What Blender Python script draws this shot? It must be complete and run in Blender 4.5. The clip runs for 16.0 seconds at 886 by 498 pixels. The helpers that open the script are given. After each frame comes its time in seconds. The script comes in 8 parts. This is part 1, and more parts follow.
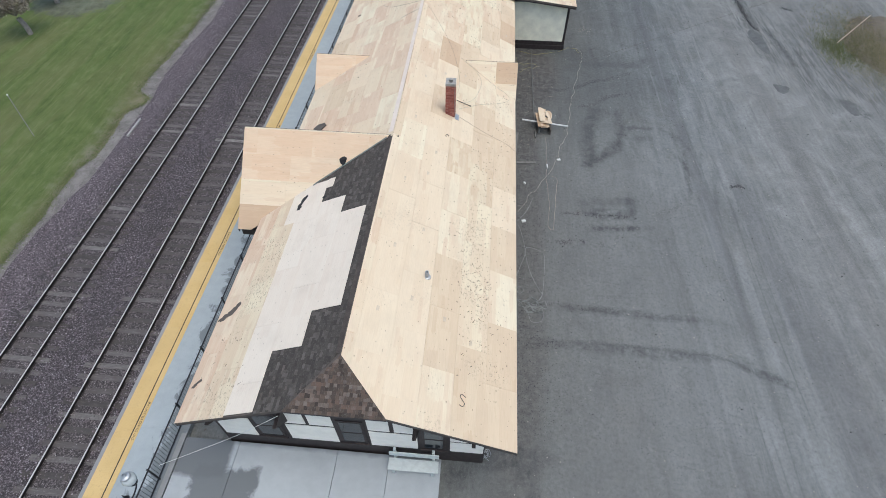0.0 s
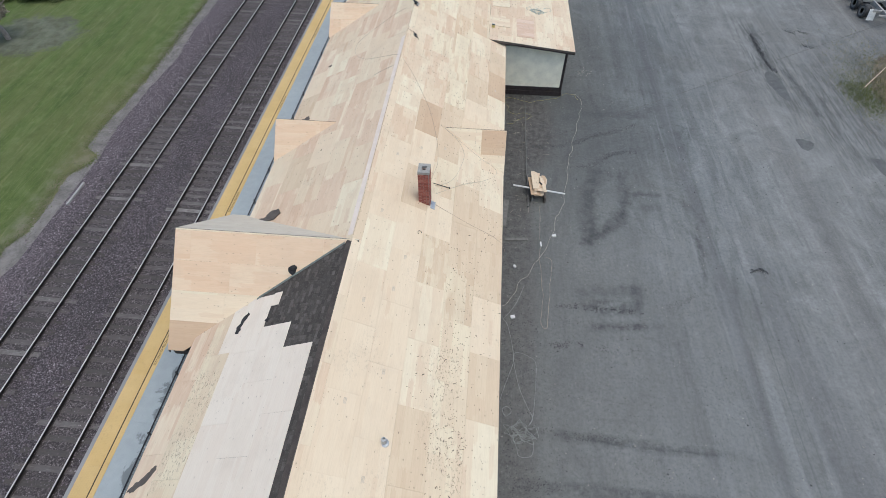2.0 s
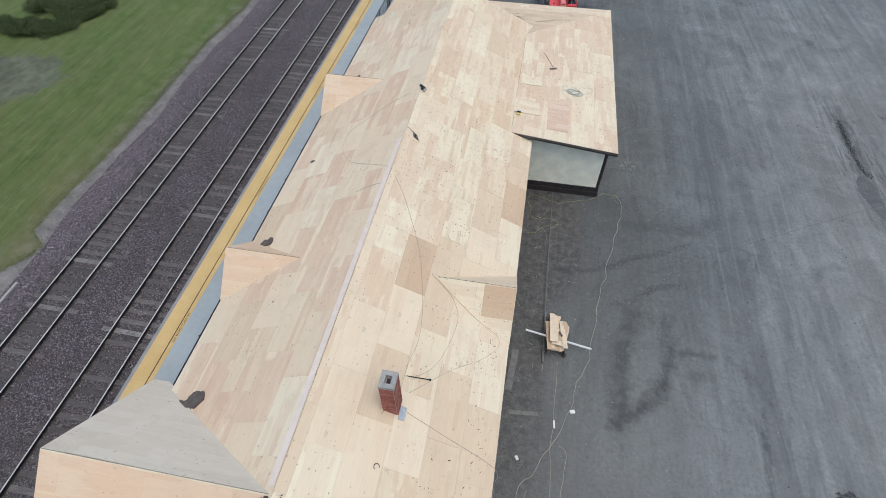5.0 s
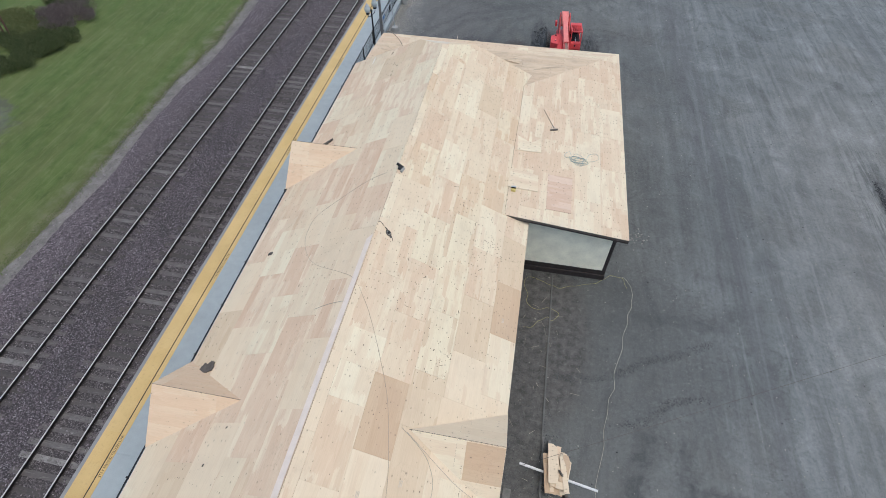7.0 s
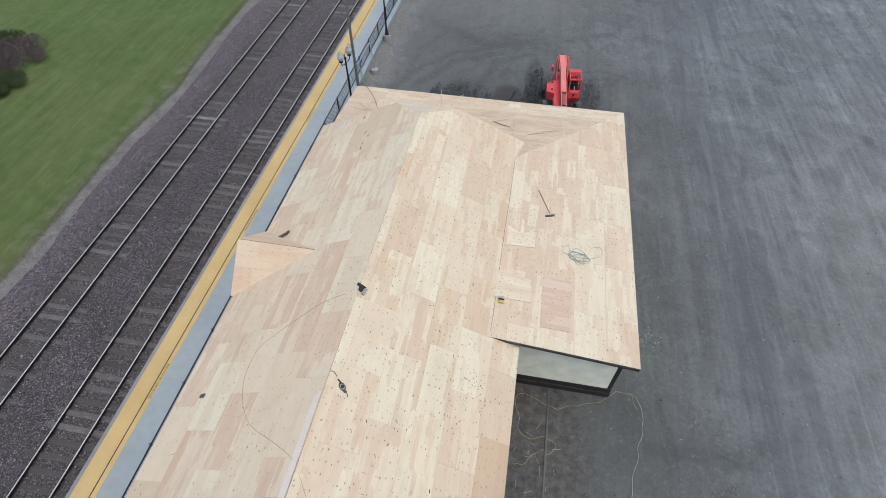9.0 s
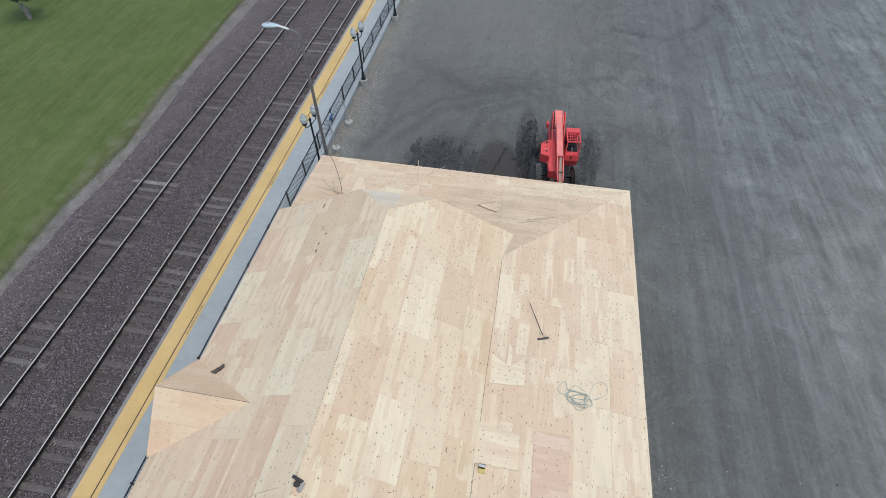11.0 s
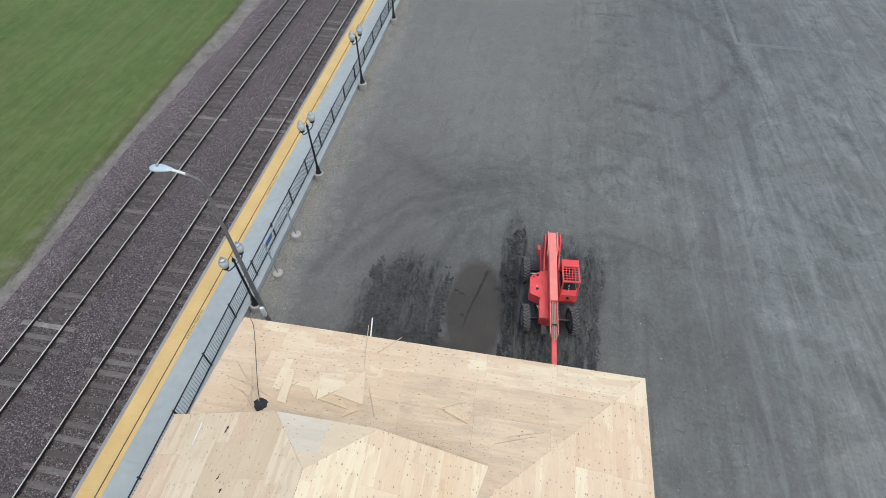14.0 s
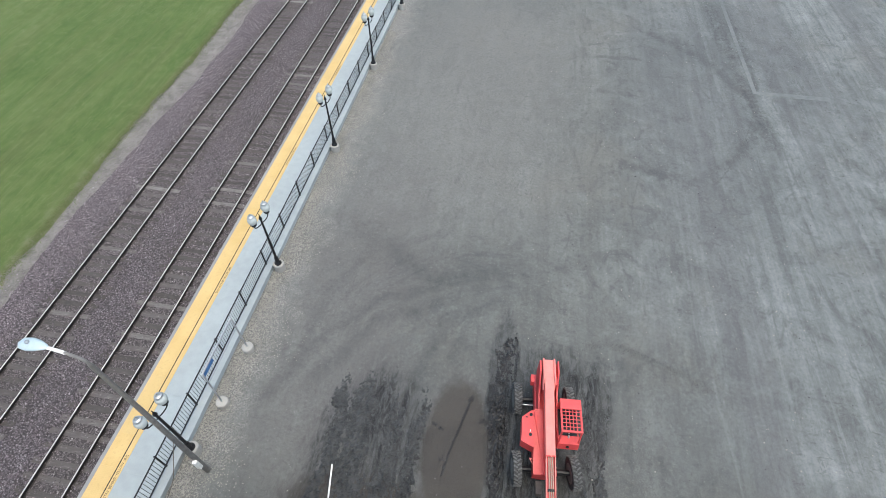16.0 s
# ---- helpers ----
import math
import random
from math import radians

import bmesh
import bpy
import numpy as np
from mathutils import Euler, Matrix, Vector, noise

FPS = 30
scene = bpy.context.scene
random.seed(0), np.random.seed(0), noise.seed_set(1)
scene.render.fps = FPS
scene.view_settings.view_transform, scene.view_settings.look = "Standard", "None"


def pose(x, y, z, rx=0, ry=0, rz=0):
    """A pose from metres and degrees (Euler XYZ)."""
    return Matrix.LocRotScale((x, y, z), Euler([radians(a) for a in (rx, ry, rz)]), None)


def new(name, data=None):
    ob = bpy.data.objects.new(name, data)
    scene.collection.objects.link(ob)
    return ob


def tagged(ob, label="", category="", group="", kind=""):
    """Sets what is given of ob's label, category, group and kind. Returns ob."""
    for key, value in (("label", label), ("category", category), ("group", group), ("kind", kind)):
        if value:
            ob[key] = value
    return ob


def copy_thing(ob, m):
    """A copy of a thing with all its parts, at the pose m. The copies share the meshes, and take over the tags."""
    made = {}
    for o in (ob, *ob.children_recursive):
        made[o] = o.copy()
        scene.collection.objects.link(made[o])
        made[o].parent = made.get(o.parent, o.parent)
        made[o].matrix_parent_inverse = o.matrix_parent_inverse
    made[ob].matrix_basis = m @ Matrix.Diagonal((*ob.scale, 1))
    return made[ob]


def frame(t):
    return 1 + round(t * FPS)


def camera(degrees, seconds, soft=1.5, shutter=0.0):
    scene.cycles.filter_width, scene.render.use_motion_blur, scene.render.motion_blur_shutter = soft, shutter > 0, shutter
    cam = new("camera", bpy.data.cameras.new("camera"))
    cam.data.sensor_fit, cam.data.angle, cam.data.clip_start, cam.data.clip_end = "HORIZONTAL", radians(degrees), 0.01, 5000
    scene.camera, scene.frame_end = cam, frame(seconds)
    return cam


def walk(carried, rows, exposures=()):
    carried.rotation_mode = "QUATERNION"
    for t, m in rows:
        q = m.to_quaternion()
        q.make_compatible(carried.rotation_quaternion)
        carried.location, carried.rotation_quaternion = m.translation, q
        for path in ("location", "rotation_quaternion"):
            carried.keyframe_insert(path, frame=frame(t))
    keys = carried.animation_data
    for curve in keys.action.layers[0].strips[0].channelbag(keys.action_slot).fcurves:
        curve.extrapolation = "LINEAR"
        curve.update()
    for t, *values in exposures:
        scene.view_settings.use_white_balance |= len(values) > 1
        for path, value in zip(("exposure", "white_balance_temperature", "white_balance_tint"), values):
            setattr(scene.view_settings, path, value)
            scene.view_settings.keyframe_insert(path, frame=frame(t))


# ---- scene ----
cam = camera(80.8, 16.0, soft=0.45)
METRES, EYE, TILT, LEAN, TURN = 48.55, 20.0, 0.0, 0.0, 4.8
ROWS = [
    (0.0, 0.0, 0.0, 0.0, 0.11, -50.03, -0.09),
    (0.5, 0.005, 0.0258, 0.0002, 0.13, -50.05, -0.05),
    (1.0, 0.0111, 0.0591, 0.001, 0.13, -50.08, -0.0),
    (1.5, 0.0166, 0.0877, 0.0012, 0.11, -50.09, 0.0),
    (2.0, 0.0235, 0.1215, 0.0014, 0.22, -50.09, 0.05),
    (2.5, 0.0291, 0.1504, 0.0016, 0.24, -50.13, 0.04),
    (3.0, 0.036, 0.1836, 0.0007, 0.5, -50.11, 0.04),
    (3.5, 0.0415, 0.2114, 0.0004, 1.89, -50.12, 0.06),
    (4.0, 0.0466, 0.2437, 0.0002, 4.29, -50.13, 0.1),
    (6.5, 0.0562, 0.3922, 0.0004, 5.83, -50.13, 0.16),
    (7.0, 0.0577, 0.4226, -0.0001, 5.8, -50.16, 0.18),
    (7.5, 0.0595, 0.4531, -0.0004, 5.76, -50.17, 0.21),
    (8.0, 0.0609, 0.4835, -0.0004, 5.67, -50.17, 0.21),
    (8.5, 0.0625, 0.5144, -0.0003, 5.6, -50.17, 0.19),
    (9.0, 0.0642, 0.5454, -0.0, 5.57, -50.16, 0.19),
    (11.5, 0.0748, 0.7019, -0.0009, 5.24, -50.18, 0.18),
    (12.0, 0.0774, 0.7335, -0.0009, 5.22, -50.17, 0.19),
    (12.5, 0.0798, 0.7655, -0.0005, 5.19, -50.17, 0.2),
    (13.0, 0.0821, 0.7975, -0.0006, 5.16, -50.16, 0.21),
    (13.5, 0.0843, 0.8298, -0.0001, 5.11, -50.16, 0.21),
    (14.0, 0.0867, 0.8621, 0.0002, 5.08, -50.15, 0.23),
    (14.5, 0.0887, 0.8947, 0.0, 5.02, -50.13, 0.24),
    (15.0, 0.0907, 0.9275, 0.0003, 4.97, -50.13, 0.27),
    (15.5, 0.093, 0.9607, 0.0015, 4.94, -50.15, 0.29),
    (16.0, 0.095, 0.9939, 0.0018, 4.89, -50.13, 0.31),
]
walk(cam, [(t, pose(0, 0, EYE, TILT, LEAN, TURN) @ pose(METRES * x, METRES * y, METRES * z, 90 + pitch, roll, yaw)) for t, x, y, z, yaw, pitch, roll in ROWS],
     exposures=[(0.0, 0.60, 6480, 4), (1.5, 0.51, 6460, 4), (3.5, 0.46, 6450, 4), (8.5, 0.46, 6500, 4), (12.5, 0.45, 6680, 3), (13.5, 0.56, 6760, 3), (14.5, 0.76, 6850, 2), (16.0, 1.09, 6900, 2)])

# ---- light: a bright overcast day ----
SUN_UP, SUN_TURN = 74.0, 130.0
sky_world = bpy.data.worlds.new("overcast_sky")
scene.world = sky_world
sky_world.use_nodes = True
wt = sky_world.node_tree
sky_tex = wt.nodes.new("ShaderNodeTexSky")
sky_tex.sky_type, sky_tex.sun_disc = "NISHITA", False
sky_tex.sun_elevation, sky_tex.sun_rotation = radians(SUN_UP), radians(SUN_TURN)
sky_tex.air_density, sky_tex.dust_density, sky_tex.ozone_density = 1.0, 3.2, 0.9
wt.links.new(sky_tex.outputs[0], wt.nodes["Background"].inputs[0])
wt.nodes["Background"].inputs[1].default_value = 0.15
sun = new("sun", bpy.data.lights.new("sun", "SUN"))
sun.data.energy, sun.data.angle, sun.data.color = 0.5, radians(60), (1.0, 0.985, 0.96)
sun.matrix_world = pose(0, 0, 60, 90 - SUN_UP, 0, 180 - SUN_TURN)


# ---- material tools ----
def nd(nt, kind, ins=None, **props):
    n = nt.nodes.new(kind)
    for k, v in props.items():
        setattr(n, k, v)
    for k, v in (ins or {}).items():
        if isinstance(v, bpy.types.NodeSocket):
            nt.links.new(v, n.inputs[k])
        else:
            n.inputs[k].default_value = v
    return n


def calc(nt, op, a, b=0.0, c=0.0, clamp=False):
    return nd(nt, "ShaderNodeMath", {0: a, 1: b, 2: c}, operation=op, use_clamp=clamp).outputs[0]


def scaled(nt, vec, sx, sy, sz, turn=0.0):
    return nd(nt, "ShaderNodeMapping", {0: vec, 2: (0, 0, radians(turn)), 3: (sx, sy, sz)}).outputs[0]


def grain(nt, vec, scale, detail=3.0, rough=0.55, warp=0.0):
    return nd(nt, "ShaderNodeTexNoise", {"Vector": vec, "Scale": scale, "Detail": detail, "Roughness": rough, "Distortion": warp}).outputs[0]


def band(nt, v, lo, hi, a=0.0, b=1.0):
    return nd(nt, "ShaderNodeMapRange", {0: v, 1: lo, 2: hi, 3: a, 4: b}).outputs[0]


def blend(nt, f, a, b, mode="MIX"):
    n = nd(nt, "ShaderNodeMix", {0: f}, data_type="RGBA", blend_type=mode)
    for i, v in ((6, a), (7, b)):
        if isinstance(v, bpy.types.NodeSocket):
            nt.links.new(v, n.inputs[i])
        else:
            n.inputs[i].default_value = (*v, 1) if len(v) == 3 else v
    return n.outputs[2]


def stops(nt, f, *cols, hard=False):
    n = nd(nt, "ShaderNodeValToRGB", {0: f})
    cr = n.color_ramp
    cr.interpolation = "CONSTANT" if hard else "LINEAR"
    while len(cr.elements) < len(cols):
        cr.elements.new(0.5)
    for e, (p, col) in zip(cr.elements, cols):
        e.position, e.color = p, (*col, 1)
    return n.outputs[0]


def begin(name):
    m = bpy.data.materials.new(name)
    m.use_nodes = True
    nt = m.node_tree
    return m, nt, nt.nodes["Principled BSDF"]


def finish(nt, bs, col, rough=0.8, bump=None, strength=0.3, dist=0.01, metal=0.0, spec=0.3):
    for k, v in (("Base Color", col), ("Roughness", rough), ("Metallic", metal), ("Specular IOR Level", spec)):
        if isinstance(v, bpy.types.NodeSocket):
            nt.links.new(v, bs.inputs[k])
        else:
            bs.inputs[k].default_value = (*v, 1) if k == "Base Color" else v
    if bump is not None:
        b = nd(nt, "ShaderNodeBump", {"Strength": strength, "Distance": dist, "Height": bump})
        nt.links.new(b.outputs[0], bs.inputs["Normal"])


def place(nt):
    return nd(nt, "ShaderNodeNewGeometry").outputs["Position"]


def local(nt):
    return nd(nt, "ShaderNodeTexCoord").outputs["Object"]


def chance(nt):
    return nd(nt, "ShaderNodeObjectInfo").outputs["Random"]


def island(nt):
    return nd(nt, "ShaderNodeNewGeometry").outputs["Random Per Island"]


def xyz(nt, v):
    s = nd(nt, "ShaderNodeSeparateXYZ", {0: v}).outputs
    return s[0], s[1], s[2]


def plain(name, col, rough=0.6, metal=0.0, var=0.12, scale=6.0, spec=0.4, bump=0.15):
    """Paint, plastic or metal with faint dirt and unevenness."""
    m, nt, bs = begin(name)
    p = local(nt)
    n1, n2 = grain(nt, p, scale), grain(nt, p, scale * 9)
    dirt = calc(nt, "ADD", calc(nt, "MULTIPLY", n1, 0.7), calc(nt, "MULTIPLY", n2, 0.3))
    c = blend(nt, band(nt, dirt, 0.35, 0.65), tuple(v * (1 - var) for v in col), tuple(min(1, v * (1 + var)) for v in col))
    finish(nt, bs, c, rough, n2, bump, 0.004, metal, spec)
    return m


def plywood(name, base, patch, dark, mottle=0.5, nails=1.0, scuff=0.0, crisp=1.0, grimy=0.14):
    """Softwood sheathing: long strips of veneer with torn ends, fine grain, knots, rows of nail holes and trodden dirt."""
    m, nt, bs = begin(name)
    p = local(nt)
    r = chance(nt)
    off = nd(nt, "ShaderNodeCombineXYZ", {0: calc(nt, "MULTIPLY", r, 61.0), 1: calc(nt, "MULTIPLY", r, 37.0), 2: calc(nt, "MULTIPLY", r, 91.0)}).outputs[0]
    q = nd(nt, "ShaderNodeVectorMath", {0: p, 1: off}, operation="ADD").outputs[0]
    u, v, w = xyz(nt, q)
    wx, wy, wz = xyz(nt, place(nt))
    r2 = calc(nt, "FRACT", calc(nt, "MULTIPLY", r, 17.31))

    # veneer strips of one tone each, cut straight along the grain and torn across it
    def veneers(wide, long, seed):
        bend = calc(nt, "MULTIPLY", calc(nt, "SUBTRACT", grain(nt, scaled(nt, q, 0.7, 2.2, 1.0), 1.0, 3.0, 0.6), 0.5), 0.16)
        strip = calc(nt, "FLOOR", calc(nt, "ADD", calc(nt, "DIVIDE", calc(nt, "ADD", v, bend), wide), seed))
        one = nd(nt, "ShaderNodeTexWhiteNoise", {"Vector": nd(nt, "ShaderNodeCombineXYZ", {0: strip, 1: seed}).outputs[0]}, noise_dimensions="2D").outputs[0]
        torn = calc(nt, "MULTIPLY", calc(nt, "SUBTRACT", grain(nt, scaled(nt, q, 1.3, 17.0, 1.0), 1.0, 4.0, 0.7), 0.5), 0.75)
        seg = calc(nt, "FLOOR", calc(nt, "DIVIDE", calc(nt, "ADD", calc(nt, "ADD", u, torn), calc(nt, "MULTIPLY", one, 9.0)), long))
        wn = nd(nt, "ShaderNodeTexWhiteNoise", {"Vector": nd(nt, "ShaderNodeCombineXYZ", {0: strip, 1: seg}).outputs[0]}, noise_dimensions="2D")
        return wn.outputs[0], nd(nt, "ShaderNodeSeparateColor", {0: wn.outputs[1]}).outputs

    n1, c1 = veneers(0.40, 2.3, 0.0)
    n2, c2 = veneers(0.15, 1.0, 5.0)
    soft = grain(nt, scaled(nt, q, 0.35, 2.6, 1.0), 1.0, 4.0, 0.6, 0.3)
    c = blend(nt, calc(nt, "MULTIPLY", calc(nt, "LESS_THAN", n1, 0.62 * mottle), band(nt, c1[1], 0.0, 1.0, 0.6 * crisp, 1.12 * crisp)), base, patch)
    c = blend(nt, calc(nt, "MULTIPLY", calc(nt, "LESS_THAN", n2, 0.30 * mottle), band(nt, c2[1], 0.0, 1.0, 0.25 * crisp, 0.8 * crisp)), c, patch)
    c = blend(nt, calc(nt, "MULTIPLY", calc(nt, "GREATER_THAN", n2, 1.0 - 0.13 * mottle), band(nt, c2[2], 0.0, 1.0, 0.2, 0.75 * crisp)), c, dark)
    c = blend(nt, band(nt, soft, 0.38, 0.66, 0.0, 0.34), c, blend(nt, r2, base, patch))
    c = blend(nt, band(nt, r2, 0.0, 1.0, 0.0, 0.22), c, dark)
    cloud = grain(nt, scaled(nt, q, 0.8, 3.4, 1.0), 1.0, 6.0, 0.7, 0.5)
    c = blend(nt, band(nt, cloud, 0.52, 0.68, 0.0, 0.55 * mottle), c, blend(nt, r2, patch, dark))
    c = blend(nt, band(nt, cloud, 0.30, 0.45, 0.45 * mottle, 0.0), c, tuple(k * 1.03 for k in max(base, patch)))
    rain = grain(nt, scaled(nt, q, 2.4, 8.0, 1.0), 1.0, 6.0, 0.74, 0.4)
    c = blend(nt, band(nt, rain, 0.58, 0.70, 0.0, 0.34 * mottle), c, tuple(k * f for k, f in zip(dark, (0.86, 0.80, 0.76))))
    fine = grain(nt, scaled(nt, q, 2.2, 40.0, 1.0), 1.0, 4.0, 0.65)
    c = blend(nt, band(nt, fine, 0.44, 0.75, 0.0, 0.16), c, tuple(k * 0.6 for k in dark))
    # knots
    kn = nd(nt, "ShaderNodeTexVoronoi", {"Vector": scaled(nt, q, 1.3, 2.6, 1.0), "Scale": 1.0}).outputs[0]
    c = blend(nt, band(nt, kn, 0.025, 0.05, 0.4, 0.0), c, (0.28, 0.17, 0.10))
    # nail holes in rows over the rafters, and loose ones
    for gu, gv, jitter, share, far_y in ((0.405, 0.165, 0.62, 0.28, True), (0.25, 0.22, 1.0, 0.13, False)):
        qs = scaled(nt, q, 1 / gu, 1 / gv, 0.0)
        vo = nd(nt, "ShaderNodeTexVoronoi", {"Vector": qs, "Scale": 1.0, "Randomness": jitter}, voronoi_dimensions="2D")
        d = nd(nt, "ShaderNodeVectorMath", {0: vo.outputs["Position"], 1: qs}, operation="SUBTRACT").outputs[0]
        d = nd(nt, "ShaderNodeVectorMath", {0: scaled(nt, d, gu * 0.62, gv, 0.0)}, operation="LENGTH").outputs["Value"]
        pick = nd(nt, "ShaderNodeSeparateColor", {0: vo.outputs["Color"]}).outputs
        crowd = band(nt, grain(nt, q, 0.8, 3.0), 0.36, 0.60, 0.35 * share, 1.3 * share)
        if far_y:
            crowd = calc(nt, "MULTIPLY", crowd, band(nt, wy, 22.0, 32.0, 0.45, 3.3))
        size = band(nt, pick[1], 0.0, 1.0, 0.006, 0.018)
        spot = band(nt, calc(nt, "DIVIDE", d, size), 0.65, 1.35, 1.0, 0.0)
        on = calc(nt, "MULTIPLY", calc(nt, "LESS_THAN", pick[0], crowd), band(nt, pick[2], 0.0, 1.0, 0.45 * nails, 0.95 * nails))
        c = blend(nt, calc(nt, "MULTIPLY", spot, on), c, (0.135, 0.105, 0.085))
        halo = calc(nt, "MULTIPLY", band(nt, calc(nt, "DIVIDE", d, size), 1.0, 3.2, 0.14, 0.0), on)
        c = blend(nt, halo, c, (0.33, 0.25, 0.18))
    # scuffs and trodden dirt
    sc = grain(nt, scaled(nt, place(nt), 1.0, 0.6, 1.0), 15.0, 4.0, 0.72)
    zone = band(nt, grain(nt, place(nt), 0.55, 2.0), 0.56 - scuff, 0.70 - scuff)
    c = blend(nt, calc(nt, "MULTIPLY", calc(nt, "MULTIPLY", band(nt, sc, 0.55, 0.62), zone), 0.38 * nails + 0.3 * (scuff > 0)), c, (0.24, 0.19, 0.145))
    grime = grain(nt, place(nt), 0.8, 4.0, 0.6)
    c = blend(nt, band(nt, grime, 0.5, 0.75, 0.0, grimy), c, (0.36, 0.29, 0.23))
    if grimy > 0.2:
        wash = grain(nt, scaled(nt, q, 0.5, 3.2, 1.0), 1.0, 5.0, 0.66, 0.8)
        c = blend(nt, band(nt, wash, 0.48, 0.66, 0.0, grimy), c, (0.44, 0.345, 0.255))
    finish(nt, bs, c, band(nt, fine, 0.3, 0.7, 0.62, 0.8), calc(nt, "ADD", fine, calc(nt, "MULTIPLY", soft, 1.5)), 0.25, 0.004, 0.0, 0.25)
    return m


PLY = plywood("mottled_plywood", (0.715, 0.63, 0.462), (0.63, 0.475, 0.33), (0.57, 0.41, 0.275), 0.85)
PLY_STRIPED = plywood("tan_and_cream_plywood", (0.62, 0.485, 0.342), (0.72, 0.64, 0.472), (0.55, 0.405, 0.275), 1.0)
PLY_WEST = plywood("softly_streaked_plywood", (0.735, 0.63, 0.475), (0.635, 0.468, 0.338), (0.585, 0.405, 0.285), 1.0, 0.6, 0.0, 0.92)
PLY_PEACH = plywood("peach_plywood", (0.715, 0.60, 0.445), (0.695, 0.57, 0.415), (0.645, 0.495, 0.35), 0.45, 0.55)
PLY_DIRTY = plywood("scuffed_plywood", (0.715, 0.625, 0.458), (0.66, 0.535, 0.385), (0.60, 0.45, 0.32), 0.7, 1.0, 0.10)
PLY_GREY = plywood("weathered_grey_plywood", (0.66, 0.60, 0.50), (0.62, 0.55, 0.455), (0.58, 0.50, 0.41), 0.6, 0.7)
PLY_LIGHT_TAN = plywood("light_tan_plywood", (0.625, 0.495, 0.352), (0.655, 0.535, 0.385), (0.565, 0.425, 0.29), 0.5, 0.9)
PLY_TAN = plywood("tan_plywood", (0.54, 0.392, 0.265), (0.575, 0.432, 0.296), (0.485, 0.34, 0.22), 0.45, 0.9)
PLY_PINK = plywood("pink_plywood", (0.645, 0.492, 0.352), (0.705, 0.60, 0.442), (0.58, 0.42, 0.292), 1.0, 0.9)
PLY_ROSE = plywood("rose_plywood", (0.60, 0.435, 0.325), (0.68, 0.54, 0.43), (0.53, 0.37, 0.27), 0.8, 0.9)
PLY_FADED = plywood("faded_cream_plywood", (0.725, 0.638, 0.476), (0.64, 0.49, 0.352), (0.585, 0.42, 0.295), 1.0)
PLY_CREAM = plywood("cream_plywood", (0.733, 0.654, 0.492), (0.688, 0.572, 0.418), (0.63, 0.48, 0.345), 0.6, 0.95)
PLY_GRIMY = plywood("grimy_plywood", (0.665, 0.54, 0.395), (0.61, 0.47, 0.335), (0.55, 0.41, 0.285), 0.8, 0.8, 0.0, 0.9, 0.5)
PLY_CLEAN = plywood("new_plywood", (0.705, 0.565, 0.41), (0.675, 0.50, 0.348), (0.64, 0.45, 0.305), 0.9, 0.5)
PLY_WHITE = plywood("pale_plywood", (0.742, 0.665, 0.565), (0.72, 0.63, 0.53), (0.69, 0.58, 0.475), 0.4, 0.45)
BROWN = plain("dark_brown_paint", (0.035, 0.027, 0.026), 0.6, 0, 0.3)
WHITE_WALL = plain("white_stucco", (0.80, 0.77, 0.70), 0.85, 0, 0.06, 3.0, 0.2)
CREAM = plain("cream_lap_boards", (0.80, 0.76, 0.61), 0.8, 0, 0.10, 2.0, 0.15)
FELT = plain("black_roofing_felt", (0.022, 0.022, 0.024), 0.8, 0, 0.4, 3.0)
TRACK_STEEL = plain("rail_steel", (0.030, 0.026, 0.024), 0.7, 0.2, 0.35, 4.0)
RAIL_HEAD = plain("polished_rail_head", (0.47, 0.46, 0.455), 0.55, 0.0, 0.15, 3.0, 0.2)
BLACK = plain("black_metal", (0.018, 0.019, 0.022), 0.45, 0.3, 0.25)
GREY_STEEL = plain("galvanised_steel", (0.42, 0.44, 0.46), 0.45, 0.7, 0.15)
POLE_STEEL = plain("weathered_pole_steel", (0.20, 0.195, 0.19), 0.6, 0.4, 0.2)
LAMP_GREY = plain("lamp_housing", (0.50, 0.60, 0.66), 0.4, 0.2, 0.08)
GLOBE = plain("frosted_globe", (0.47, 0.51, 0.51), 0.25, 0, 0.05, 3.0, 0.5, 0.02)
RED = plain("faded_red_paint", (0.63, 0.072, 0.076), 0.45, 0, 0.14, 2.0, 0.45)
PINK_RED = plain("sunbleached_red_paint", (0.74, 0.225, 0.205), 0.5, 0, 0.1, 2.0, 0.4)
TREAD = plain("dusty_tread", (0.11, 0.113, 0.115), 0.9, 0, 0.35, 9.0)
RUBBER = plain("dusty_tyre_rubber", (0.055, 0.056, 0.057), 0.9, 0, 0.4, 9.0)
RIM = plain("dusty_rim", (0.15, 0.15, 0.145), 0.7, 0.1, 0.3)
GLASS = plain("dark_window_glass", (0.02, 0.022, 0.025), 0.08, 0, 0.1, 2.0, 0.6, 0.02)
ORANGE_CORD = plain("pale_cord", (0.38, 0.36, 0.30), 0.7, 0, 0.2)
PALE_ROPE = plain("pale_grey_rope", (0.27, 0.285, 0.275), 0.7, 0, 0.2)
YELLOW_CORD = plain("yellow_cord", (0.34, 0.31, 0.13), 0.6, 0, 0.2)
DARK_CORD = plain("dark_cord", (0.09, 0.08, 0.07), 0.7)
HOSE = plain("dusty_brown_hose", (0.37, 0.31, 0.245), 0.7)
TEAL_CORD = plain("grey_green_hose", (0.33, 0.40, 0.38), 0.6, 0, 0.2)
WOOD = plain("weathered_lumber", (0.52, 0.43, 0.33), 0.8, 0, 0.2, 4.0)
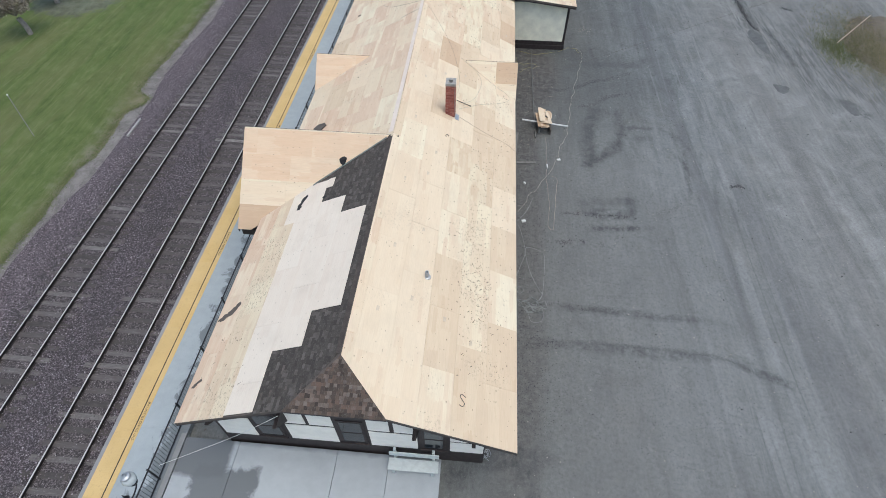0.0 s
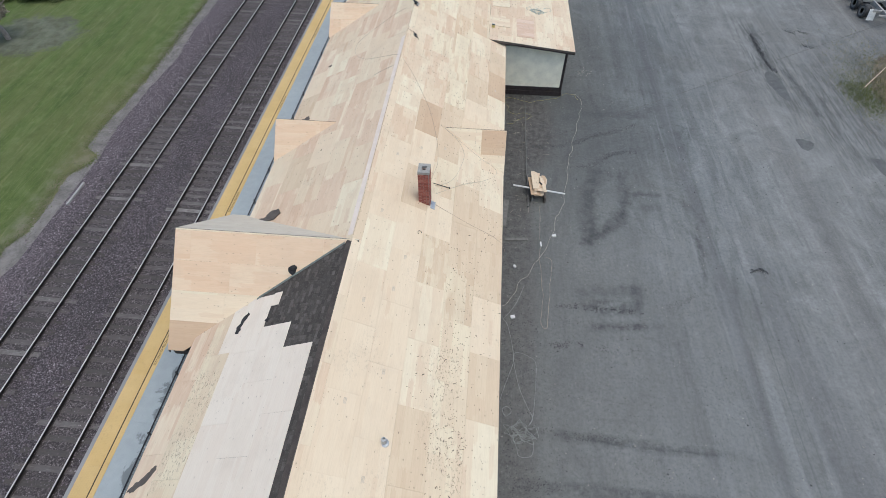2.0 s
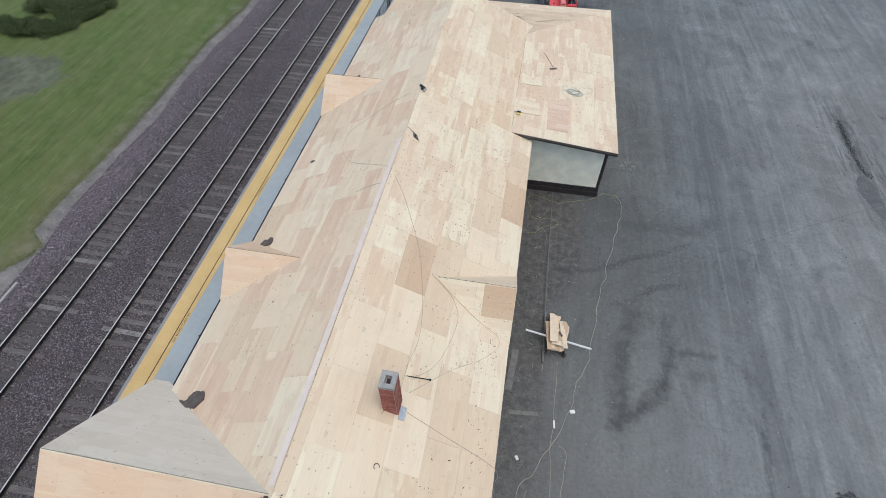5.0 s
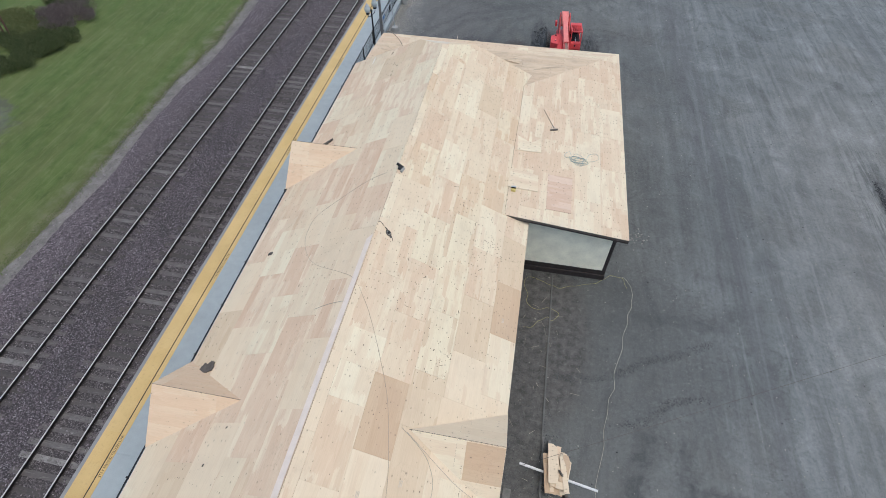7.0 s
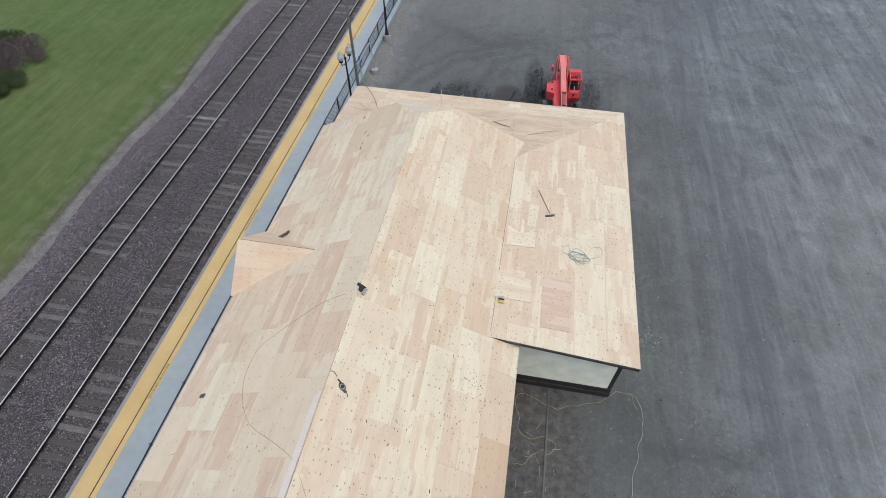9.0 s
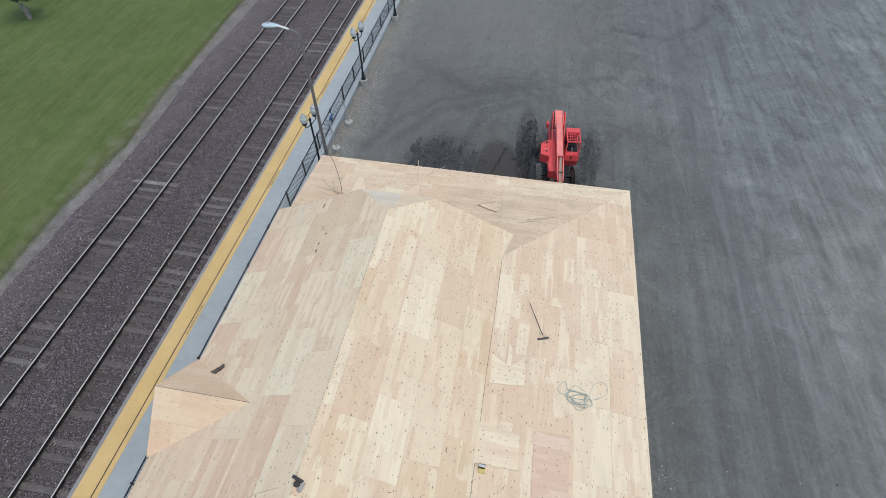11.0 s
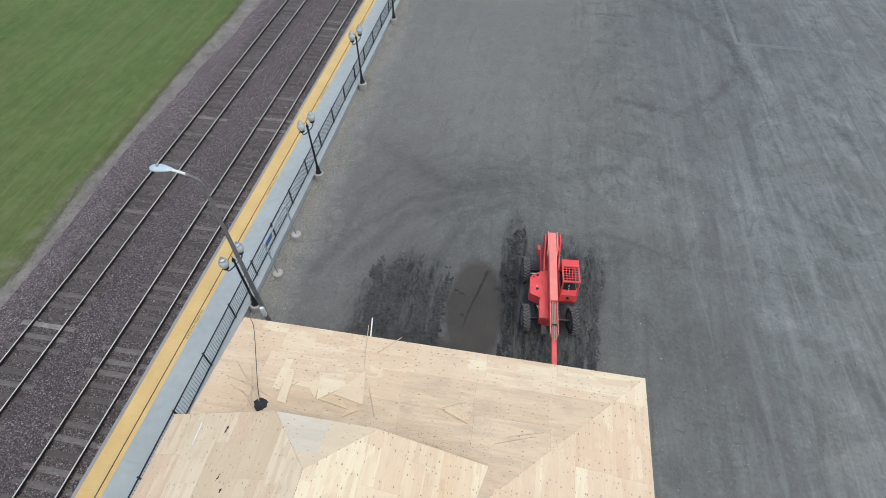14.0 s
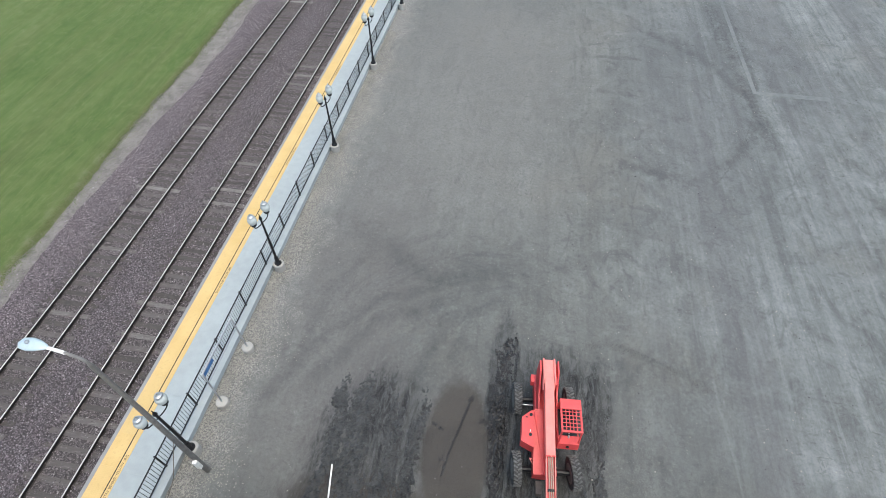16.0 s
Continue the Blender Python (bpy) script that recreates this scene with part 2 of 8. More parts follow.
GREY_BOARD = plain("grey_old_board", (0.17, 0.165, 0.155), 0.85, 0, 0.3, 4.0)
GREY_BOARD_PALE = plain("bleached_splinters", (0.30, 0.27, 0.23), 0.85, 0, 0.3, 4.0)
OLD_WOOD = plain("dark_old_lumber", (0.10, 0.085, 0.075), 0.85, 0, 0.3, 4.0)
WHITE_PAINT = plain("chalky_white_paint", (0.72, 0.72, 0.70), 0.6)
BENCH_PAINT = plain("grey_green_bench_paint", (0.50, 0.54, 0.53), 0.55, 0, 0.1)
BLUE_SIGN = plain("blue_sign_panel", (0.05, 0.16, 0.38), 0.45)
YELLOW_TOOL = plain("yellow_tool_plastic", (0.50, 0.40, 0.14), 0.5)
STONE_CAP = plain("chimney_cap_mortar", (0.30, 0.29, 0.27), 0.9, 0, 0.2)
LETTER = plain("black_lettering", (0.05, 0.045, 0.03), 0.7)


def concrete(name, col, blotch=0.25, wet=()):
    m, nt, bs = begin(name)
    p = place(nt)
    a, b, f = grain(nt, p, 0.35, 4.0), grain(nt, p, 3.0, 4.0), grain(nt, p, 60.0, 2.0)
    s = calc(nt, "ADD", calc(nt, "MULTIPLY", a, 0.6), calc(nt, "MULTIPLY", b, 0.4))
    c = blend(nt, band(nt, s, 0.35, 0.65), tuple(v * (1 - blotch) for v in col), tuple(v * (1 + blotch * 0.5) for v in col))
    c = blend(nt, band(nt, f, 0.55, 0.8, 0, 0.35), c, tuple(v * 0.55 for v in col))
    # damp stains and dark strips: inside x0..x1, y0..y1, ragged by noise
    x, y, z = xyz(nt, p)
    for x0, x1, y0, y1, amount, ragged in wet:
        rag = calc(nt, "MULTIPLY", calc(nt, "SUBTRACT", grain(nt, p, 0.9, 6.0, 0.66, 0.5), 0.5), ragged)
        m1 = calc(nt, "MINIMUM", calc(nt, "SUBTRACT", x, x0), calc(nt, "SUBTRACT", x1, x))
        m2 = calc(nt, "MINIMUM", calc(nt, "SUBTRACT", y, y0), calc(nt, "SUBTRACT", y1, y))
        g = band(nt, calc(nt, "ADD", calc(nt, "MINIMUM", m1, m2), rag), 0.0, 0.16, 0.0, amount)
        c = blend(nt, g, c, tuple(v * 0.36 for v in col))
    finish(nt, bs, c, band(nt, a, 0.3, 0.7, 0.65, 0.85), calc(nt, "ADD", b, f), 0.2, 0.004)
    return m


# the platform gets one dark ragged strip along its rear edge
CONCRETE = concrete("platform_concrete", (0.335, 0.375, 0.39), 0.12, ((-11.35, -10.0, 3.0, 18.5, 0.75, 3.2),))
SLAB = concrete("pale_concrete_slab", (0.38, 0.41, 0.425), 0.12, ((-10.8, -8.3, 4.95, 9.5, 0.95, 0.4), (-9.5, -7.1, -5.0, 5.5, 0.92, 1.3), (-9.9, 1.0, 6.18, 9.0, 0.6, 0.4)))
COPING = concrete("worn_nosing_concrete", (0.27, 0.275, 0.275), 0.2)
OLD_KERB = concrete("dark_worn_concrete", (0.13, 0.13, 0.125), 0.25)
PALE_EDGE = concrete("pale_worn_concrete", (0.168, 0.18, 0.18), 0.3)
FOOTING = concrete("round_footing_concrete", (0.36, 0.35, 0.33), 0.2)


def tactile():
    m, nt, bs = begin("yellow_tactile_tile")
    p = place(nt)
    x, y, z = xyz(nt, p)
    a, b = grain(nt, p, 0.8, 4.0), grain(nt, p, 12.0, 3.0)
    c = blend(nt, band(nt, a, 0.35, 0.65), (0.53, 0.365, 0.148), (0.60, 0.425, 0.185))
    c = blend(nt, band(nt, b, 0.55, 0.75, 0, 0.5), c, (0.42, 0.29, 0.13))
    c = blend(nt, calc(nt, "MULTIPLY", chance(nt), 0.22), c, (0.58, 0.455, 0.25))
    dx = calc(nt, "SUBTRACT", calc(nt, "FRACT", calc(nt, "MULTIPLY", x, 1 / 0.06)), 0.5)
    dy = calc(nt, "SUBTRACT", calc(nt, "FRACT", calc(nt, "MULTIPLY", y, 1 / 0.06)), 0.5)
    dome = band(nt, calc(nt, "ADD", calc(nt, "MULTIPLY", dx, dx), calc(nt, "MULTIPLY", dy, dy)), 0.02, 0.12, 1.0, 0.0)
    finish(nt, bs, c, 0.7, dome, 0.4, 0.004)
    return m


TACTILE = tactile()


def lot():
    """Damp, driven-over gravel and old asphalt: wheel streaks, churned wet mud, bare soil by the wall, pea gravel by the fence."""
    m, nt, bs = begin("gravel_lot")
    p = place(nt)
    x, y, z = xyz(nt, p)
    big, mid = grain(nt, p, 0.09, 4.0, 0.6), grain(nt, p, 0.55, 6.0, 0.68, 0.9)
    fine, grit = grain(nt, p, 7.0, 6.0, 0.72), grain(nt, p, 30.0, 2.0, 0.7)
    run = grain(nt, scaled(nt, p, 0.75, 0.045, 1.0, -9.0), 1.0, 6.0, 0.66, 0.9)
    run2 = grain(nt, scaled(nt, p, 2.6, 0.11, 1.0, 5.0), 1.0, 5.0, 0.62, 0.6)
    churn = grain(nt, scaled(nt, p, 5.0, 1.7, 1.0, -6.0), 1.0, 6.0, 0.78, 0.8)

    def spot(cx, cy, rx, ry, turn=0.0, ragged=0.8, soft=0.45):
        """1 inside a ragged ellipse, fading to 0 outside."""
        c, s = math.cos(radians(turn)), math.sin(radians(turn))
        dx, dy = calc(nt, "SUBTRACT", x, cx), calc(nt, "SUBTRACT", y, cy)
        u = calc(nt, "DIVIDE", calc(nt, "ADD", calc(nt, "MULTIPLY", dx, c), calc(nt, "MULTIPLY", dy, s)), rx)
        v = calc(nt, "DIVIDE", calc(nt, "SUBTRACT", calc(nt, "MULTIPLY", dy, c), calc(nt, "MULTIPLY", dx, s)), ry)
        d = calc(nt, "SQRT", calc(nt, "ADD", calc(nt, "MULTIPLY", u, u), calc(nt, "MULTIPLY", v, v)))
        d = calc(nt, "ADD", d, calc(nt, "MULTIPLY", calc(nt, "SUBTRACT", calc(nt, "ADD", calc(nt, "MULTIPLY", mid, 0.5), calc(nt, "MULTIPLY", churn, 0.5)), 0.5), ragged * 2))
        return band(nt, d, 1.0 - soft / 2, 1.0 + soft / 2, 1.0, 0.0)

    def most(*fs):
        out = fs[0]
        for f in fs[1:]:
            out = calc(nt, "MAXIMUM", out, f)
        return out

    smear = grain(nt, scaled(nt, p, 1.9, 0.5, 1.0, -24.0), 1.0, 6.0, 0.68, 1.3)
    tone = calc(nt, "ADD", calc(nt, "MULTIPLY", big, 0.26), calc(nt, "MULTIPLY", mid, 0.31))
    tone = calc(nt, "ADD", tone, calc(nt, "ADD", calc(nt, "MULTIPLY", run, 0.21), calc(nt, "ADD", calc(nt, "MULTIPLY", run2, 0.12), calc(nt, "MULTIPLY", smear, 0.10))))
    lane = band(nt, calc(nt, "ADD", x, calc(nt, "MULTIPLY", big, 6.0)), 8.0, 17.0)
    dry = stops(nt, tone, (0.40, (0.094, 0.097, 0.092)), (0.47, (0.122, 0.126, 0.120)), (0.535, (0.152, 0.157, 0.150)), (0.61, (0.196, 0.202, 0.193)))
    light = stops(nt, tone, (0.40, (0.082, 0.089, 0.089)), (0.465, (0.136, 0.147, 0.147)), (0.54, (0.198, 0.213, 0.214)), (0.605, (0.270, 0.287, 0.288)))
    c = blend(nt, lane, dry, light)
    c = blend(nt, band(nt, grain(nt, scaled(nt, p, 1, 1, 1, 31), 0.13, 5.0, 0.65), 0.53, 0.66, 0, 0.4), c, (0.150, 0.142, 0.125))
    # smears where wheels have turned
    arc = grain(nt, scaled(nt, p, 0.5, 0.16, 1.0, 24.0), 1.0, 5.0, 0.7, 1.6)
    c = blend(nt, band(nt, arc, 0.53, 0.66, 0, 0.42), c, (0.050, 0.053, 0.053))
    arc2 = grain(nt, scaled(nt, p, 0.9, 0.3, 1.0, -38.0), 1.0, 5.0, 0.7, 1.4)
    c = blend(nt, band(nt, arc2, 0.56, 0.68, 0, 0.25), c, (0.055, 0.058, 0.058))
    # short scuffs and crumbs pressed into the surface, thicker in some places
    scuff_at = band(nt, grain(nt, p, 0.22, 3.0, 0.6), 0.43, 0.58)
    for sx, sy, turn, lo, amount in ((1.6, 4.2, 12.0, 0.58, 0.46), (4.6, 1.5, -20.0, 0.60, 0.42), (9.0, 6.0, 30.0, 0.61, 0.44)):
        f = grain(nt, scaled(nt, p, sx, sy, 1.0, turn), 1.0, 5.0, 0.74, 0.7)
        c = blend(nt, calc(nt, "MULTIPLY", scuff_at, band(nt, f, lo, lo + 0.06, 0.0, amount)), c, (0.052, 0.055, 0.055))
    c = blend(nt, band(nt, grain(nt, p, 3.4, 6.0, 0.75, 0.4), 0.56, 0.72, 0.0, 0.26), c, (0.215, 0.222, 0.215))
    # wide area of darker, brownish ground round the trailer
    c = blend(nt, calc(nt, "MULTIPLY", spot(30.5, 53.0, 4.2, 6.0, 0, 0.6, 0.9), 0.7), c, (0.088, 0.082, 0.082))
    # short comma-shaped smears, soft at the edges, beyond the machine
    comma = grain(nt, scaled(nt, p, 0.9, 0.6, 1.0, 20.0), 1.0, 3.0, 0.55, 2.2)
    c = blend(nt, calc(nt, "MULTIPLY", band(nt, y, 54.0, 64.0), band(nt, comma, 0.56, 0.68, 0.0, 0.42)), c, (0.060, 0.064, 0.067))
    c = blend(nt, calc(nt, "MULTIPLY", band(nt, y, 54.0, 64.0), band(nt, comma, 0.30, 0.42, 0.25, 0.0)), c, (0.215, 0.226, 0.230))
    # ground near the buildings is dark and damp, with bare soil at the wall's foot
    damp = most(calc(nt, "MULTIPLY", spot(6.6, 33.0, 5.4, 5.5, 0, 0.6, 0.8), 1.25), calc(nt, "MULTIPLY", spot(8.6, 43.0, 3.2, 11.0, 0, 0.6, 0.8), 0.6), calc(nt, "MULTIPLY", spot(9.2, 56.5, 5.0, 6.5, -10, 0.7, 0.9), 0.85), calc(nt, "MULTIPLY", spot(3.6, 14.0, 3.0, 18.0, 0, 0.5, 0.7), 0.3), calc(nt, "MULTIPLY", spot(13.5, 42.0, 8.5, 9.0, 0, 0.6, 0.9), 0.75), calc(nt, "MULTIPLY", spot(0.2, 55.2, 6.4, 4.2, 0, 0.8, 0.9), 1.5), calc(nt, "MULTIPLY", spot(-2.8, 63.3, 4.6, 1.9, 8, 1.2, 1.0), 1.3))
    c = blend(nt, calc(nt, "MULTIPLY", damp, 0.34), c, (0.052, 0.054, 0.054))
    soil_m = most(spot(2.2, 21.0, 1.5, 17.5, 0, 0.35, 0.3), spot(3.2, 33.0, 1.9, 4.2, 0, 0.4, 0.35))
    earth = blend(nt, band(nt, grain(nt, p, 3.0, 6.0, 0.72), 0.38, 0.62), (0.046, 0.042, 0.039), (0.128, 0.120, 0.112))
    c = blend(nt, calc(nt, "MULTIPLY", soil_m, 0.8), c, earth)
    # drier near the road end, browner towards the far lamps, trodden dark on the bend
    c = blend(nt, calc(nt, "MULTIPLY", spot(9.5, 14.0, 9.0, 13.0, 0, 0.7, 0.9), 0.42), c, (0.212, 0.214, 0.206))
    c = blend(nt, calc(nt, "MULTIPLY", spot(-3.5, 82.0, 7.5, 17.0, 0, 0.6, 0.9), 0.5), c, (0.180, 0.176, 0.166))
    c = blend(nt, calc(nt, "MULTIPLY", spot(11.5, 80.0, 4.2, 15.0, -4, 0.9, 0.9), 0.42), c, (0.098, 0.101, 0.106))
    c = blend(nt, calc(nt, "MULTIPLY", spot(-6.2, 61.0, 3.2, 9.0, 0, 0.9, 0.9), 0.5), c, (0.140, 0.131, 0.128))
    # swirl where the machine has turned on the spot
    for cx, cy, mask in ((2.2, 56.6, spot(-1.0, 62.3, 7.5, 4.2, 0, 0.6, 1.0)),):
        dx, dy = calc(nt, "SUBTRACT", x, cx), calc(nt, "SUBTRACT", y, cy)
        d = calc(nt, "SQRT", calc(nt, "ADD", calc(nt, "MULTIPLY", dx, dx), calc(nt, "MULTIPLY", dy, dy)))
        sw = nd(nt, "ShaderNodeCombineXYZ", {0: calc(nt, "MULTIPLY", d, 1.1), 1: calc(nt, "MULTIPLY", calc(nt, "ARCTAN2", dy, dx), 3.4), 2: cx}).outputs[0]
        ring = calc(nt, "ADD", calc(nt, "MULTIPLY", grain(nt, sw, 1.0, 5.0, 0.7, 0.9), 0.7), calc(nt, "MULTIPLY", mid, 0.3))
        c = blend(nt, calc(nt, "MULTIPLY", mask, band(nt, ring, 0.49, 0.60, 0.0, 0.38)), c, (0.052, 0.055, 0.057))
        c = blend(nt, calc(nt, "MULTIPLY", mask, band(nt, ring, 0.38, 0.46, 0.14, 0.0)), c, (0.21, 0.22, 0.22))
    # long narrow wheel lines along the lanes, pale and dark
    line = grain(nt, scaled(nt, p, 1.5, 0.075, 1.0, -3.0), 1.0, 5.0, 0.66, 0.9)
    line2 = grain(nt, scaled(nt, p, 0.62, 0.022, 1.0, 2.0), 1.0, 4.0, 0.6, 0.4)
    in_lane = band(nt, calc(nt, "ADD", x, calc(nt, "MULTIPLY", big, 4.0)), 9.5, 14.0)
    c = blend(nt, calc(nt, "MULTIPLY", calc(nt, "MULTIPLY", in_lane, band(nt, y, 55.0, 72.0, 1.0, 0.5)), band(nt, line, 0.52, 0.68, 0.0, 0.42)), c, (0.275, 0.29, 0.29))
    c = blend(nt, calc(nt, "MULTIPLY", in_lane, band(nt, line, 0.34, 0.46, 0.55, 0.0)), c, (0.088, 0.094, 0.096))
    c = blend(nt, calc(nt, "MULTIPLY", in_lane, band(nt, line2, 0.40, 0.50, 0.45, 0.0)), c, (0.105, 0.106, 0.112))
    # pitted, crumbly relief, its lit crumbs and shaded pits painted in colour
    pit = grain(nt, p, 5.2, 5.0, 0.78, 0.3)
    pit_at = calc(nt, "MAXIMUM", band(nt, grain(nt, p, 0.35, 4.0, 0.65), 0.40, 0.58, 0.25, 1.0), spot(8.0, 36.0, 3.8, 14.0, 0, 0.7, 0.9))
    c = blend(nt, calc(nt, "MULTIPLY", pit_at, band(nt, pit, 0.55, 0.68, 0.0, 0.42)), c, (0.225, 0.23, 0.22))
    c = blend(nt, calc(nt, "MULTIPLY", pit_at, band(nt, pit, 0.34, 0.46, 0.42, 0.0)), c, (0.066, 0.068, 0.067))
    # smears left by wheels that turned or braked
    worn = calc(nt, "ADD", calc(nt, "MULTIPLY", mid, 0.5), calc(nt, "MULTIPLY", grain(nt, p, 2.2, 5.0, 0.72, 0.6), 0.5))

    def smudge(pts, wide, amount):
        best = None
        for (ax, ay), (bx, by) in zip(pts, pts[1:]):
            lx, ly = bx - ax, by - ay
            qx, qy = calc(nt, "SUBTRACT", x, ax), calc(nt, "SUBTRACT", y, ay)
            t = calc(nt, "DIVIDE", calc(nt, "ADD", calc(nt, "MULTIPLY", qx, lx), calc(nt, "MULTIPLY", qy, ly)), lx * lx + ly * ly, clamp=True)
            ex, ey = calc(nt, "SUBTRACT", qx, calc(nt, "MULTIPLY", t, lx)), calc(nt, "SUBTRACT", qy, calc(nt, "MULTIPLY", t, ly))
            d = calc(nt, "ADD", calc(nt, "MULTIPLY", ex, ex), calc(nt, "MULTIPLY", ey, ey))
            best = d if best is None else calc(nt, "MINIMUM", best, d)
        d = calc(nt, "ADD", calc(nt, "DIVIDE", calc(nt, "SQRT", best), wide), calc(nt, "MULTIPLY", calc(nt, "SUBTRACT", worn, 0.5), 5.0))
        return band(nt, d, 0.25, 1.25, amount, 0.0)

    smears = most(smudge(((8.73, 29.1), (8.9, 27.6), (8.48, 26.0), (7.4, 24.6), (6.5, 23.9)), 0.42, 0.85), smudge(((7.4, 29.2), (6.9, 27.7), (6.6, 26.1), (6.7, 24.1)), 0.5, 0.75),
                  smudge(((9.2, 27.54), (10.6, 27.56)), 0.22, 0.7), smudge(((8.7, 26.4), (10.4, 26.57)), 0.25, 0.4), smudge(((6.1, 34.2), (8.4, 34.8), (10.7, 34.9)), 0.4, 0.42),
                  smudge(((5.9, 20.6), (7.0, 20.7), (8.5, 21.0), (8.3, 19.9)), 0.35, 0.42), smudge(((11.3, 27.5), (12.1, 26.8), (12.6, 25.7)), 0.22, 0.4), smudge(((11.3, 25.6), (12.0, 24.4), (12.1, 23.4)), 0.2, 0.4),
                  smudge(((9.6, 88.7), (13.3, 85.3), (15.4, 80.7), (15.2, 77.5), (13.3, 74.6), (11.1, 72.3), (8.9, 72.4), (6.8, 73.1)), 0.42, 0.55), smudge(((5.7, 84.8), (8.6, 84.9)), 0.25, 0.4), smudge(((5.6, 80.4), (7.9, 80.2)), 0.25, 0.4),
                  smudge(((-8.2, 56.1), (-6.9, 59.1), (-4.9, 61.4), (-0.9, 63.3)), 0.4, 0.45), smudge(((-6.5, 57.1), (-4.7, 60.3), (-1.6, 62.0)), 0.45, 0.5), smudge(((-7.0, 65.7), (-5.5, 65.1), (-2.6, 63.0), (1.5, 64.2)), 0.6, 0.42), smudge(((-2.3, 57.8), (-1.5, 60.8), (0.4, 62.3)), 0.4, 0.5), smudge(((3.6, 65.0), (7.0, 66.4), (8.4, 69.4)), 0.4, 0.35), smudge(((-7.4, 57.7), (-7.3, 61.6), (-6.0, 63.9), (-5.8, 66.0)), 0.35, 0.4))
    smears = calc(nt, "MULTIPLY", smears, band(nt, grain(nt, p, 1.1, 6.0, 0.74, 0.5), 0.36, 0.58, 0.25, 1.0))
    c = blend(nt, smears, c, (0.050, 0.053, 0.053))
    # warmer, drier dust towards the weeds
    c = blend(nt, calc(nt, "MULTIPLY", band(nt, y, 50.0, 62.0, 1.0, 0.0), band(nt, calc(nt, "ADD", x, calc(nt, "MULTIPLY", mid, 5.0)), 15.5, 21.0, 0.0, 0.45)), c, blend(nt, band(nt, tone, 0.42, 0.58), (0.150, 0.147, 0.137), (0.290, 0.285, 0.268)))
    # oily stains and ruts of the yard
    stain = most(spot(1.5, 6.75, 1.9, 0.55, 3, 0.8, 0.4), spot(2.5, 6.2, 0.6, 0.5, 0, 1.0, 0.4), spot(0.1, 5.9, 0.6, 0.5, 0, 1.2, 0.4), spot(2.8, 5.3, 0.35, 0.9, 0, 1.2, 0.4), spot(1.6, 4.9, 0.5, 0.4, 0, 1.2, 0.4), spot(16.0, 88.0, 0.5, 6.0, 0, 0.8, 0.7), spot(24.2, 31.0, 0.5, 1.4, 25, 1.0, 0.5), spot(20.9, 44.5, 0.45, 3.0, -4, 1.0, 0.6), spot(22.0, 38.4, 0.35, 2.6, 4, 1.0, 0.6), spot(12.0, 23.6, 0.16, 2.4, -6, 0.4, 0.8), spot(21.45, 56.0, 0.4, 0.4, 0, 0.6, 0.4), spot(7.0, 19.9, 1.3, 0.5, 0, 1.2, 0.6), spot(15.5, 80.5, 0.4, 4.6, 6, 0.8, 0.7), spot(14.9, 90.0, 0.7, 5.5, 3, 0.8, 0.7), spot(8.4, 20.6, 0.25, 0.9, 0, 0.8, 0.6), spot(7.6, 18.9, 1.5, 0.25, 5, 0.8, 0.7), spot(7.6, 13.6, 3.6, 0.22, -2, 1.0, 0.9), spot(7.4, 11.7, 4.2, 0.26, -1, 1.0, 0.9), spot(12.6, 11.0, 1.8, 0.2, -22, 1.0, 0.9))
    # fine dragged lines where trucks swing round the weeds
    drag = calc(nt, "MULTIPLY", most(spot(20.9, 42.0, 1.5, 7.0, 2, 0.7, 0.9), spot(23.4, 36.5, 1.6, 5.5, -8, 0.8, 0.9), spot(26.5, 32.6, 3.4, 2.0, -35, 0.8, 0.9)), band(nt, grain(nt, scaled(nt, p, 5.5, 0.5, 1.0, 6.0), 1.0, 4.0, 0.7, 0.8), 0.46, 0.60))
    c = blend(nt, calc(nt, "MULTIPLY", drag, 0.6), c, (0.056, 0.056, 0.054))
    pale = calc(nt, "MULTIPLY", spot(23.0, 36.0, 5.0, 8.0, 0, 0.8, 0.9), band(nt, grain(nt, scaled(nt, p, 4.0, 0.4, 1.0, 8.0), 1.0, 4.0, 0.7, 0.8), 0.54, 0.66))
    c = blend(nt, calc(nt, "MULTIPLY", pale, 0.5), c, (0.27, 0.262, 0.24))
    broken = band(nt, calc(nt, "ADD", calc(nt, "MULTIPLY", grain(nt, p, 2.6, 6.0, 0.72, 0.6), 0.6), calc(nt, "MULTIPLY", churn, 0.4)), 0.42, 0.60)
    stain = calc(nt, "MULTIPLY", stain, broken)
    c = blend(nt, calc(nt, "MULTIPLY", stain, 0.72), c, (0.045, 0.048, 0.049))
    # churned mud round the machine
    mud = most(spot(-3.7, 54.6, 1.9, 3.0, -4, 0.9), spot(1.5, 56.8, 0.75, 4.8, 4, 0.45, 0.2), spot(3.2, 57.0, 2.0, 3.0, 0, 0.6), spot(3.2, 54.4, 1.6, 3.4, 0, 0.9), spot(4.9, 57.3, 0.6, 2.4, -8, 1.2))
    streak = band(nt, grain(nt, scaled(nt, p, 2.4, 0.2, 1.0, -8.0), 1.0, 4.0, 0.6, 0.5), 0.44, 0.56, 0.5, 1.0)
    mud = calc(nt, "MULTIPLY", mud, streak)
    # wet highlights on ridges and dark hollows are painted into the mud colour
    ridges = blend(nt, band(nt, churn, 0.44, 0.62), (0.006, 0.006, 0.007), (0.075, 0.077, 0.080))
    c = blend(nt, calc(nt, "MULTIPLY", mud, 0.95), c, ridges)
    flat_mud = most(spot(-0.25, 55.2, 1.25, 3.0, 3, 0.25, 0.2), spot(-3.0, 52.8, 3.0, 0.9, 0, 0.6))
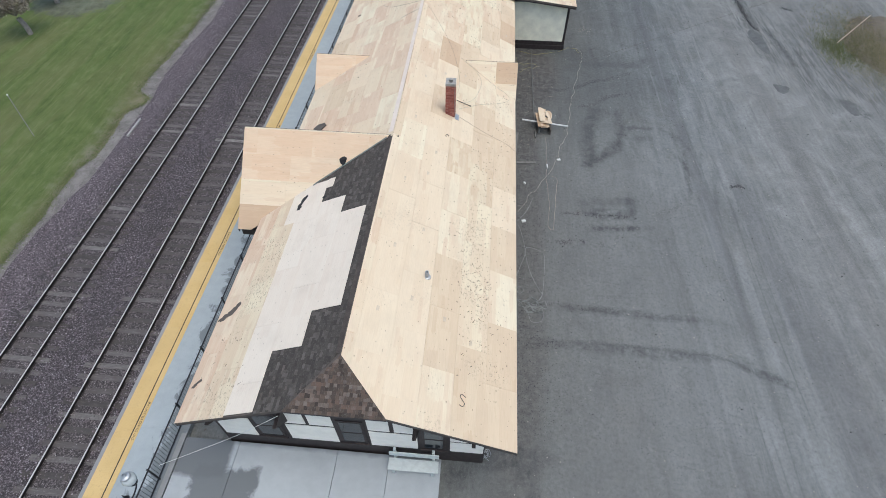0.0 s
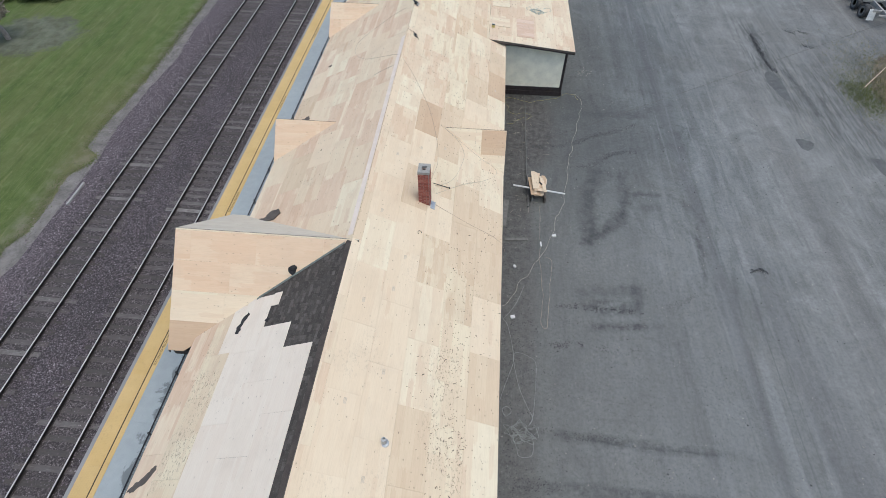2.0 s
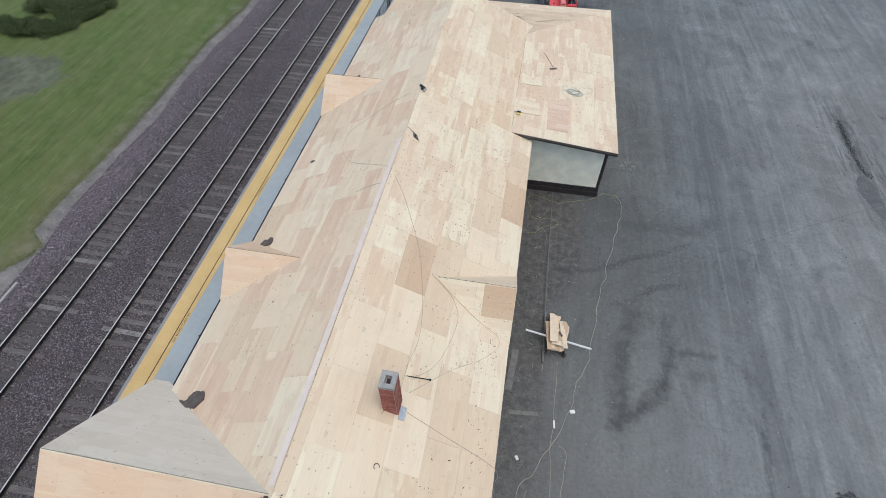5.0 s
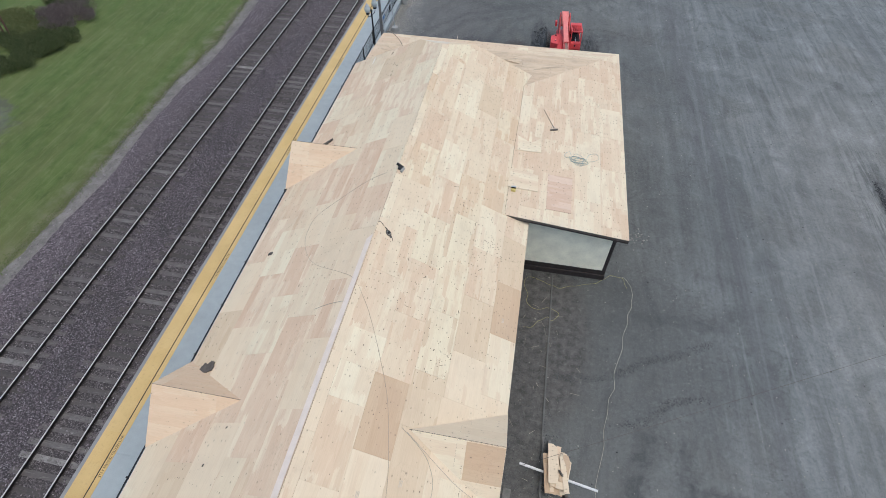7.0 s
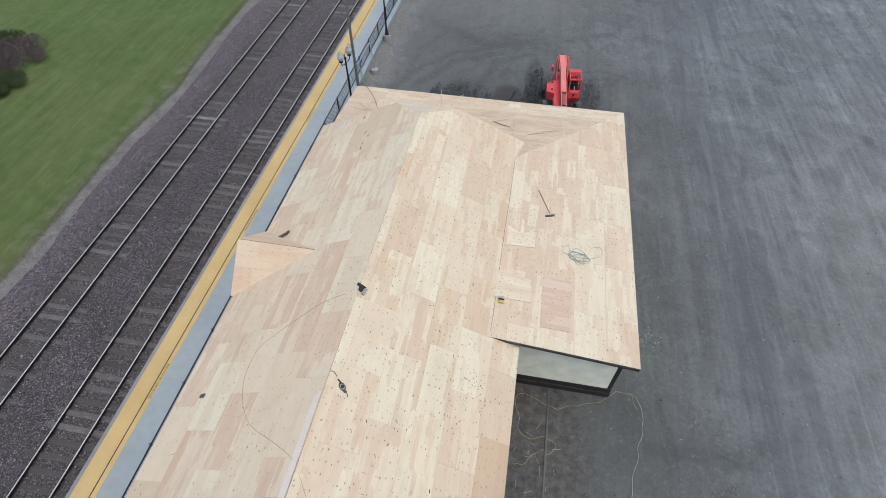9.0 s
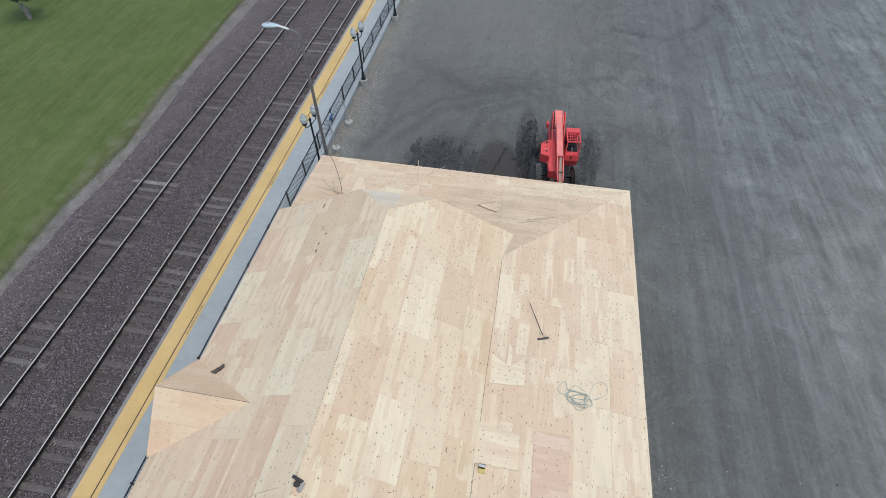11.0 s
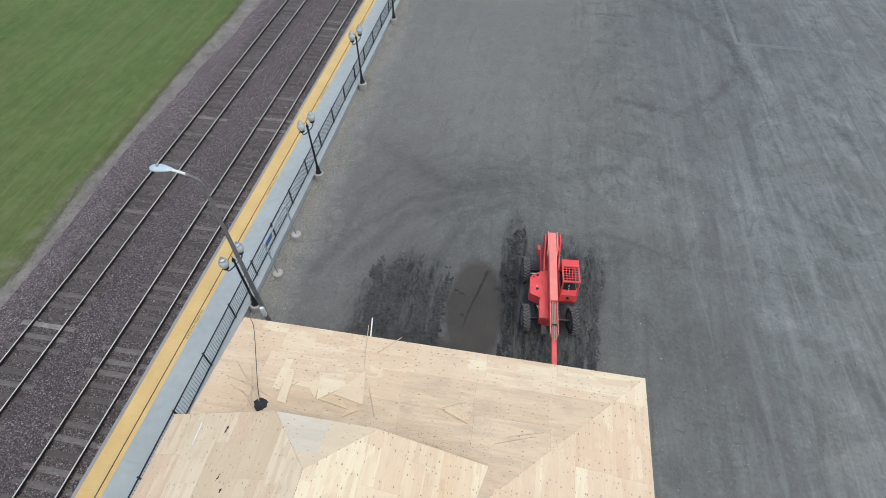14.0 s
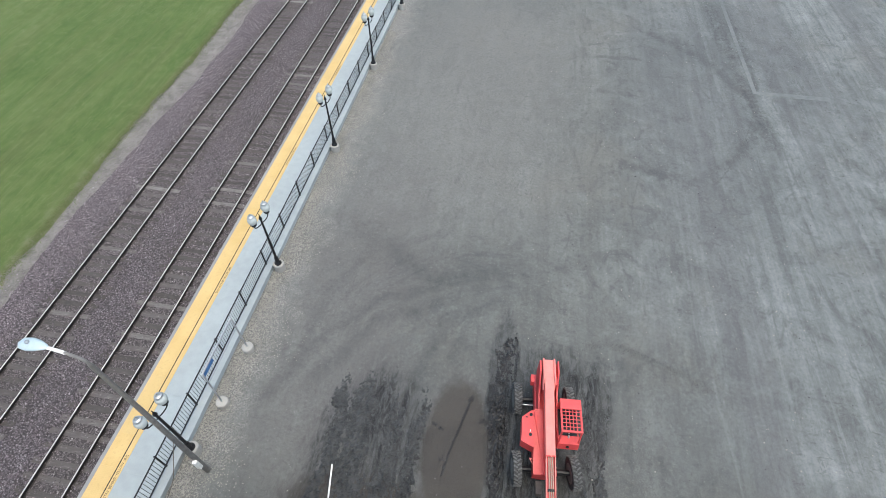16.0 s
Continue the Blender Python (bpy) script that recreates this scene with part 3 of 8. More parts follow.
    silt = blend(nt, band(nt, mid, 0.4, 0.6), (0.032, 0.026, 0.022), (0.048, 0.040, 0.034))
    c = blend(nt, calc(nt, "MULTIPLY", flat_mud, 0.85), c, silt)
    # pale gravel along the fence
    edge = band(nt, calc(nt, "ADD", x, calc(nt, "MULTIPLY", calc(nt, "ADD", mid, grain(nt, p, 1.3, 5.0, 0.7)), 3.2)), -6.4, -5.0, 1.0, 0.0)
    far_on = band(nt, y, 50.0, 52.0)
    gra = blend(nt, band(nt, grain(nt, p, 16.0, 4.0, 0.8), 0.42, 0.6), (0.105, 0.102, 0.096), (0.43, 0.415, 0.39))
    c = blend(nt, calc(nt, "MULTIPLY", calc(nt, "MULTIPLY", edge, far_on), band(nt, fine, 0.3, 0.6, 0.25, 0.8)), c, gra)
    c = blend(nt, band(nt, fine, 0.34, 0.58, 0.26, 0.0), c, (0.04, 0.041, 0.041))
    c = blend(nt, band(nt, grit, 0.54, 0.72, 0.0, 0.24), c, (0.30, 0.31, 0.305))
    peb = nd(nt, "ShaderNodeTexVoronoi", {"Vector": p, "Scale": 2.2}).outputs[0]
    c = blend(nt, band(nt, peb, 0.04, 0.07, 0.28, 0.0), c, (0.32, 0.32, 0.31))
    h = calc(nt, "ADD", calc(nt, "MULTIPLY", mid, 2.0), calc(nt, "ADD", calc(nt, "MULTIPLY", run2, 1.2), calc(nt, "MULTIPLY", fine, 0.9)))
    h = calc(nt, "ADD", h, calc(nt, "MULTIPLY", calc(nt, "MULTIPLY", mud, churn), 3.0))
    wet = calc(nt, "MULTIPLY", calc(nt, "MAXIMUM", flat_mud, calc(nt, "MULTIPLY", mud, 0.6)), 0.15)
    finish(nt, bs, c, calc(nt, "SUBTRACT", band(nt, tone, 0.4, 0.6, 0.62, 0.85), wet), h, 0.7, 0.05, 0.0, 0.3)
    return m


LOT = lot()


def soil(name, dark, pale, scale=1.0, rough=0.8, bump=0.5):
    m, nt, bs = begin(name)
    p = place(nt)
    a, b, f = grain(nt, p, 0.5 * scale, 5.0, 0.65, 0.4), grain(nt, p, 4.0 * scale, 5.0, 0.7), grain(nt, p, 38.0, 2.0)
    s = calc(nt, "ADD", calc(nt, "MULTIPLY", a, 0.6), calc(nt, "MULTIPLY", b, 0.4))
    c = blend(nt, band(nt, s, 0.38, 0.62), dark, pale)
    c = blend(nt, band(nt, f, 0.6, 0.75, 0, 0.5), c, tuple(v * 1.9 for v in pale))
    finish(nt, bs, c, rough, calc(nt, "ADD", b, calc(nt, "MULTIPLY", f, 0.5)), bump, 0.04)
    return m


CLOD = soil("churned_mud", (0.014, 0.014, 0.015), (0.045, 0.046, 0.048), 2.0, 0.55, 0.6)
WET_MUD = soil("wet_churned_mud", (0.010, 0.010, 0.011), (0.034, 0.034, 0.036), 3.0, 0.34, 0.5)
DRY_MUD = soil("drying_churned_mud", (0.022, 0.023, 0.024), (0.068, 0.070, 0.072), 4.0, 0.6, 0.6)
TREAD_MUD = soil("pressed_mud", (0.078, 0.081, 0.083), (0.120, 0.125, 0.127), 2.0, 0.8, 0.5)
MID_MUD = soil("damp_pressed_mud", (0.045, 0.046, 0.047), (0.085, 0.088, 0.09), 2.0, 0.75, 0.5)
DARK_PATCH = soil("dark_asphalt_patch", (0.072, 0.075, 0.075), (0.125, 0.130, 0.129), 3.0, 0.75, 0.4)
VERGE = soil("grey_gravel_verge", (0.118, 0.110, 0.101), (0.225, 0.211, 0.196), 2.2, 0.9, 0.4)
PALE_GRAVEL = soil("pale_gravel", (0.19, 0.185, 0.165), (0.36, 0.345, 0.31), 2.0, 0.9, 0.6)


def ballast():
    m, nt, bs = begin("track_ballast")
    p = place(nt)
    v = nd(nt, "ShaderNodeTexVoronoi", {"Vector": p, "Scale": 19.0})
    cell = nd(nt, "ShaderNodeSeparateColor", {0: v.outputs[1]}).outputs[0]
    c = stops(nt, cell, (0.0, (0.050, 0.043, 0.047)), (0.5, (0.122, 0.103, 0.113)), (0.85, (0.195, 0.168, 0.182)), (1.0, (0.33, 0.31, 0.32)))
    a = grain(nt, p, 0.4, 4.0)
    c = blend(nt, band(nt, a, 0.4, 0.65, 0, 0.5), c, (0.075, 0.068, 0.066))
    # fresh pinkish stone on the outer shoulder; oil and brake dust between the rails
    x, y, z = xyz(nt, p)
    fresh = band(nt, calc(nt, "ADD", x, calc(nt, "MULTIPLY", a, 1.2)), -20.4, -19.6, 0.5, 0.0)
    c = blend(nt, fresh, c, blend(nt, cell, (0.085, 0.068, 0.076), (0.33, 0.275, 0.305)))
    for cx in (-18.965, -14.715):
        d = calc(nt, "ABSOLUTE", calc(nt, "SUBTRACT", x, cx))
        c = blend(nt, band(nt, calc(nt, "ADD", d, calc(nt, "MULTIPLY", a, 0.3)), 0.80, 1.15, 0.55, 0.0), c, blend(nt, cell, (0.064, 0.055, 0.053), (0.182, 0.158, 0.152)))
    c = blend(nt, band(nt, y, 52.0, 66.0, 0.0, 0.3), c, blend(nt, cell, (0.115, 0.096, 0.100), (0.34, 0.295, 0.305)))
    # shade in the gaps between stones, painted into the colour
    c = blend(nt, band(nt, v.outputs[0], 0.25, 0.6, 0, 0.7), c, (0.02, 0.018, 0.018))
    finish(nt, bs, c, 0.85, v.outputs[0], -0.9, 0.05)
    return m


def stones():
    m, nt, bs = begin("ballast_stones")
    r = island(nt)
    c = stops(nt, r, (0.0, (0.050, 0.041, 0.046)), (0.5, (0.128, 0.106, 0.119)), (0.92, (0.215, 0.185, 0.203)), (1.0, (0.36, 0.335, 0.345)))
    x, y, z = xyz(nt, place(nt))
    c = blend(nt, band(nt, x, -20.5, -19.8, 0.55, 0.0), c, stops(nt, r, (0.0, (0.095, 0.076, 0.086)), (0.6, (0.205, 0.166, 0.188)), (1.0, (0.42, 0.375, 0.395))))
    for cx in (-18.965, -14.715):
        c = blend(nt, band(nt, calc(nt, "ABSOLUTE", calc(nt, "SUBTRACT", x, cx)), 0.72, 0.95, 0.55, 0.0), c, stops(nt, r, (0.0, (0.058, 0.050, 0.048)), (0.8, (0.160, 0.138, 0.132)), (1.0, (0.32, 0.295, 0.285))))
    c = blend(nt, band(nt, y, 52.0, 66.0, 0.0, 0.3), c, stops(nt, r, (0.0, (0.115, 0.095, 0.10)), (0.6, (0.215, 0.182, 0.19)), (1.0, (0.44, 0.40, 0.41))))
    drift = grain(nt, place(nt), 0.9, 4.0, 0.65)
    c = blend(nt, band(nt, drift, 0.50, 0.66, 0.0, 0.4), c, (0.072, 0.062, 0.064))
    finish(nt, bs, c, 0.85)
    return m


BALLAST, STONES = ballast(), stones()


def ties():
    m, nt, bs = begin("creosoted_tie")
    p = local(nt)
    r = chance(nt)
    a, f = grain(nt, scaled(nt, p, 1.0, 9.0, 1.0), 1.6, 4.0, 0.65), grain(nt, scaled(nt, p, 2.0, 60.0, 1.0), 1.0, 3.0)
    c = stops(nt, r, (0.0, (0.052, 0.047, 0.045)), (0.45, (0.078, 0.072, 0.069)), (0.78, (0.115, 0.107, 0.103)), (0.94, (0.165, 0.156, 0.15)), (1.0, (0.29, 0.28, 0.265)))
    c = blend(nt, band(nt, a, 0.42, 0.7, 0, 0.5), c, (0.05, 0.042, 0.039))
    c = blend(nt, band(nt, f, 0.5, 0.75, 0, 0.4), c, (0.19, 0.17, 0.155))
    dust = grain(nt, place(nt), 3.2, 5.0, 0.72)
    c = blend(nt, band(nt, dust, 0.44, 0.62, 0.0, 0.62), c, (0.086, 0.074, 0.070))
    silver = grain(nt, scaled(nt, p, 1.4, 14.0, 1.0), 1.0, 4.0, 0.7, 0.3)
    c = blend(nt, calc(nt, "MULTIPLY", band(nt, silver, 0.52, 0.64, 0.0, 0.6), band(nt, r, 0.3, 0.9, 0.1, 1.0)), c, (0.215, 0.20, 0.19))
    finish(nt, bs, c, 0.85, f, 0.5, 0.01)
    return m


TIE = ties()


def lawn():
    m, nt, bs = begin("mown_grass")
    p = place(nt)
    big, mid, fine = grain(nt, p, 0.10, 4.0, 0.6), grain(nt, p, 1.1, 5.0, 0.65), grain(nt, p, 22.0, 3.0, 0.7)
    rows = grain(nt, scaled(nt, p, 1.25, 0.05, 1.0, 14.0), 1.0, 4.0, 0.6, 0.5)
    s = calc(nt, "ADD", calc(nt, "MULTIPLY", rows, 0.34), calc(nt, "ADD", calc(nt, "MULTIPLY", big, 0.3), calc(nt, "MULTIPLY", mid, 0.31)))
    c = stops(nt, s, (0.36, (0.072, 0.104, 0.030)), (0.47, (0.105, 0.145, 0.045)), (0.55, (0.140, 0.178, 0.065)), (0.66, (0.200, 0.215, 0.110)))
    c = blend(nt, band(nt, fine, 0.35, 0.7, 0.4, 0.0), c, (0.045, 0.07, 0.018))
    x, y, z = xyz(nt, p)
    fleck = grain(nt, scaled(nt, p, 5.0, 0.5, 1.0, 14.0), 1.0, 5.0, 0.7, 0.5)
    c = blend(nt, band(nt, fleck, 0.52, 0.70, 0.0, 0.5), c, (0.205, 0.215, 0.105))
    c = blend(nt, band(nt, fleck, 0.32, 0.46, 0.35, 0.0), c, (0.055, 0.085, 0.026))
    c = blend(nt, band(nt, y, 30.0, 75.0, 0.0, 0.35), c, (0.082, 0.150, 0.052))
    thin = band(nt, calc(nt, "ADD", x, calc(nt, "MULTIPLY", mid, 1.6)), -23.3, -21.9, 0.0, 0.85)
    c = blend(nt, thin, c, blend(nt, band(nt, mid, 0.42, 0.58), (0.125, 0.130, 0.068), (0.195, 0.178, 0.135)))
    worn = grain(nt, scaled(nt, p, 0.8, 0.12, 1.0, 14.0), 0.6, 5.0, 0.66, 0.6)
    c = blend(nt, calc(nt, "MULTIPLY", band(nt, worn, 0.42, 0.62), band(nt, y, 20.0, 62.0, 0.5, 0.18)), c, (0.165, 0.152, 0.078))
    tuft = grain(nt, p, 2.6, 5.0, 0.72, 0.4)
    c = blend(nt, band(nt, tuft, 0.55, 0.70, 0.0, 0.4), c, (0.185, 0.205, 0.105))
    bare = None
    for cx, cy, rx, ry in ((-34.6, 41.6, 3.8, 3.0),):
        u, v = calc(nt, "DIVIDE", calc(nt, "SUBTRACT", x, cx), rx), calc(nt, "DIVIDE", calc(nt, "SUBTRACT", y, cy), ry)
        d = calc(nt, "ADD", calc(nt, "SQRT", calc(nt, "ADD", calc(nt, "MULTIPLY", u, u), calc(nt, "MULTIPLY", v, v))), calc(nt, "MULTIPLY", calc(nt, "SUBTRACT", mid, 0.5), 1.4))
        f = band(nt, d, 0.85, 1.1, 1.0, 0.0)
        bare = f if bare is None else calc(nt, "MAXIMUM", bare, f)
    ash = blend(nt, band(nt, mid, 0.4, 0.6), (0.095, 0.095, 0.085), (0.165, 0.163, 0.15))
    c = blend(nt, calc(nt, "MULTIPLY", bare, 0.65), c, ash)
    finish(nt, bs, c, 0.9, calc(nt, "ADD", fine, mid), 0.8, 0.05, 0.0, 0.15)
    return m


def blades(name, lo, mid, hi):
    m, nt, bs = begin(name)
    c = stops(nt, island(nt), (0.0, lo), (0.6, mid), (1.0, hi))
    finish(nt, bs, c, 0.8, spec=0.2)
    return m


LAWN = lawn()
EDGE_BLADE = blades("lawn_edge_blades", (0.075, 0.10, 0.034), (0.105, 0.13, 0.048), (0.16, 0.15, 0.085))
RIDGE_FELT = plain("brown_ridge_felt", (0.055, 0.045, 0.040), 0.85, 0, 0.35, 3.0)
BLADE = blades("grass_blades", (0.095, 0.125, 0.04), (0.135, 0.17, 0.06), (0.21, 0.225, 0.11))
LEAF = blades("shrub_leaves", (0.036, 0.052, 0.02), (0.07, 0.098, 0.036), (0.15, 0.16, 0.08))
LEAF_LIGHT = blades("fresh_weed_leaves", (0.08, 0.10, 0.035), (0.125, 0.15, 0.055), (0.21, 0.21, 0.10))
TWIG = blades("dry_purple_stems", (0.06, 0.045, 0.042), (0.14, 0.11, 0.108), (0.25, 0.21, 0.205))
BLOSSOM = blades("faded_blossom_leaves", (0.12, 0.10, 0.07), (0.24, 0.21, 0.165), (0.42, 0.38, 0.32))
WEED = blades("dry_weeds", (0.07, 0.09, 0.03), (0.17, 0.16, 0.08), (0.34, 0.29, 0.18))
BARK = plain("bark", (0.24, 0.215, 0.195), 0.9, 0, 0.3)


def shingles(name, *cols):
    m, nt, bs = begin(name)
    r = calc(nt, "FRACT", calc(nt, "ADD", chance(nt), island(nt)))
    a = grain(nt, place(nt), 5.0, 4.0, 0.7)
    c = stops(nt, r, *[(i / (len(cols) - 1), v) for i, v in enumerate(cols)])
    c = blend(nt, band(nt, a, 0.42, 0.7, 0, 0.6), c, (0.05, 0.042, 0.036))
    fleck = grain(nt, scaled(nt, place(nt), 26.0, 9.0, 9.0), 1.0, 4.0, 0.75)
    c = blend(nt, band(nt, fleck, 0.54, 0.68, 0, 0.45), c, (0.165, 0.158, 0.145))
    finish(nt, bs, c, 0.9, a, 0.5, 0.01)
    return m


OLD_SHINGLE = shingles("worn_brown_shingles", (0.042, 0.033, 0.028), (0.072, 0.055, 0.046), (0.098, 0.073, 0.059), (0.125, 0.085, 0.067), (0.17, 0.145, 0.125))
DARK_SHINGLE = shingles("black_weathered_shingles", (0.050, 0.044, 0.040), (0.062, 0.055, 0.050), (0.072, 0.064, 0.058), (0.12, 0.109, 0.098))


def brick_mat():
    m, nt, bs = begin("chimney_brick")
    r = chance(nt)
    a = grain(nt, place(nt), 14.0, 4.0)
    c = stops(nt, r, (0.0, (0.20, 0.062, 0.048)), (0.6, (0.30, 0.095, 0.072)), (1.0, (0.37, 0.155, 0.12)))
    c = blend(nt, band(nt, a, 0.5, 0.75, 0, 0.5), c, (0.30, 0.22, 0.19))
    finish(nt, bs, c, 0.9, a, 0.4, 0.006)
    return m


BRICK = brick_mat()
MORTAR = plain("grey_mortar", (0.30, 0.24, 0.22), 0.95, 0, 0.15)


# ---- building tools ----
WORLD_AT = {}


def thing(name, at=(0, 0, 0), label="", category="", group="", kind=""):
    ob = new(name)
    ob.empty_display_size = 0.3
    ob.location = at
    WORLD_AT[ob] = Matrix.Translation(at)
    return tagged(ob, label, category, group, kind)


def hang(ob, parent, m=None):
    """Put ob at the world pose m (identity if none), as a child of parent."""
    m = m or Matrix.Identity(4)
    WORLD_AT[ob] = m
    ob.matrix_basis = m
    if parent is not None:
        ob.parent = parent
        ob.matrix_parent_inverse = WORLD_AT[parent].inverted()
    return ob


def mesh_of(bm, name, material):
    me = bpy.data.meshes.new(name)
    bm.normal_update()
    bm.to_mesh(me)
    bm.free()
    for mm in (material if isinstance(material, (list, tuple)) else [material]):
        me.materials.append(mm)
    return me


def part(name, bm, material, parent=None, label="", m=None, smooth=False):
    me = mesh_of(bm, name, material)
    if smooth:
        me.polygons.foreach_set("use_smooth", [True] * len(me.polygons))
    ob = hang(new(name, me), parent, m)
    return tagged(ob, label)


def box(x0, x1, y0, y1, z0, z1, bevel=0.0, bm=None):
    bm = bm or bmesh.new()
    r = bmesh.ops.create_cube(bm, size=1.0, matrix=Matrix.Translation(((x0 + x1) / 2, (y0 + y1) / 2, (z0 + z1) / 2)) @ Matrix.Diagonal((abs(x1 - x0), abs(y1 - y0), abs(z1 - z0), 1)))
    if bevel:
        es = list({e for v in r["verts"] for e in v.link_edges})
        bmesh.ops.bevel(bm, geom=es, offset=bevel, segments=2, affect="EDGES", profile=0.6)
    return bm


def rod(a, b, r0, r1=None, seg=10, bm=None, caps=True):
    bm = bm or bmesh.new()
    a, b = Vector(a), Vector(b)
    r1 = r0 if r1 is None else r1
    m = Matrix.Translation((a + b) / 2) @ (b - a).to_track_quat("Z", "Y").to_matrix().to_4x4()
    bmesh.ops.create_cone(bm, cap_ends=caps, segments=seg, radius1=r0, radius2=r1, depth=(b - a).length, matrix=m)
    return bm


def ball(c, r, sz=1.0, seg=14, rings=9, bm=None):
    bm = bm or bmesh.new()
    bmesh.ops.create_uvsphere(bm, u_segments=seg, v_segments=rings, radius=r, matrix=Matrix.Translation(c) @ Matrix.Diagonal((1, 1, sz, 1)))
    return bm


def lathe(profile, seg=16, bm=None, m=None):
    """Turn (radius, height) pairs about z."""
    bm = bm or bmesh.new()
    m = m or Matrix.Identity(4)
    rings = [[bm.verts.new(m @ Vector((r * math.cos(2 * math.pi * k / seg), r * math.sin(2 * math.pi * k / seg), h))) for k in range(seg)] for r, h in profile]
    for a, b in zip(rings, rings[1:]):
        for k in range(seg):
            bm.faces.new((a[k], a[(k + 1) % seg], b[(k + 1) % seg], b[k]))
    bm.faces.new(list(reversed(rings[0])))
    bm.faces.new(rings[-1])
    return bm


def prism(pts, push, bm=None):
    """A flat outline pushed along a vector."""
    bm = bm or bmesh.new()
    push = Vector(push)
    a = [bm.verts.new(Vector(p)) for p in pts]
    b = [bm.verts.new(Vector(p) + push) for p in pts]
    n = len(pts)
    bm.faces.new(list(reversed(a)))
    bm.faces.new(b)
    for i in range(n):
        bm.faces.new((a[i], a[(i + 1) % n], b[(i + 1) % n], b[i]))
    bmesh.ops.recalc_face_normals(bm, faces=bm.faces)
    return bm


def spline(pts, steps=6):
    pts = [Vector(p) for p in pts]
    out = []
    for i in range(len(pts) - 1):
        p0, p1, p2, p3 = pts[max(i - 1, 0)], pts[i], pts[i + 1], pts[min(i + 2, len(pts) - 1)]
        for k in range(steps):
            t = k / steps
            out.append(0.5 * ((2 * p1) + (p2 - p0) * t + (2 * p0 - 5 * p1 + 4 * p2 - p3) * t * t + (3 * p1 - p0 - 3 * p2 + p3) * t * t * t))
    return out + [pts[-1]]


def tube(pts, r, seg=5, steps=6, bm=None):
    """A bent cord or pipe through the points."""
    bm = bm or bmesh.new()
    ps = spline(pts, steps) if steps > 1 else [Vector(p) for p in pts]
    rings = []
    for i, p in enumerate(ps):
        d = (ps[min(i + 1, len(ps) - 1)] - ps[max(i - 1, 0)]).normalized()
        s = d.cross(Vector((0, 0, 1)))
        s = s.normalized() if s.length > 1e-4 else Vector((1, 0, 0))
        u = s.cross(d)
        rings.append([bm.verts.new(p + r * (math.cos(2 * math.pi * k / seg) * s + math.sin(2 * math.pi * k / seg) * u)) for k in range(seg)])
    for a, b in zip(rings, rings[1:]):
        for k in range(seg):
            bm.faces.new((a[k], a[(k + 1) % seg], b[(k + 1) % seg], b[k]))
    return bm


def raw(name, verts, faces, material, parent=None, label="", kind="", category=""):
    me = bpy.data.meshes.new(name)
    me.from_pydata(verts, [], faces)
    me.materials.append(material)
    ob = hang(new(name, me), parent)
    return tagged(ob, label, category, "", kind)


def clip(poly, inside):
    """Keep the part of a 2D outline within a convex, counter-clockwise outline."""
    for (ax, ay), (bx, by) in zip(inside, inside[1:] + inside[:1]):
        out = []
        for p, q in zip(poly, poly[1:] + poly[:1]):
            dp = (bx - ax) * (p[1] - ay) - (by - ay) * (p[0] - ax)
            dq = (bx - ax) * (q[1] - ay) - (by - ay) * (q[0] - ax)
            if dp >= 0:
                out.append(p)
            if dp * dq < 0:
                t = dp / (dp - dq)
                out.append((p[0] + t * (q[0] - p[0]), p[1] + t * (q[1] - p[1])))
        poly = out
        if len(poly) < 3:
            return []
    return poly


def area(poly):
    return 0.5 * abs(sum(p[0] * q[1] - q[0] * p[1] for p, q in zip(poly, poly[1:] + poly[:1])))


def rough_patch(name, cx, cy, rx, ry, material, z=0.006, turn=0.0, seed=1, wild=0.25, n=64, label="", corners=None):
    """A flat, ragged-edged spread of one kind of ground, a few millimetres thick."""
    rnd = random.Random(seed)
    ph = [rnd.uniform(0, 6.28) for _ in range(5)]
    bm = bmesh.new()
    c, s = math.cos(radians(turn)), math.sin(radians(turn))
    ring = []
    for k in range(n):
        a = 2 * math.pi * k / n
        sq = max(abs(math.cos(a)), abs(math.sin(a))) if corners else 1.0
        w = 1 + wild * sum(math.sin((j + 2) * a * 1.0 + ph[j]) / (j + 1.5) for j in range(5)) + rnd.uniform(-0.5, 0.5) * wild * 0.35
        x, y = rx * math.cos(a) * w / sq, ry * math.sin(a) * w / sq
        ring.append(bm.verts.new((cx + c * x - s * y, cy + s * x + c * y, z)))
    top = bm.faces.new(ring)
    r = bmesh.ops.extrude_face_region(bm, geom=[top])
    for v in r["geom"]:
        if isinstance(v, bmesh.types.BMVert):
            v.co.z = z + 0.004
    return tagged(part(name, bm, material), label, "ground", "", "structure")


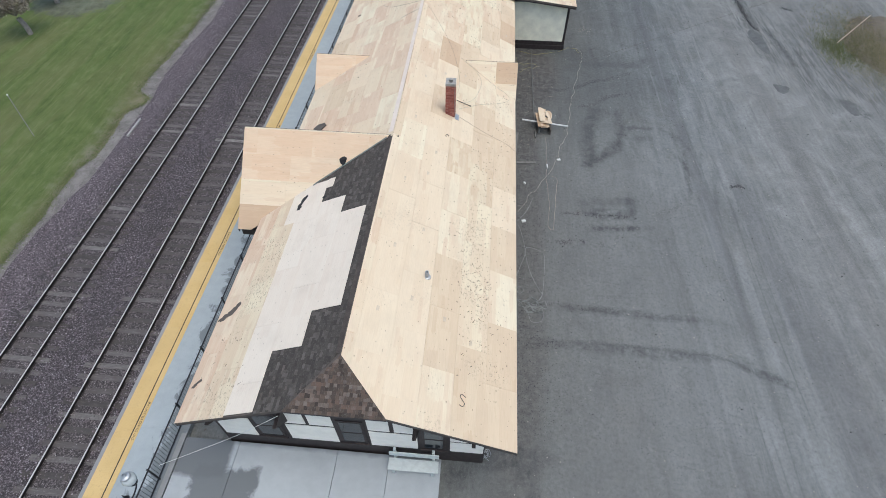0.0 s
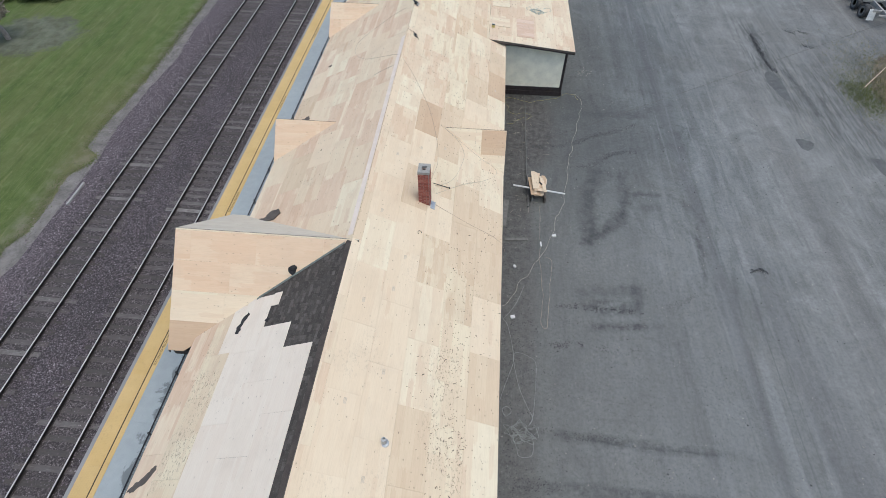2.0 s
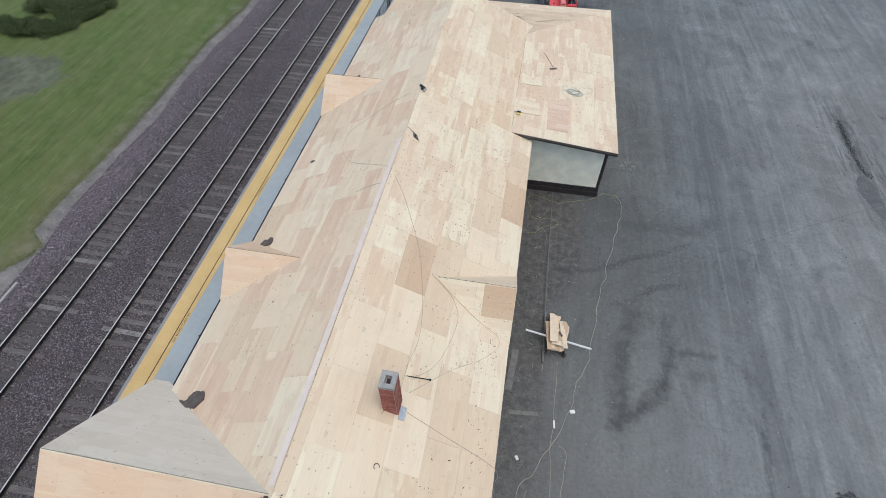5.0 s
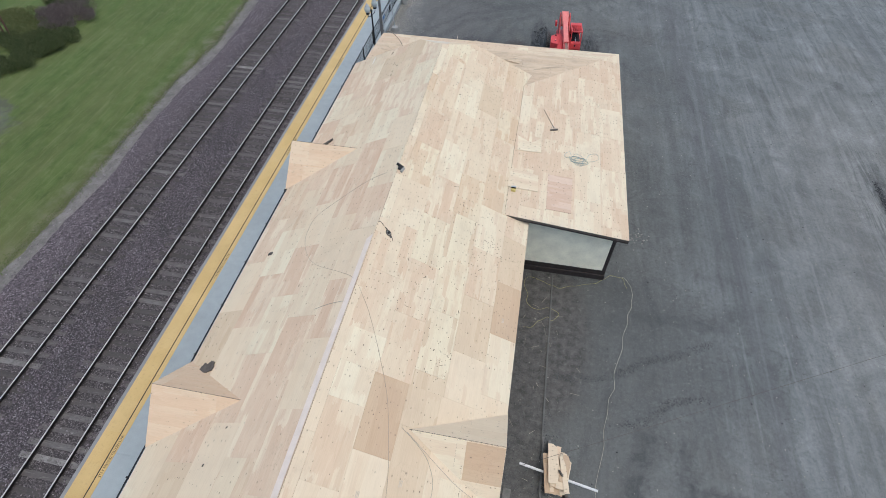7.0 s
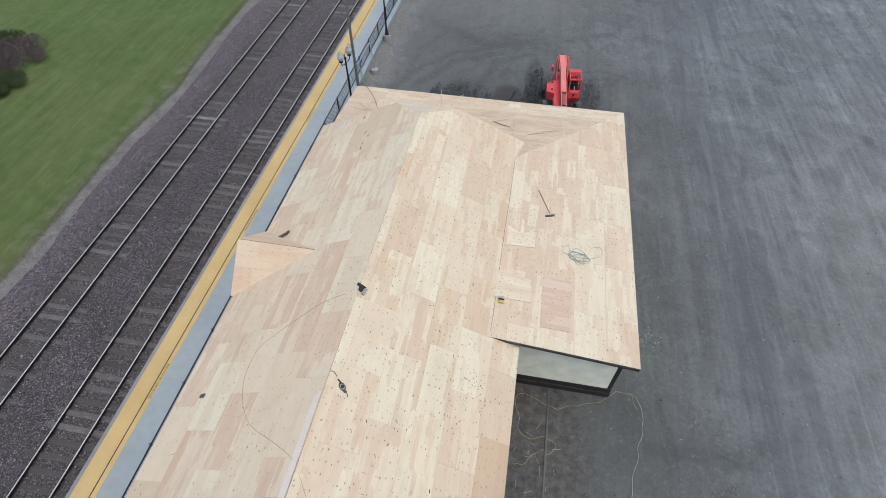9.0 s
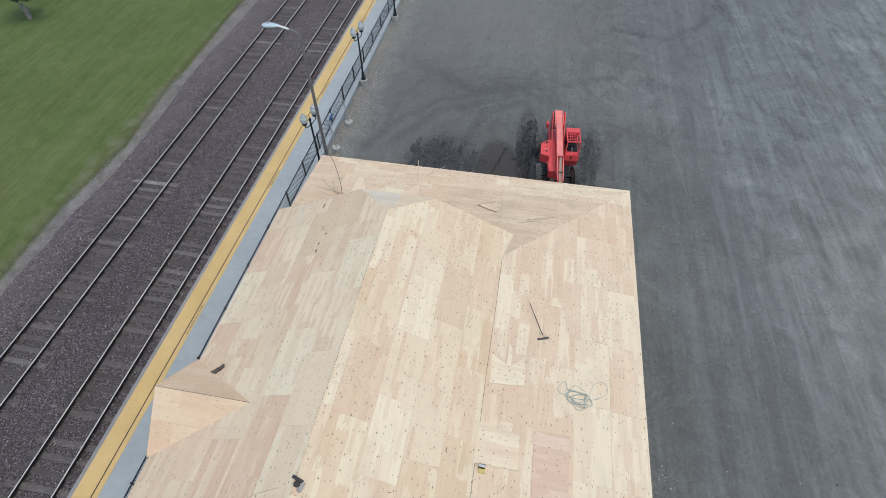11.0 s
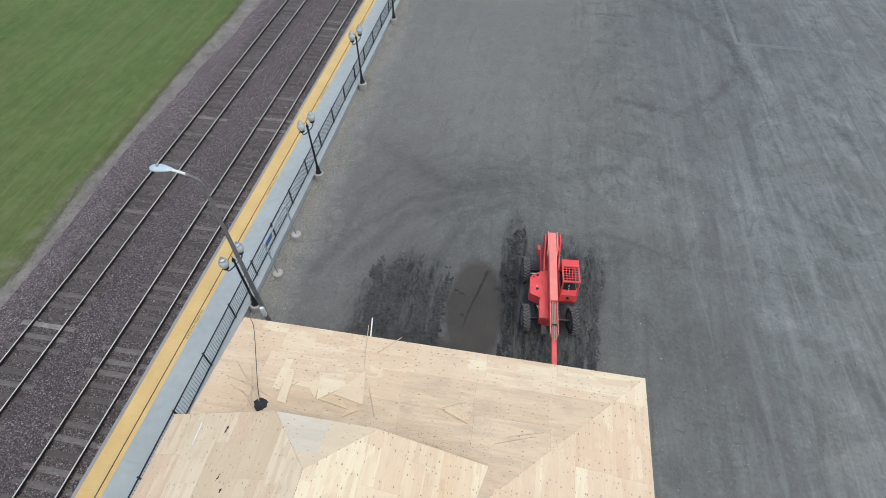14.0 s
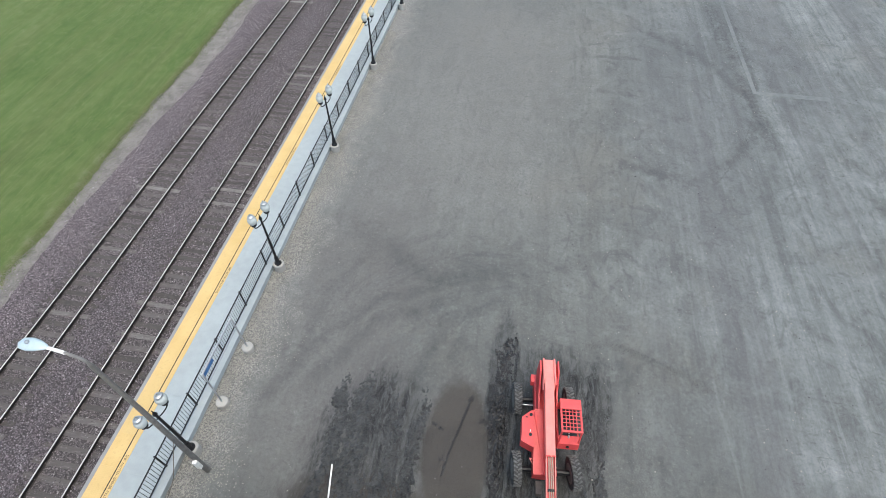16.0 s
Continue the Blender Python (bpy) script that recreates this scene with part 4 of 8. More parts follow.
def scatter(name, spots, size, material, label, category, parent=None, flat=0.7, seed=3):
    """Many small angular lumps in one mesh."""
    rs = np.random.RandomState(seed)
    spots = np.asarray(spots, float)
    n = len(spots)
    base = np.array([[1, 0, 0], [-1, 0, 0], [0, 1, 0], [0, -1, 0], [0, 0, 1], [0, 0, -1]], float)
    tri = np.array([[0, 2, 4], [2, 1, 4], [1, 3, 4], [3, 0, 4], [2, 0, 5], [1, 2, 5], [3, 1, 5], [0, 3, 5]])
    sc = rs.uniform(0.55, 1.25, (n, 6, 1)) * (size * rs.uniform(0.6, 1.4, (n, 1, 1)))
    ang = rs.uniform(0, 6.283, n)
    v = base[None] * sc
    v[..., 2] *= flat
    tl = rs.uniform(-0.6, 0.6, n)[:, None]
    vx = v[..., 0] * np.cos(tl) + v[..., 2] * np.sin(tl)
    vz = -v[..., 0] * np.sin(tl) + v[..., 2] * np.cos(tl)
    ca, sa = np.cos(ang)[:, None], np.sin(ang)[:, None]
    w = np.stack([vx * ca - v[..., 1] * sa, vx * sa + v[..., 1] * ca, vz], -1) + spots[:, None]
    f = (tri[None] + 6 * np.arange(n)[:, None, None]).reshape(-1, 3)
    return raw(name, w.reshape(-1, 3).tolist(), f.tolist(), material, parent, label, "stuff", category)


# ---- ground, lawn, track bed ----
# one sheet to the horizon, with a shallow trough for the track bed
GROUND_LINE = [(-1500, -0.2), (-23.6, -0.2), (-22.3, -0.3), (-13.3, -0.32), (-13.2, 0.0), (1500, 0.0)]
bm = bmesh.new()
rows_g = [[bm.verts.new((x, y, z)) for x, z in GROUND_LINE] for y in (-1500, 1500)]
for i in range(len(GROUND_LINE) - 1):
    bm.faces.new((rows_g[0][i], rows_g[0][i + 1], rows_g[1][i + 1], rows_g[1][i]))
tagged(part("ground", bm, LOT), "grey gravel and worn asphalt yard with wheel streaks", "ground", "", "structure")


def lawn_edge(y):
    """Where the lawn gives way to gravel, with a bay or two."""
    return float(np.interp(y, (18, 20.9, 22.1, 26.3, 27.6, 28.2, 29, 32.4, 36.2, 40, 44, 48.3, 54, 59.8, 67, 72.4, 80.4, 87.4), (-23.0, -23.2, -22.6, -23.0, -22.1, -22.0, -23.2, -23.2, -22.9, -22.85, -23.0, -23.15, -22.6, -23.2, -23.4, -23.55, -23.5, -23.9)))


def ballast_edge(y):
    """Where the gravel strip gives way to ballast."""
    return float(np.interp(y, (12, 15, 19.2, 21, 25.6, 31, 35.5, 38.9, 43, 49, 53, 60, 64, 68, 76, 82, 88), (-22.6, -22.6, -22.1, -21.7, -21.5, -22.2, -22.2, -21.9, -22.2, -22.0, -21.7, -22.2, -22.5, -22.4, -22.1, -21.95, -22.5)))


def wavy_strip(name, material, label, edge, x_out, z, amp, seed, y0=-60.0, y1=170.0, step=0.35):
    """A long strip of ground from an uneven edge to x_out."""
    ph = seed * 7.3
    vs, fs = [], []
    n = int((y1 - y0) / step)
    for k in range(n + 1):
        y = y0 + k * step
        w = amp * (noise.noise((y * 0.13, ph, 0)) * 1.2 + noise.noise((y * 0.5, ph, 3)) * 0.8 + noise.noise((y * 1.7, ph, 5)) * 0.35 + noise.noise((y * 5.3, ph, 9)) * 0.16)
        w += edge(y)
        vs += [(w + 0.16, y, z - 0.03), (w, y, z), (x_out, y, z)]
    for k in range(n):
        a = 3 * k
        fs += [(a, a + 1, a + 4, a + 3), (a + 1, a + 2, a + 5, a + 4)]
    return raw(name, vs, fs, material, None, label, "structure", "ground")


wavy_strip("gravel_verge", VERGE, "strip of grey gravel beside the lawn", ballast_edge, -27.0, -0.158, 0.22, 2)
wavy_strip("lawn", LAWN, "mown green lawn with faint mower stripes", lawn_edge, -700.0, -0.150, 0.3, 1, -60.0, 330.0, 0.16)

# ballast bed with sloping shoulders
BED = [(-23.4, -0.155), (-22.2, -0.166), (-21.0, -0.14), (-13.3, -0.14), (-13.24, -0.14)]
bm = bmesh.new()
cols = [[bm.verts.new((x, y, z - (0.03 if k in (0, 4) else 0))) for k, (x, z) in enumerate(BED)] for y in (-80, 260)]
for i in range(4):
    bm.faces.new((cols[0][i], cols[0][i + 1], cols[1][i + 1], cols[1][i]))
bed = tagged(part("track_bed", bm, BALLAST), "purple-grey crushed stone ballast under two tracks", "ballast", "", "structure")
rs = np.random.RandomState(5)
n_st = 130000
sx = rs.uniform(-23.0, -13.32, n_st)
sy = rs.uniform(-2, 112, n_st)
edge_x = np.interp(sy, np.arange(-2, 113, 0.25), [ballast_edge(v) + 0.35 * noise.noise((v * 0.9, 4.0, 0)) for v in np.arange(-2, 113, 0.25)])
keep = rs.uniform(0, 1, n_st) < np.clip((sx - edge_x + 0.65) / 1.0, 0.05, 1)
sx, sy = sx[keep], sy[keep]
on_tie = np.zeros(len(sx), bool)
for c0 in (-18.965, -14.715):
    on_tie |= (np.abs(sx - c0) < 0.70) & (rs.uniform(0, 1, len(sx)) < 0.42)
sx, sy = sx[~on_tie], sy[~on_tie]
sz = np.interp(sx, [-23.0, -22.3, -21.7, -21.0, -13.3], [-0.155, -0.152, -0.150, -0.13, -0.13])
for c0 in (-18.965, -14.715):
    sz[(np.abs(sx - c0) > 0.80) & (np.abs(sx - c0) < 1.4)] += 0.028
scatter("ballast_stones", np.stack([sx, sy, sz], 1), 0.032, STONES, "loose angular ballast stones between the rails", "stones")


def track(name, xa, xb, seed, label):
    """Two rails with feet, webs and bright heads, on timber ties."""
    t = thing(name, ((xa + xb) / 2, 40, -0.14), label, "railway track", "tracks", "structure")
    for x in (xa, xb):
        bm = box(x - 0.075, x + 0.075, -80, 260, -0.135, -0.12)
        box(x - 0.012, x + 0.012, -80, 260, -0.12, -0.005, 0, bm)
        rail = part("rail", bm, TRACK_STEEL, t)
        part("rail_head", box(x - 0.036, x + 0.036, -80, 260, -0.006, 0.026), TRACK_STEEL, rail)
        part("running_band", box(x - 0.026, x + 0.026, -80, 260, 0.027, 0.034), RAIL_HEAD, rail, "narrow bright band worn by wheels")
    rnd = random.Random(seed)
    me = mesh_of(box(-1.32, 1.32, -0.115, 0.115, -0.06, 0.028, 0.012), "tie", TIE)
    far, n = bmesh.new(), 0
    y = 3.0
    c = (xa + xb) / 2
    while y < 150:
        m = pose(c + rnd.uniform(-0.06, 0.06), y + rnd.uniform(-0.03, 0.03), -0.145 + rnd.uniform(-0.012, 0.006), 0, 0, rnd.uniform(-1.2, 1.2))
        if n < 240:
            hang(new("tie", me), t, m)
        else:
            box(-1.32, 1.32, -0.115, 0.115, -0.06, 0.028, 0, far)
            bmesh.ops.transform(far, matrix=m, verts=far.verts[-8:])
        n += 1
        y += 0.56
    tagged(part("far_ties", far, TIE, t), "", "", "", "stuff")
    return t


track("track_west", -19.73, -18.2, 11, "railway track on weathered timber ties, farther from the depot")
track("track_east", -15.47, -13.96, 12, "railway track on weathered timber ties beside the platform")

# ---- platform ----
PZ = 0.28
plat = thing("platform", (-11.8, 40, 0), "concrete station platform with a yellow tactile edge", "platform", "", "structure")
SLABS = 3.05
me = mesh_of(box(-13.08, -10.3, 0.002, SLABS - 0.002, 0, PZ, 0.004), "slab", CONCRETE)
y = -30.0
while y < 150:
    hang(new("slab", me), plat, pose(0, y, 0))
    y += SLABS
part("edge_coping", box(-13.24, -13.084, -30, 150, 0, PZ + 0.006, 0.012), COPING, plat, "pale worn platform nosing")
me = mesh_of(box(-13.08, -12.417, 0.001, 1.219, PZ + 0.002, PZ + 0.014), "tactile_tile", TACTILE)
me2 = mesh_of(box(-12.368, -12.17, 0.001, 1.219, PZ + 0.002, PZ + 0.012), "yellow_border", TACTILE)
y = -12.2
while y < 115:
    hang(new("tactile_tile", me), plat, pose(0, y, 0))
    hang(new("yellow_border", me2), plat, pose(0, y, 0))
    y += 1.22
part("warning_line", box(-12.415, -12.37, -30, 150, PZ, PZ + 0.008), LETTER, plat, "black painted line beside the yellow tiles")
for y in (6.05, 15.1, 24.0, 33.1, 42.2, 51.4, 60.4, 69.5, 78.6):
    cu = bpy.data.curves.new("lettering", "FONT")
    cu.body, cu.size, cu.extrude, cu.align_y = "STAY BEHIND YELLOW LINE", 0.148, 0.001, "CENTER"
    cu.materials.append(LETTER)
    hang(new("lettering", cu), plat, pose(-12.262, y, PZ + 0.014, 0, 0, 90) @ Matrix.Diagonal((0.82, 1, 1, 1)))

# paved apron at the depot's end, with a damp part
apron = thing("apron", (-5, 4, 0), "pale concrete apron with damp patches at the depot's end", "pavement", "", "structure")
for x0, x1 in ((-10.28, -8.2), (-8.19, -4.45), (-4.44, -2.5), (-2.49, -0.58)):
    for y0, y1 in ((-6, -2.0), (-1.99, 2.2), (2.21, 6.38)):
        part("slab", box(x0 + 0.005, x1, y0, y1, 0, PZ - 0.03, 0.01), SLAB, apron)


part("edge_strip", box(-10.5, -10.3, 3.2, 6.5, PZ - 0.02, PZ + 0.02, 0.008), COPING, apron, "pale kerb between platform and apron")


# ---- fence along the platform ----
def fence():
    f = thing("platform_fence", (-10.62, 30, PZ), "black steel picket fence along the platform's rear edge", "fence")
    x, z0 = -10.62, PZ
    bar = mesh_of(rod((0, 0, 0.09), (0, 0, 0.98), 0.009, seg=5), "picket", BLACK)
    post = mesh_of(box(-0.03, 0.03, -0.03, 0.03, 0, 1.08, 0.006), "post", BLACK)
    rail = mesh_of(box(-0.02, 0.02, 0, 2.4, -0.02, 0.02), "rail", BLACK)
    far = bmesh.new()
    y, n = -9.6, 0
    while y < 112:
        hang(new("post", post), f, pose(x, y, z0))
        for h in (0.09, 0.99):
            hang(new("rail", rail), f, pose(x, y, z0 + h))
        for k in range(1, 19):
            yy = y + k * 2.4 / 19
            if 50 < yy < 88:
                hang(new("picket", bar), f, pose(x, yy, z0))
                n += 1
            else:
                rod((x, yy, z0 + 0.09), (x, yy, z0 + 0.98), 0.008, seg=4, bm=far, caps=False)
        y += 2.4
    tagged(part("far_pickets", far, BLACK, f), "", "", "", "stuff")


fence()


# ---- depot ----
RX, RZ, K = -3.65, 6.1, 0.47          # ridge line and pitch
EL, ER = -9.15, 1.85                  # eaves
Y0, Y1 = 5.7, 47.2                    # verges
JH = 1.53                             # clipped gables reach this far either side
depot = thing("depot", (RX, 26, 0), "long old railway depot stripped to bare plywood roof sheathing", "building")


def roof_z(x):
    return RZ - K * abs(x - RX)


class Plane:
    """A roof plane: u runs along the eave, v up the slope, from the corner o."""
    def __init__(self, o, u, v):
        self.o, self.u, self.v = Vector(o), Vector(u).normalized(), Vector(v).normalized()
        self.n = self.u.cross(self.v)

    def m(self, u=0.0, v=0.0, h=0.0):
        p = self.o + self.u * u + self.v * v + self.n * h
        return Matrix(((self.u.x, self.v.x, self.n.x, p.x), (self.u.y, self.v.y, self.n.y, p.y), (self.u.z, self.v.z, self.n.z, p.z), (0, 0, 0, 1)))

    def uv(self, p):
        d = Vector(p) - self.o
        return d.dot(self.u), d.dot(self.v)


def slab_mesh(poly, thick, material, name):
    return mesh_of(prism([(x, y, 0) for x, y in poly], (0, 0, thick)), name, material)


THICK = 0.014
FULL = {}


def lay(plane, outline, parent, name, seed, wide=1.195, long=2.44, material=None, pick=None, start=0.0, base=None, deck=True, skip=None, lift=0.0, shift=None, within=None):
    """A roof slope: a dark deck with loose-jointed sheets over it, cut to the outline (u, v)."""
    rnd = random.Random(seed)
    us, vs = [p[0] for p in outline], [p[1] for p in outline]
    host = None
    if deck:
        host = part(name, prism([(x, y, -0.12) for x, y in outline], (0, 0, 0.115)), base or OLD_WOOD, parent, "", plane.m())
    v, row = min(vs) + start, 0
    while v < max(vs) - 0.05:
        u = min(us) - (rnd.uniform(0.2, long) if shift is None else shift * (row % 2))
        while u < max(us):
            cell = [(u + 0.0015, v + 0.001), (u + long - 0.0015, v + 0.001), (u + long - 0.0015, v + wide - 0.001), (u + 0.0015, v + wide - 0.001)]
            mid = (u + long / 2, v + wide / 2)
            poly = clip(cell, within or outline)
            if area(poly) > 0.006 and not (skip and skip(mid, row)):
                mat = pick(mid, row, rnd) if pick else (material or PLY)
                jig = rnd.uniform(0, 0.004)
                if area(poly) > wide * long * 0.985:
                    key = (round(wide, 3), mat.name)
                    if key not in FULL:
                        FULL[key] = slab_mesh([(0.0015, 0.001), (long - 0.0015, 0.001), (long - 0.0015, wide - 0.001), (0.0015, wide - 0.001)], THICK, mat, "plywood_sheet")
                    me = FULL[key]
                else:
                    me = slab_mesh([(x - u, y - v) for x, y in poly], THICK, mat, "plywood_sheet")
                hang(new("plywood_sheet", me), host or parent, plane.m(u, v, lift + jig))
            u += long
        v += wide
        row += 1
    return host


SL = 5.5 / math.cos(math.atan(K))     # slope length, ridge to eave
east = Plane((ER, Y0, roof_z(ER)), (0, 1, 0), (-1, 0, K))
west = Plane((EL, Y1, roof_z(EL)), (0, -1, 0), (1, 0, K))
LEN = Y1 - Y0
hip = JH / 5.5 * SL
near_in, far_in = 7.25 - Y0, Y1 - 45.6
east_out = [(0, 0), (LEN, 0), (LEN, SL - hip), (LEN - far_in, SL), (near_in, SL), (0, SL - hip)]
west_out = [(0, 0), (LEN, 0), (LEN, SL - hip), (LEN - near_in, SL), (far_in, SL), (0, SL - hip)]


TONES = {"p": PLY_PEACH, "c": PLY_CREAM, "t": PLY_LIGHT_TAN, "T": PLY_TAN, "k": PLY_PINK, "m": PLY, "M": PLY_STRIPED, "n": PLY_FADED, "s": PLY_WEST, "d": PLY_DIRTY}


def course(plane, outline, host, v0, v1, u0, u_end, first, pitch, tones, rnd):
    """One course of sheets between two heights, jointed at first and every pitch after, each of its own tone."""
    ends = [u0] + [first + pitch * k for k in range(60) if u0 + 0.05 < first + pitch * k < u_end - 0.05] + [u_end]
    for k, (a, b) in enumerate(zip(ends, ends[1:])):
        poly = clip([(a + 0.001, v0 + 0.0015), (b - 0.001, v0 + 0.0015), (b - 0.001, v1 - 0.0015), (a + 0.001, v1 - 0.0015)], outline)
        if area(poly) > 0.006:
            mat = TONES[tones[k % len(tones)]]
            hang(new("plywood_sheet", slab_mesh([(x - a, y - v0) for x, y in poly], THICK, mat, "plywood_sheet")), host, plane.m(a, v0, rnd.uniform(0, 0.006)))


east_roof = part("east_roof_slope", prism([(x, y, -0.12) for x, y in east_out], (0, 0, 0.115)), OLD_WOOD, depot, "", east.m())
rnd = random.Random(21)
for x_lo, x_hi, y_from, y_to, first, pitch, tones in (
        (1.85, 0.77, 5.7, 27.44, 7.70, 2.37, "ttctpttcpp"), (1.85, 0.90, 27.44, 47.2, 28.0, 2.31, "pcTtnmpnm"),
        (0.77, -0.28, 5.7, 27.44, 8.80, 2.33, "tdddMttcp"), (0.90, -0.22, 27.44, 47.2, 29.12, 2.31, "ptkcmnmnm"),
        (-0.28, -1.30, 5.7, 27.44, 7.70, 2.31, "cttccMpmtt"), (-0.22, -1.24, 27.44, 47.2, 28.0, 2.33, "tMmMmkktkk"),
        (-1.30, -2.33, 5.7, 27.44, 6.41, 2.335, "ppppppptpT"), (-1.24, -2.28, 27.44, 47.2, 29.71, 2.28, "knMnckccn"),
        (-2.33, -3.35, 5.7, 27.44, 7.60, 2.335, "pppppcppkc"), (-2.28, -3.36, 27.44, 47.2, 28.61, 2.33, "cnkcmnknmn"),
        (-3.35, -3.65, 5.7, 33.2, 8.1, 2.44, "kpkkptk"), (-3.36, -3.65, 33.2, 47.2, 35.6, 2.44, "ckcm")):
    cs = math.cos(math.atan(K))
    course(east, east_out, east_roof, (ER - x_lo) / cs, (ER - x_hi) / cs, y_from - Y0, y_to - Y0, first - Y0, pitch, tones, rnd)


west_in = [(0, 0), (Y1 - 17.72, 0), (Y1 - 17.72, SL), (far_in, SL), (0, SL - hip)]
west_roof = part("west_roof_slope", prism([(x, y, -0.12) for x, y in west_out], (0, 0, 0.115)), OLD_WOOD, depot, "", west.m())
rnd = random.Random(22)
for k, (first, tones) in enumerate(((1.3, "kscssksptscsp"), (2.1, "cscnskcspstsp"), (0.9, "stskcspscspks"), (1.9, "tkscsspcssksp"), (0.5, "kscspcspspskc"))):
    course(west, west_in, west_roof, SL * k / 5, SL * (k + 1) / 5, 0.0, Y1 - 17.72, first, 2.33, tones, rnd)


def lay_run(y_from, y_to, x_lo, x_hi, mat, seed, joints=None):
    """A run of sheets on the west slope between two heights, from y_from to y_to."""
    rnd = random.Random(seed)
    c = math.cos(math.atan(K))
    v0, v1 = (x_lo - EL) / c, (x_hi - EL) / c
    ys = joints or [y_from + 2.44 * i for i in range(int((y_to - y_from) / 2.44) + 1)] + [y_to]
    ys = [v for v in ys if v < y_to - 0.1] + [y_to]
    for a, b in zip(ys, ys[1:]):
        u0, u1 = Y1 - b, Y1 - a
        poly = clip([(u0 + 0.003, v0 + 0.002), (u1 - 0.003, v0 + 0.002), (u1 - 0.003, v1 - 0.002), (u0 + 0.003, v1 - 0.002)], west_out)
        if area(poly) > 0.02:
            me = slab_mesh([(x - u0, y - v0) for x, y in poly], THICK, mat, "plywood_sheet")
            hang(new("plywood_sheet", me), west_roof, west.m(u0, v0, 0.012 + rnd.uniform(0, 0.004)))


lay_run(5.7, 17.7, -9.15, -8.27, PLY_WEST, 31)
lay_run(5.7, 16.9, -8.27, -7.25, PLY_DIRTY, 32, [5.7, 7.4, 9.8, 12.3, 13.86])
lay_run(13.86, 15.75, -7.72, -7.25, PLY_WHITE, 33)
lay_run(5.75, 8.9, -7.25, -6.2, PLY_WHITE, 34, [5.75, 6.75])
lay_run(8.9, 16.0, -7.25, -6.2, PLY_WHITE, 35)
lay_run(7.8, 14.65, -6.2, -5.13, PLY_WHITE, 36, [7.8, 10.3, 12.6])
lay_run(9.13, 13.7, -5.13, -4.08, PLY_WHITE, 37, [9.13, 11.5])
lay_run(15.5, 16.05, -6.2, -5.9, PLY_WHITE, 38)


def shingle_rows(plane, outline, parent, name, material, row=0.15, w0=0.13, w1=0.24, seed=2, joined=True, label=""):
    """Courses of split shingles, each a thin wedge lapping the one below."""
    rnd = random.Random(seed)
    us, vs = [p[0] for p in outline], [p[1] for p in outline]
    bm = bmesh.new()
    v, made = min(vs), 0
    while v < max(vs):
        u = min(us) - rnd.uniform(0, 0.2)
        while u < max(us):
            w = rnd.uniform(w0, w1)
            lo = v + rnd.uniform(-0.02, 0.012)
            poly = clip([(u + 0.003, lo), (u + w - 0.003, lo), (u + w - 0.003, v + row * 1.12), (u + 0.003, v + row * 1.12)], outline)
            if len(poly) >= 3 and area(poly) > 0.004 and rnd.random() > 0.03:
                t = rnd.uniform(0.012, 0.022)
                b = bm if joined else bmesh.new()
                a = [b.verts.new((x, y, 0.0)) for x, y in poly]
                c = [b.verts.new((x, y, 0.004 + t * max(0.0, 1 - (y - lo) / (row * 1.12)))) for x, y in poly]
                b.faces.new(c)
                for i in range(len(poly)):
                    b.faces.new((a[i], a[(i + 1) % len(poly)], c[(i + 1) % len(poly)], c[i]))
                if not joined:
                    part("shingle", b, material, parent, "", plane.m())
                made += 1
            u += w
        v += row
    if joined:
        tagged(part(name, bm, material, parent, label, plane.m()), "", "", "", "stuff")


c_k = math.cos(math.atan(K))
dark_out = [(Y1 - 17.9, (-6.35 - EL) / c_k), (LEN, (-6.35 - EL) / c_k), (LEN, SL - hip), (LEN - near_in, SL - 0.16), (Y1 - 17.9, SL - 0.16)]
shingle_rows(west, dark_out, west_roof, "old_shingles", DARK_SHINGLE, 0.115, 0.12, 0.3, 3, True, "black weathered shingles left on the slope")
# trim board down the bare ridge
part("ridge_felt", box(RX - 0.18, RX - 0.02, 7.3, 17.75, RZ - 0.08, RZ - 0.02), RIDGE_FELT, west_roof, "strip of black roofing felt at the ridge")

# clipped gable ends
jn = Plane((RX - JH, Y0, roof_z(RX - JH)), (1, 0, 0), (0, near_in, K * JH))
jl = math.hypot(near_in, K * JH)
end_n = part("near_hip", prism([(0, 0, -0.1), (2 * JH, 0, -0.1), (JH, jl, -0.1)], (0, 0, 0.1)), OLD_WOOD, depot, "clipped gable with worn brown shingles", jn.m())
shingle_rows(jn, [(-0.02, -0.04), (2 * JH + 0.02, -0.04), (JH, jl)], end_n, "shingle", OLD_SHINGLE, 0.115, 0.09, 0.17, 4, False)
jf = Plane((RX + JH, Y1, roof_z(RX + JH)), (-1, 0, 0), (0, -far_in, K * JH))
jl2 = math.hypot(far_in, K * JH)
lay(jf, [(0, 0), (2 * JH, 0), (JH, jl2)], depot, "far_hip", 41, 1.195, pick=lambda mid, row, rnd: PLY_GREY if mid[0] > JH * 1.2 else PLY_PEACH)

# ridge boards
part("ridge_strip", prism([(RX - 0.22, 18.0, roof_z(RX - 0.22) + 0.036), (RX - 0.02, 18.0, roof_z(RX) + 0.03), (RX - 0.02, 32.3, roof_z(RX) + 0.03), (RX - 0.22, 32.1, roof_z(RX - 0.22) + 0.036)], (0, 0, 0.006)), plain("pale_ridge_strip", (0.72, 0.625, 0.555), 0.9, 0, 0.06, 3.0, 0.05), depot, "pale strip of underlay along the ridge")

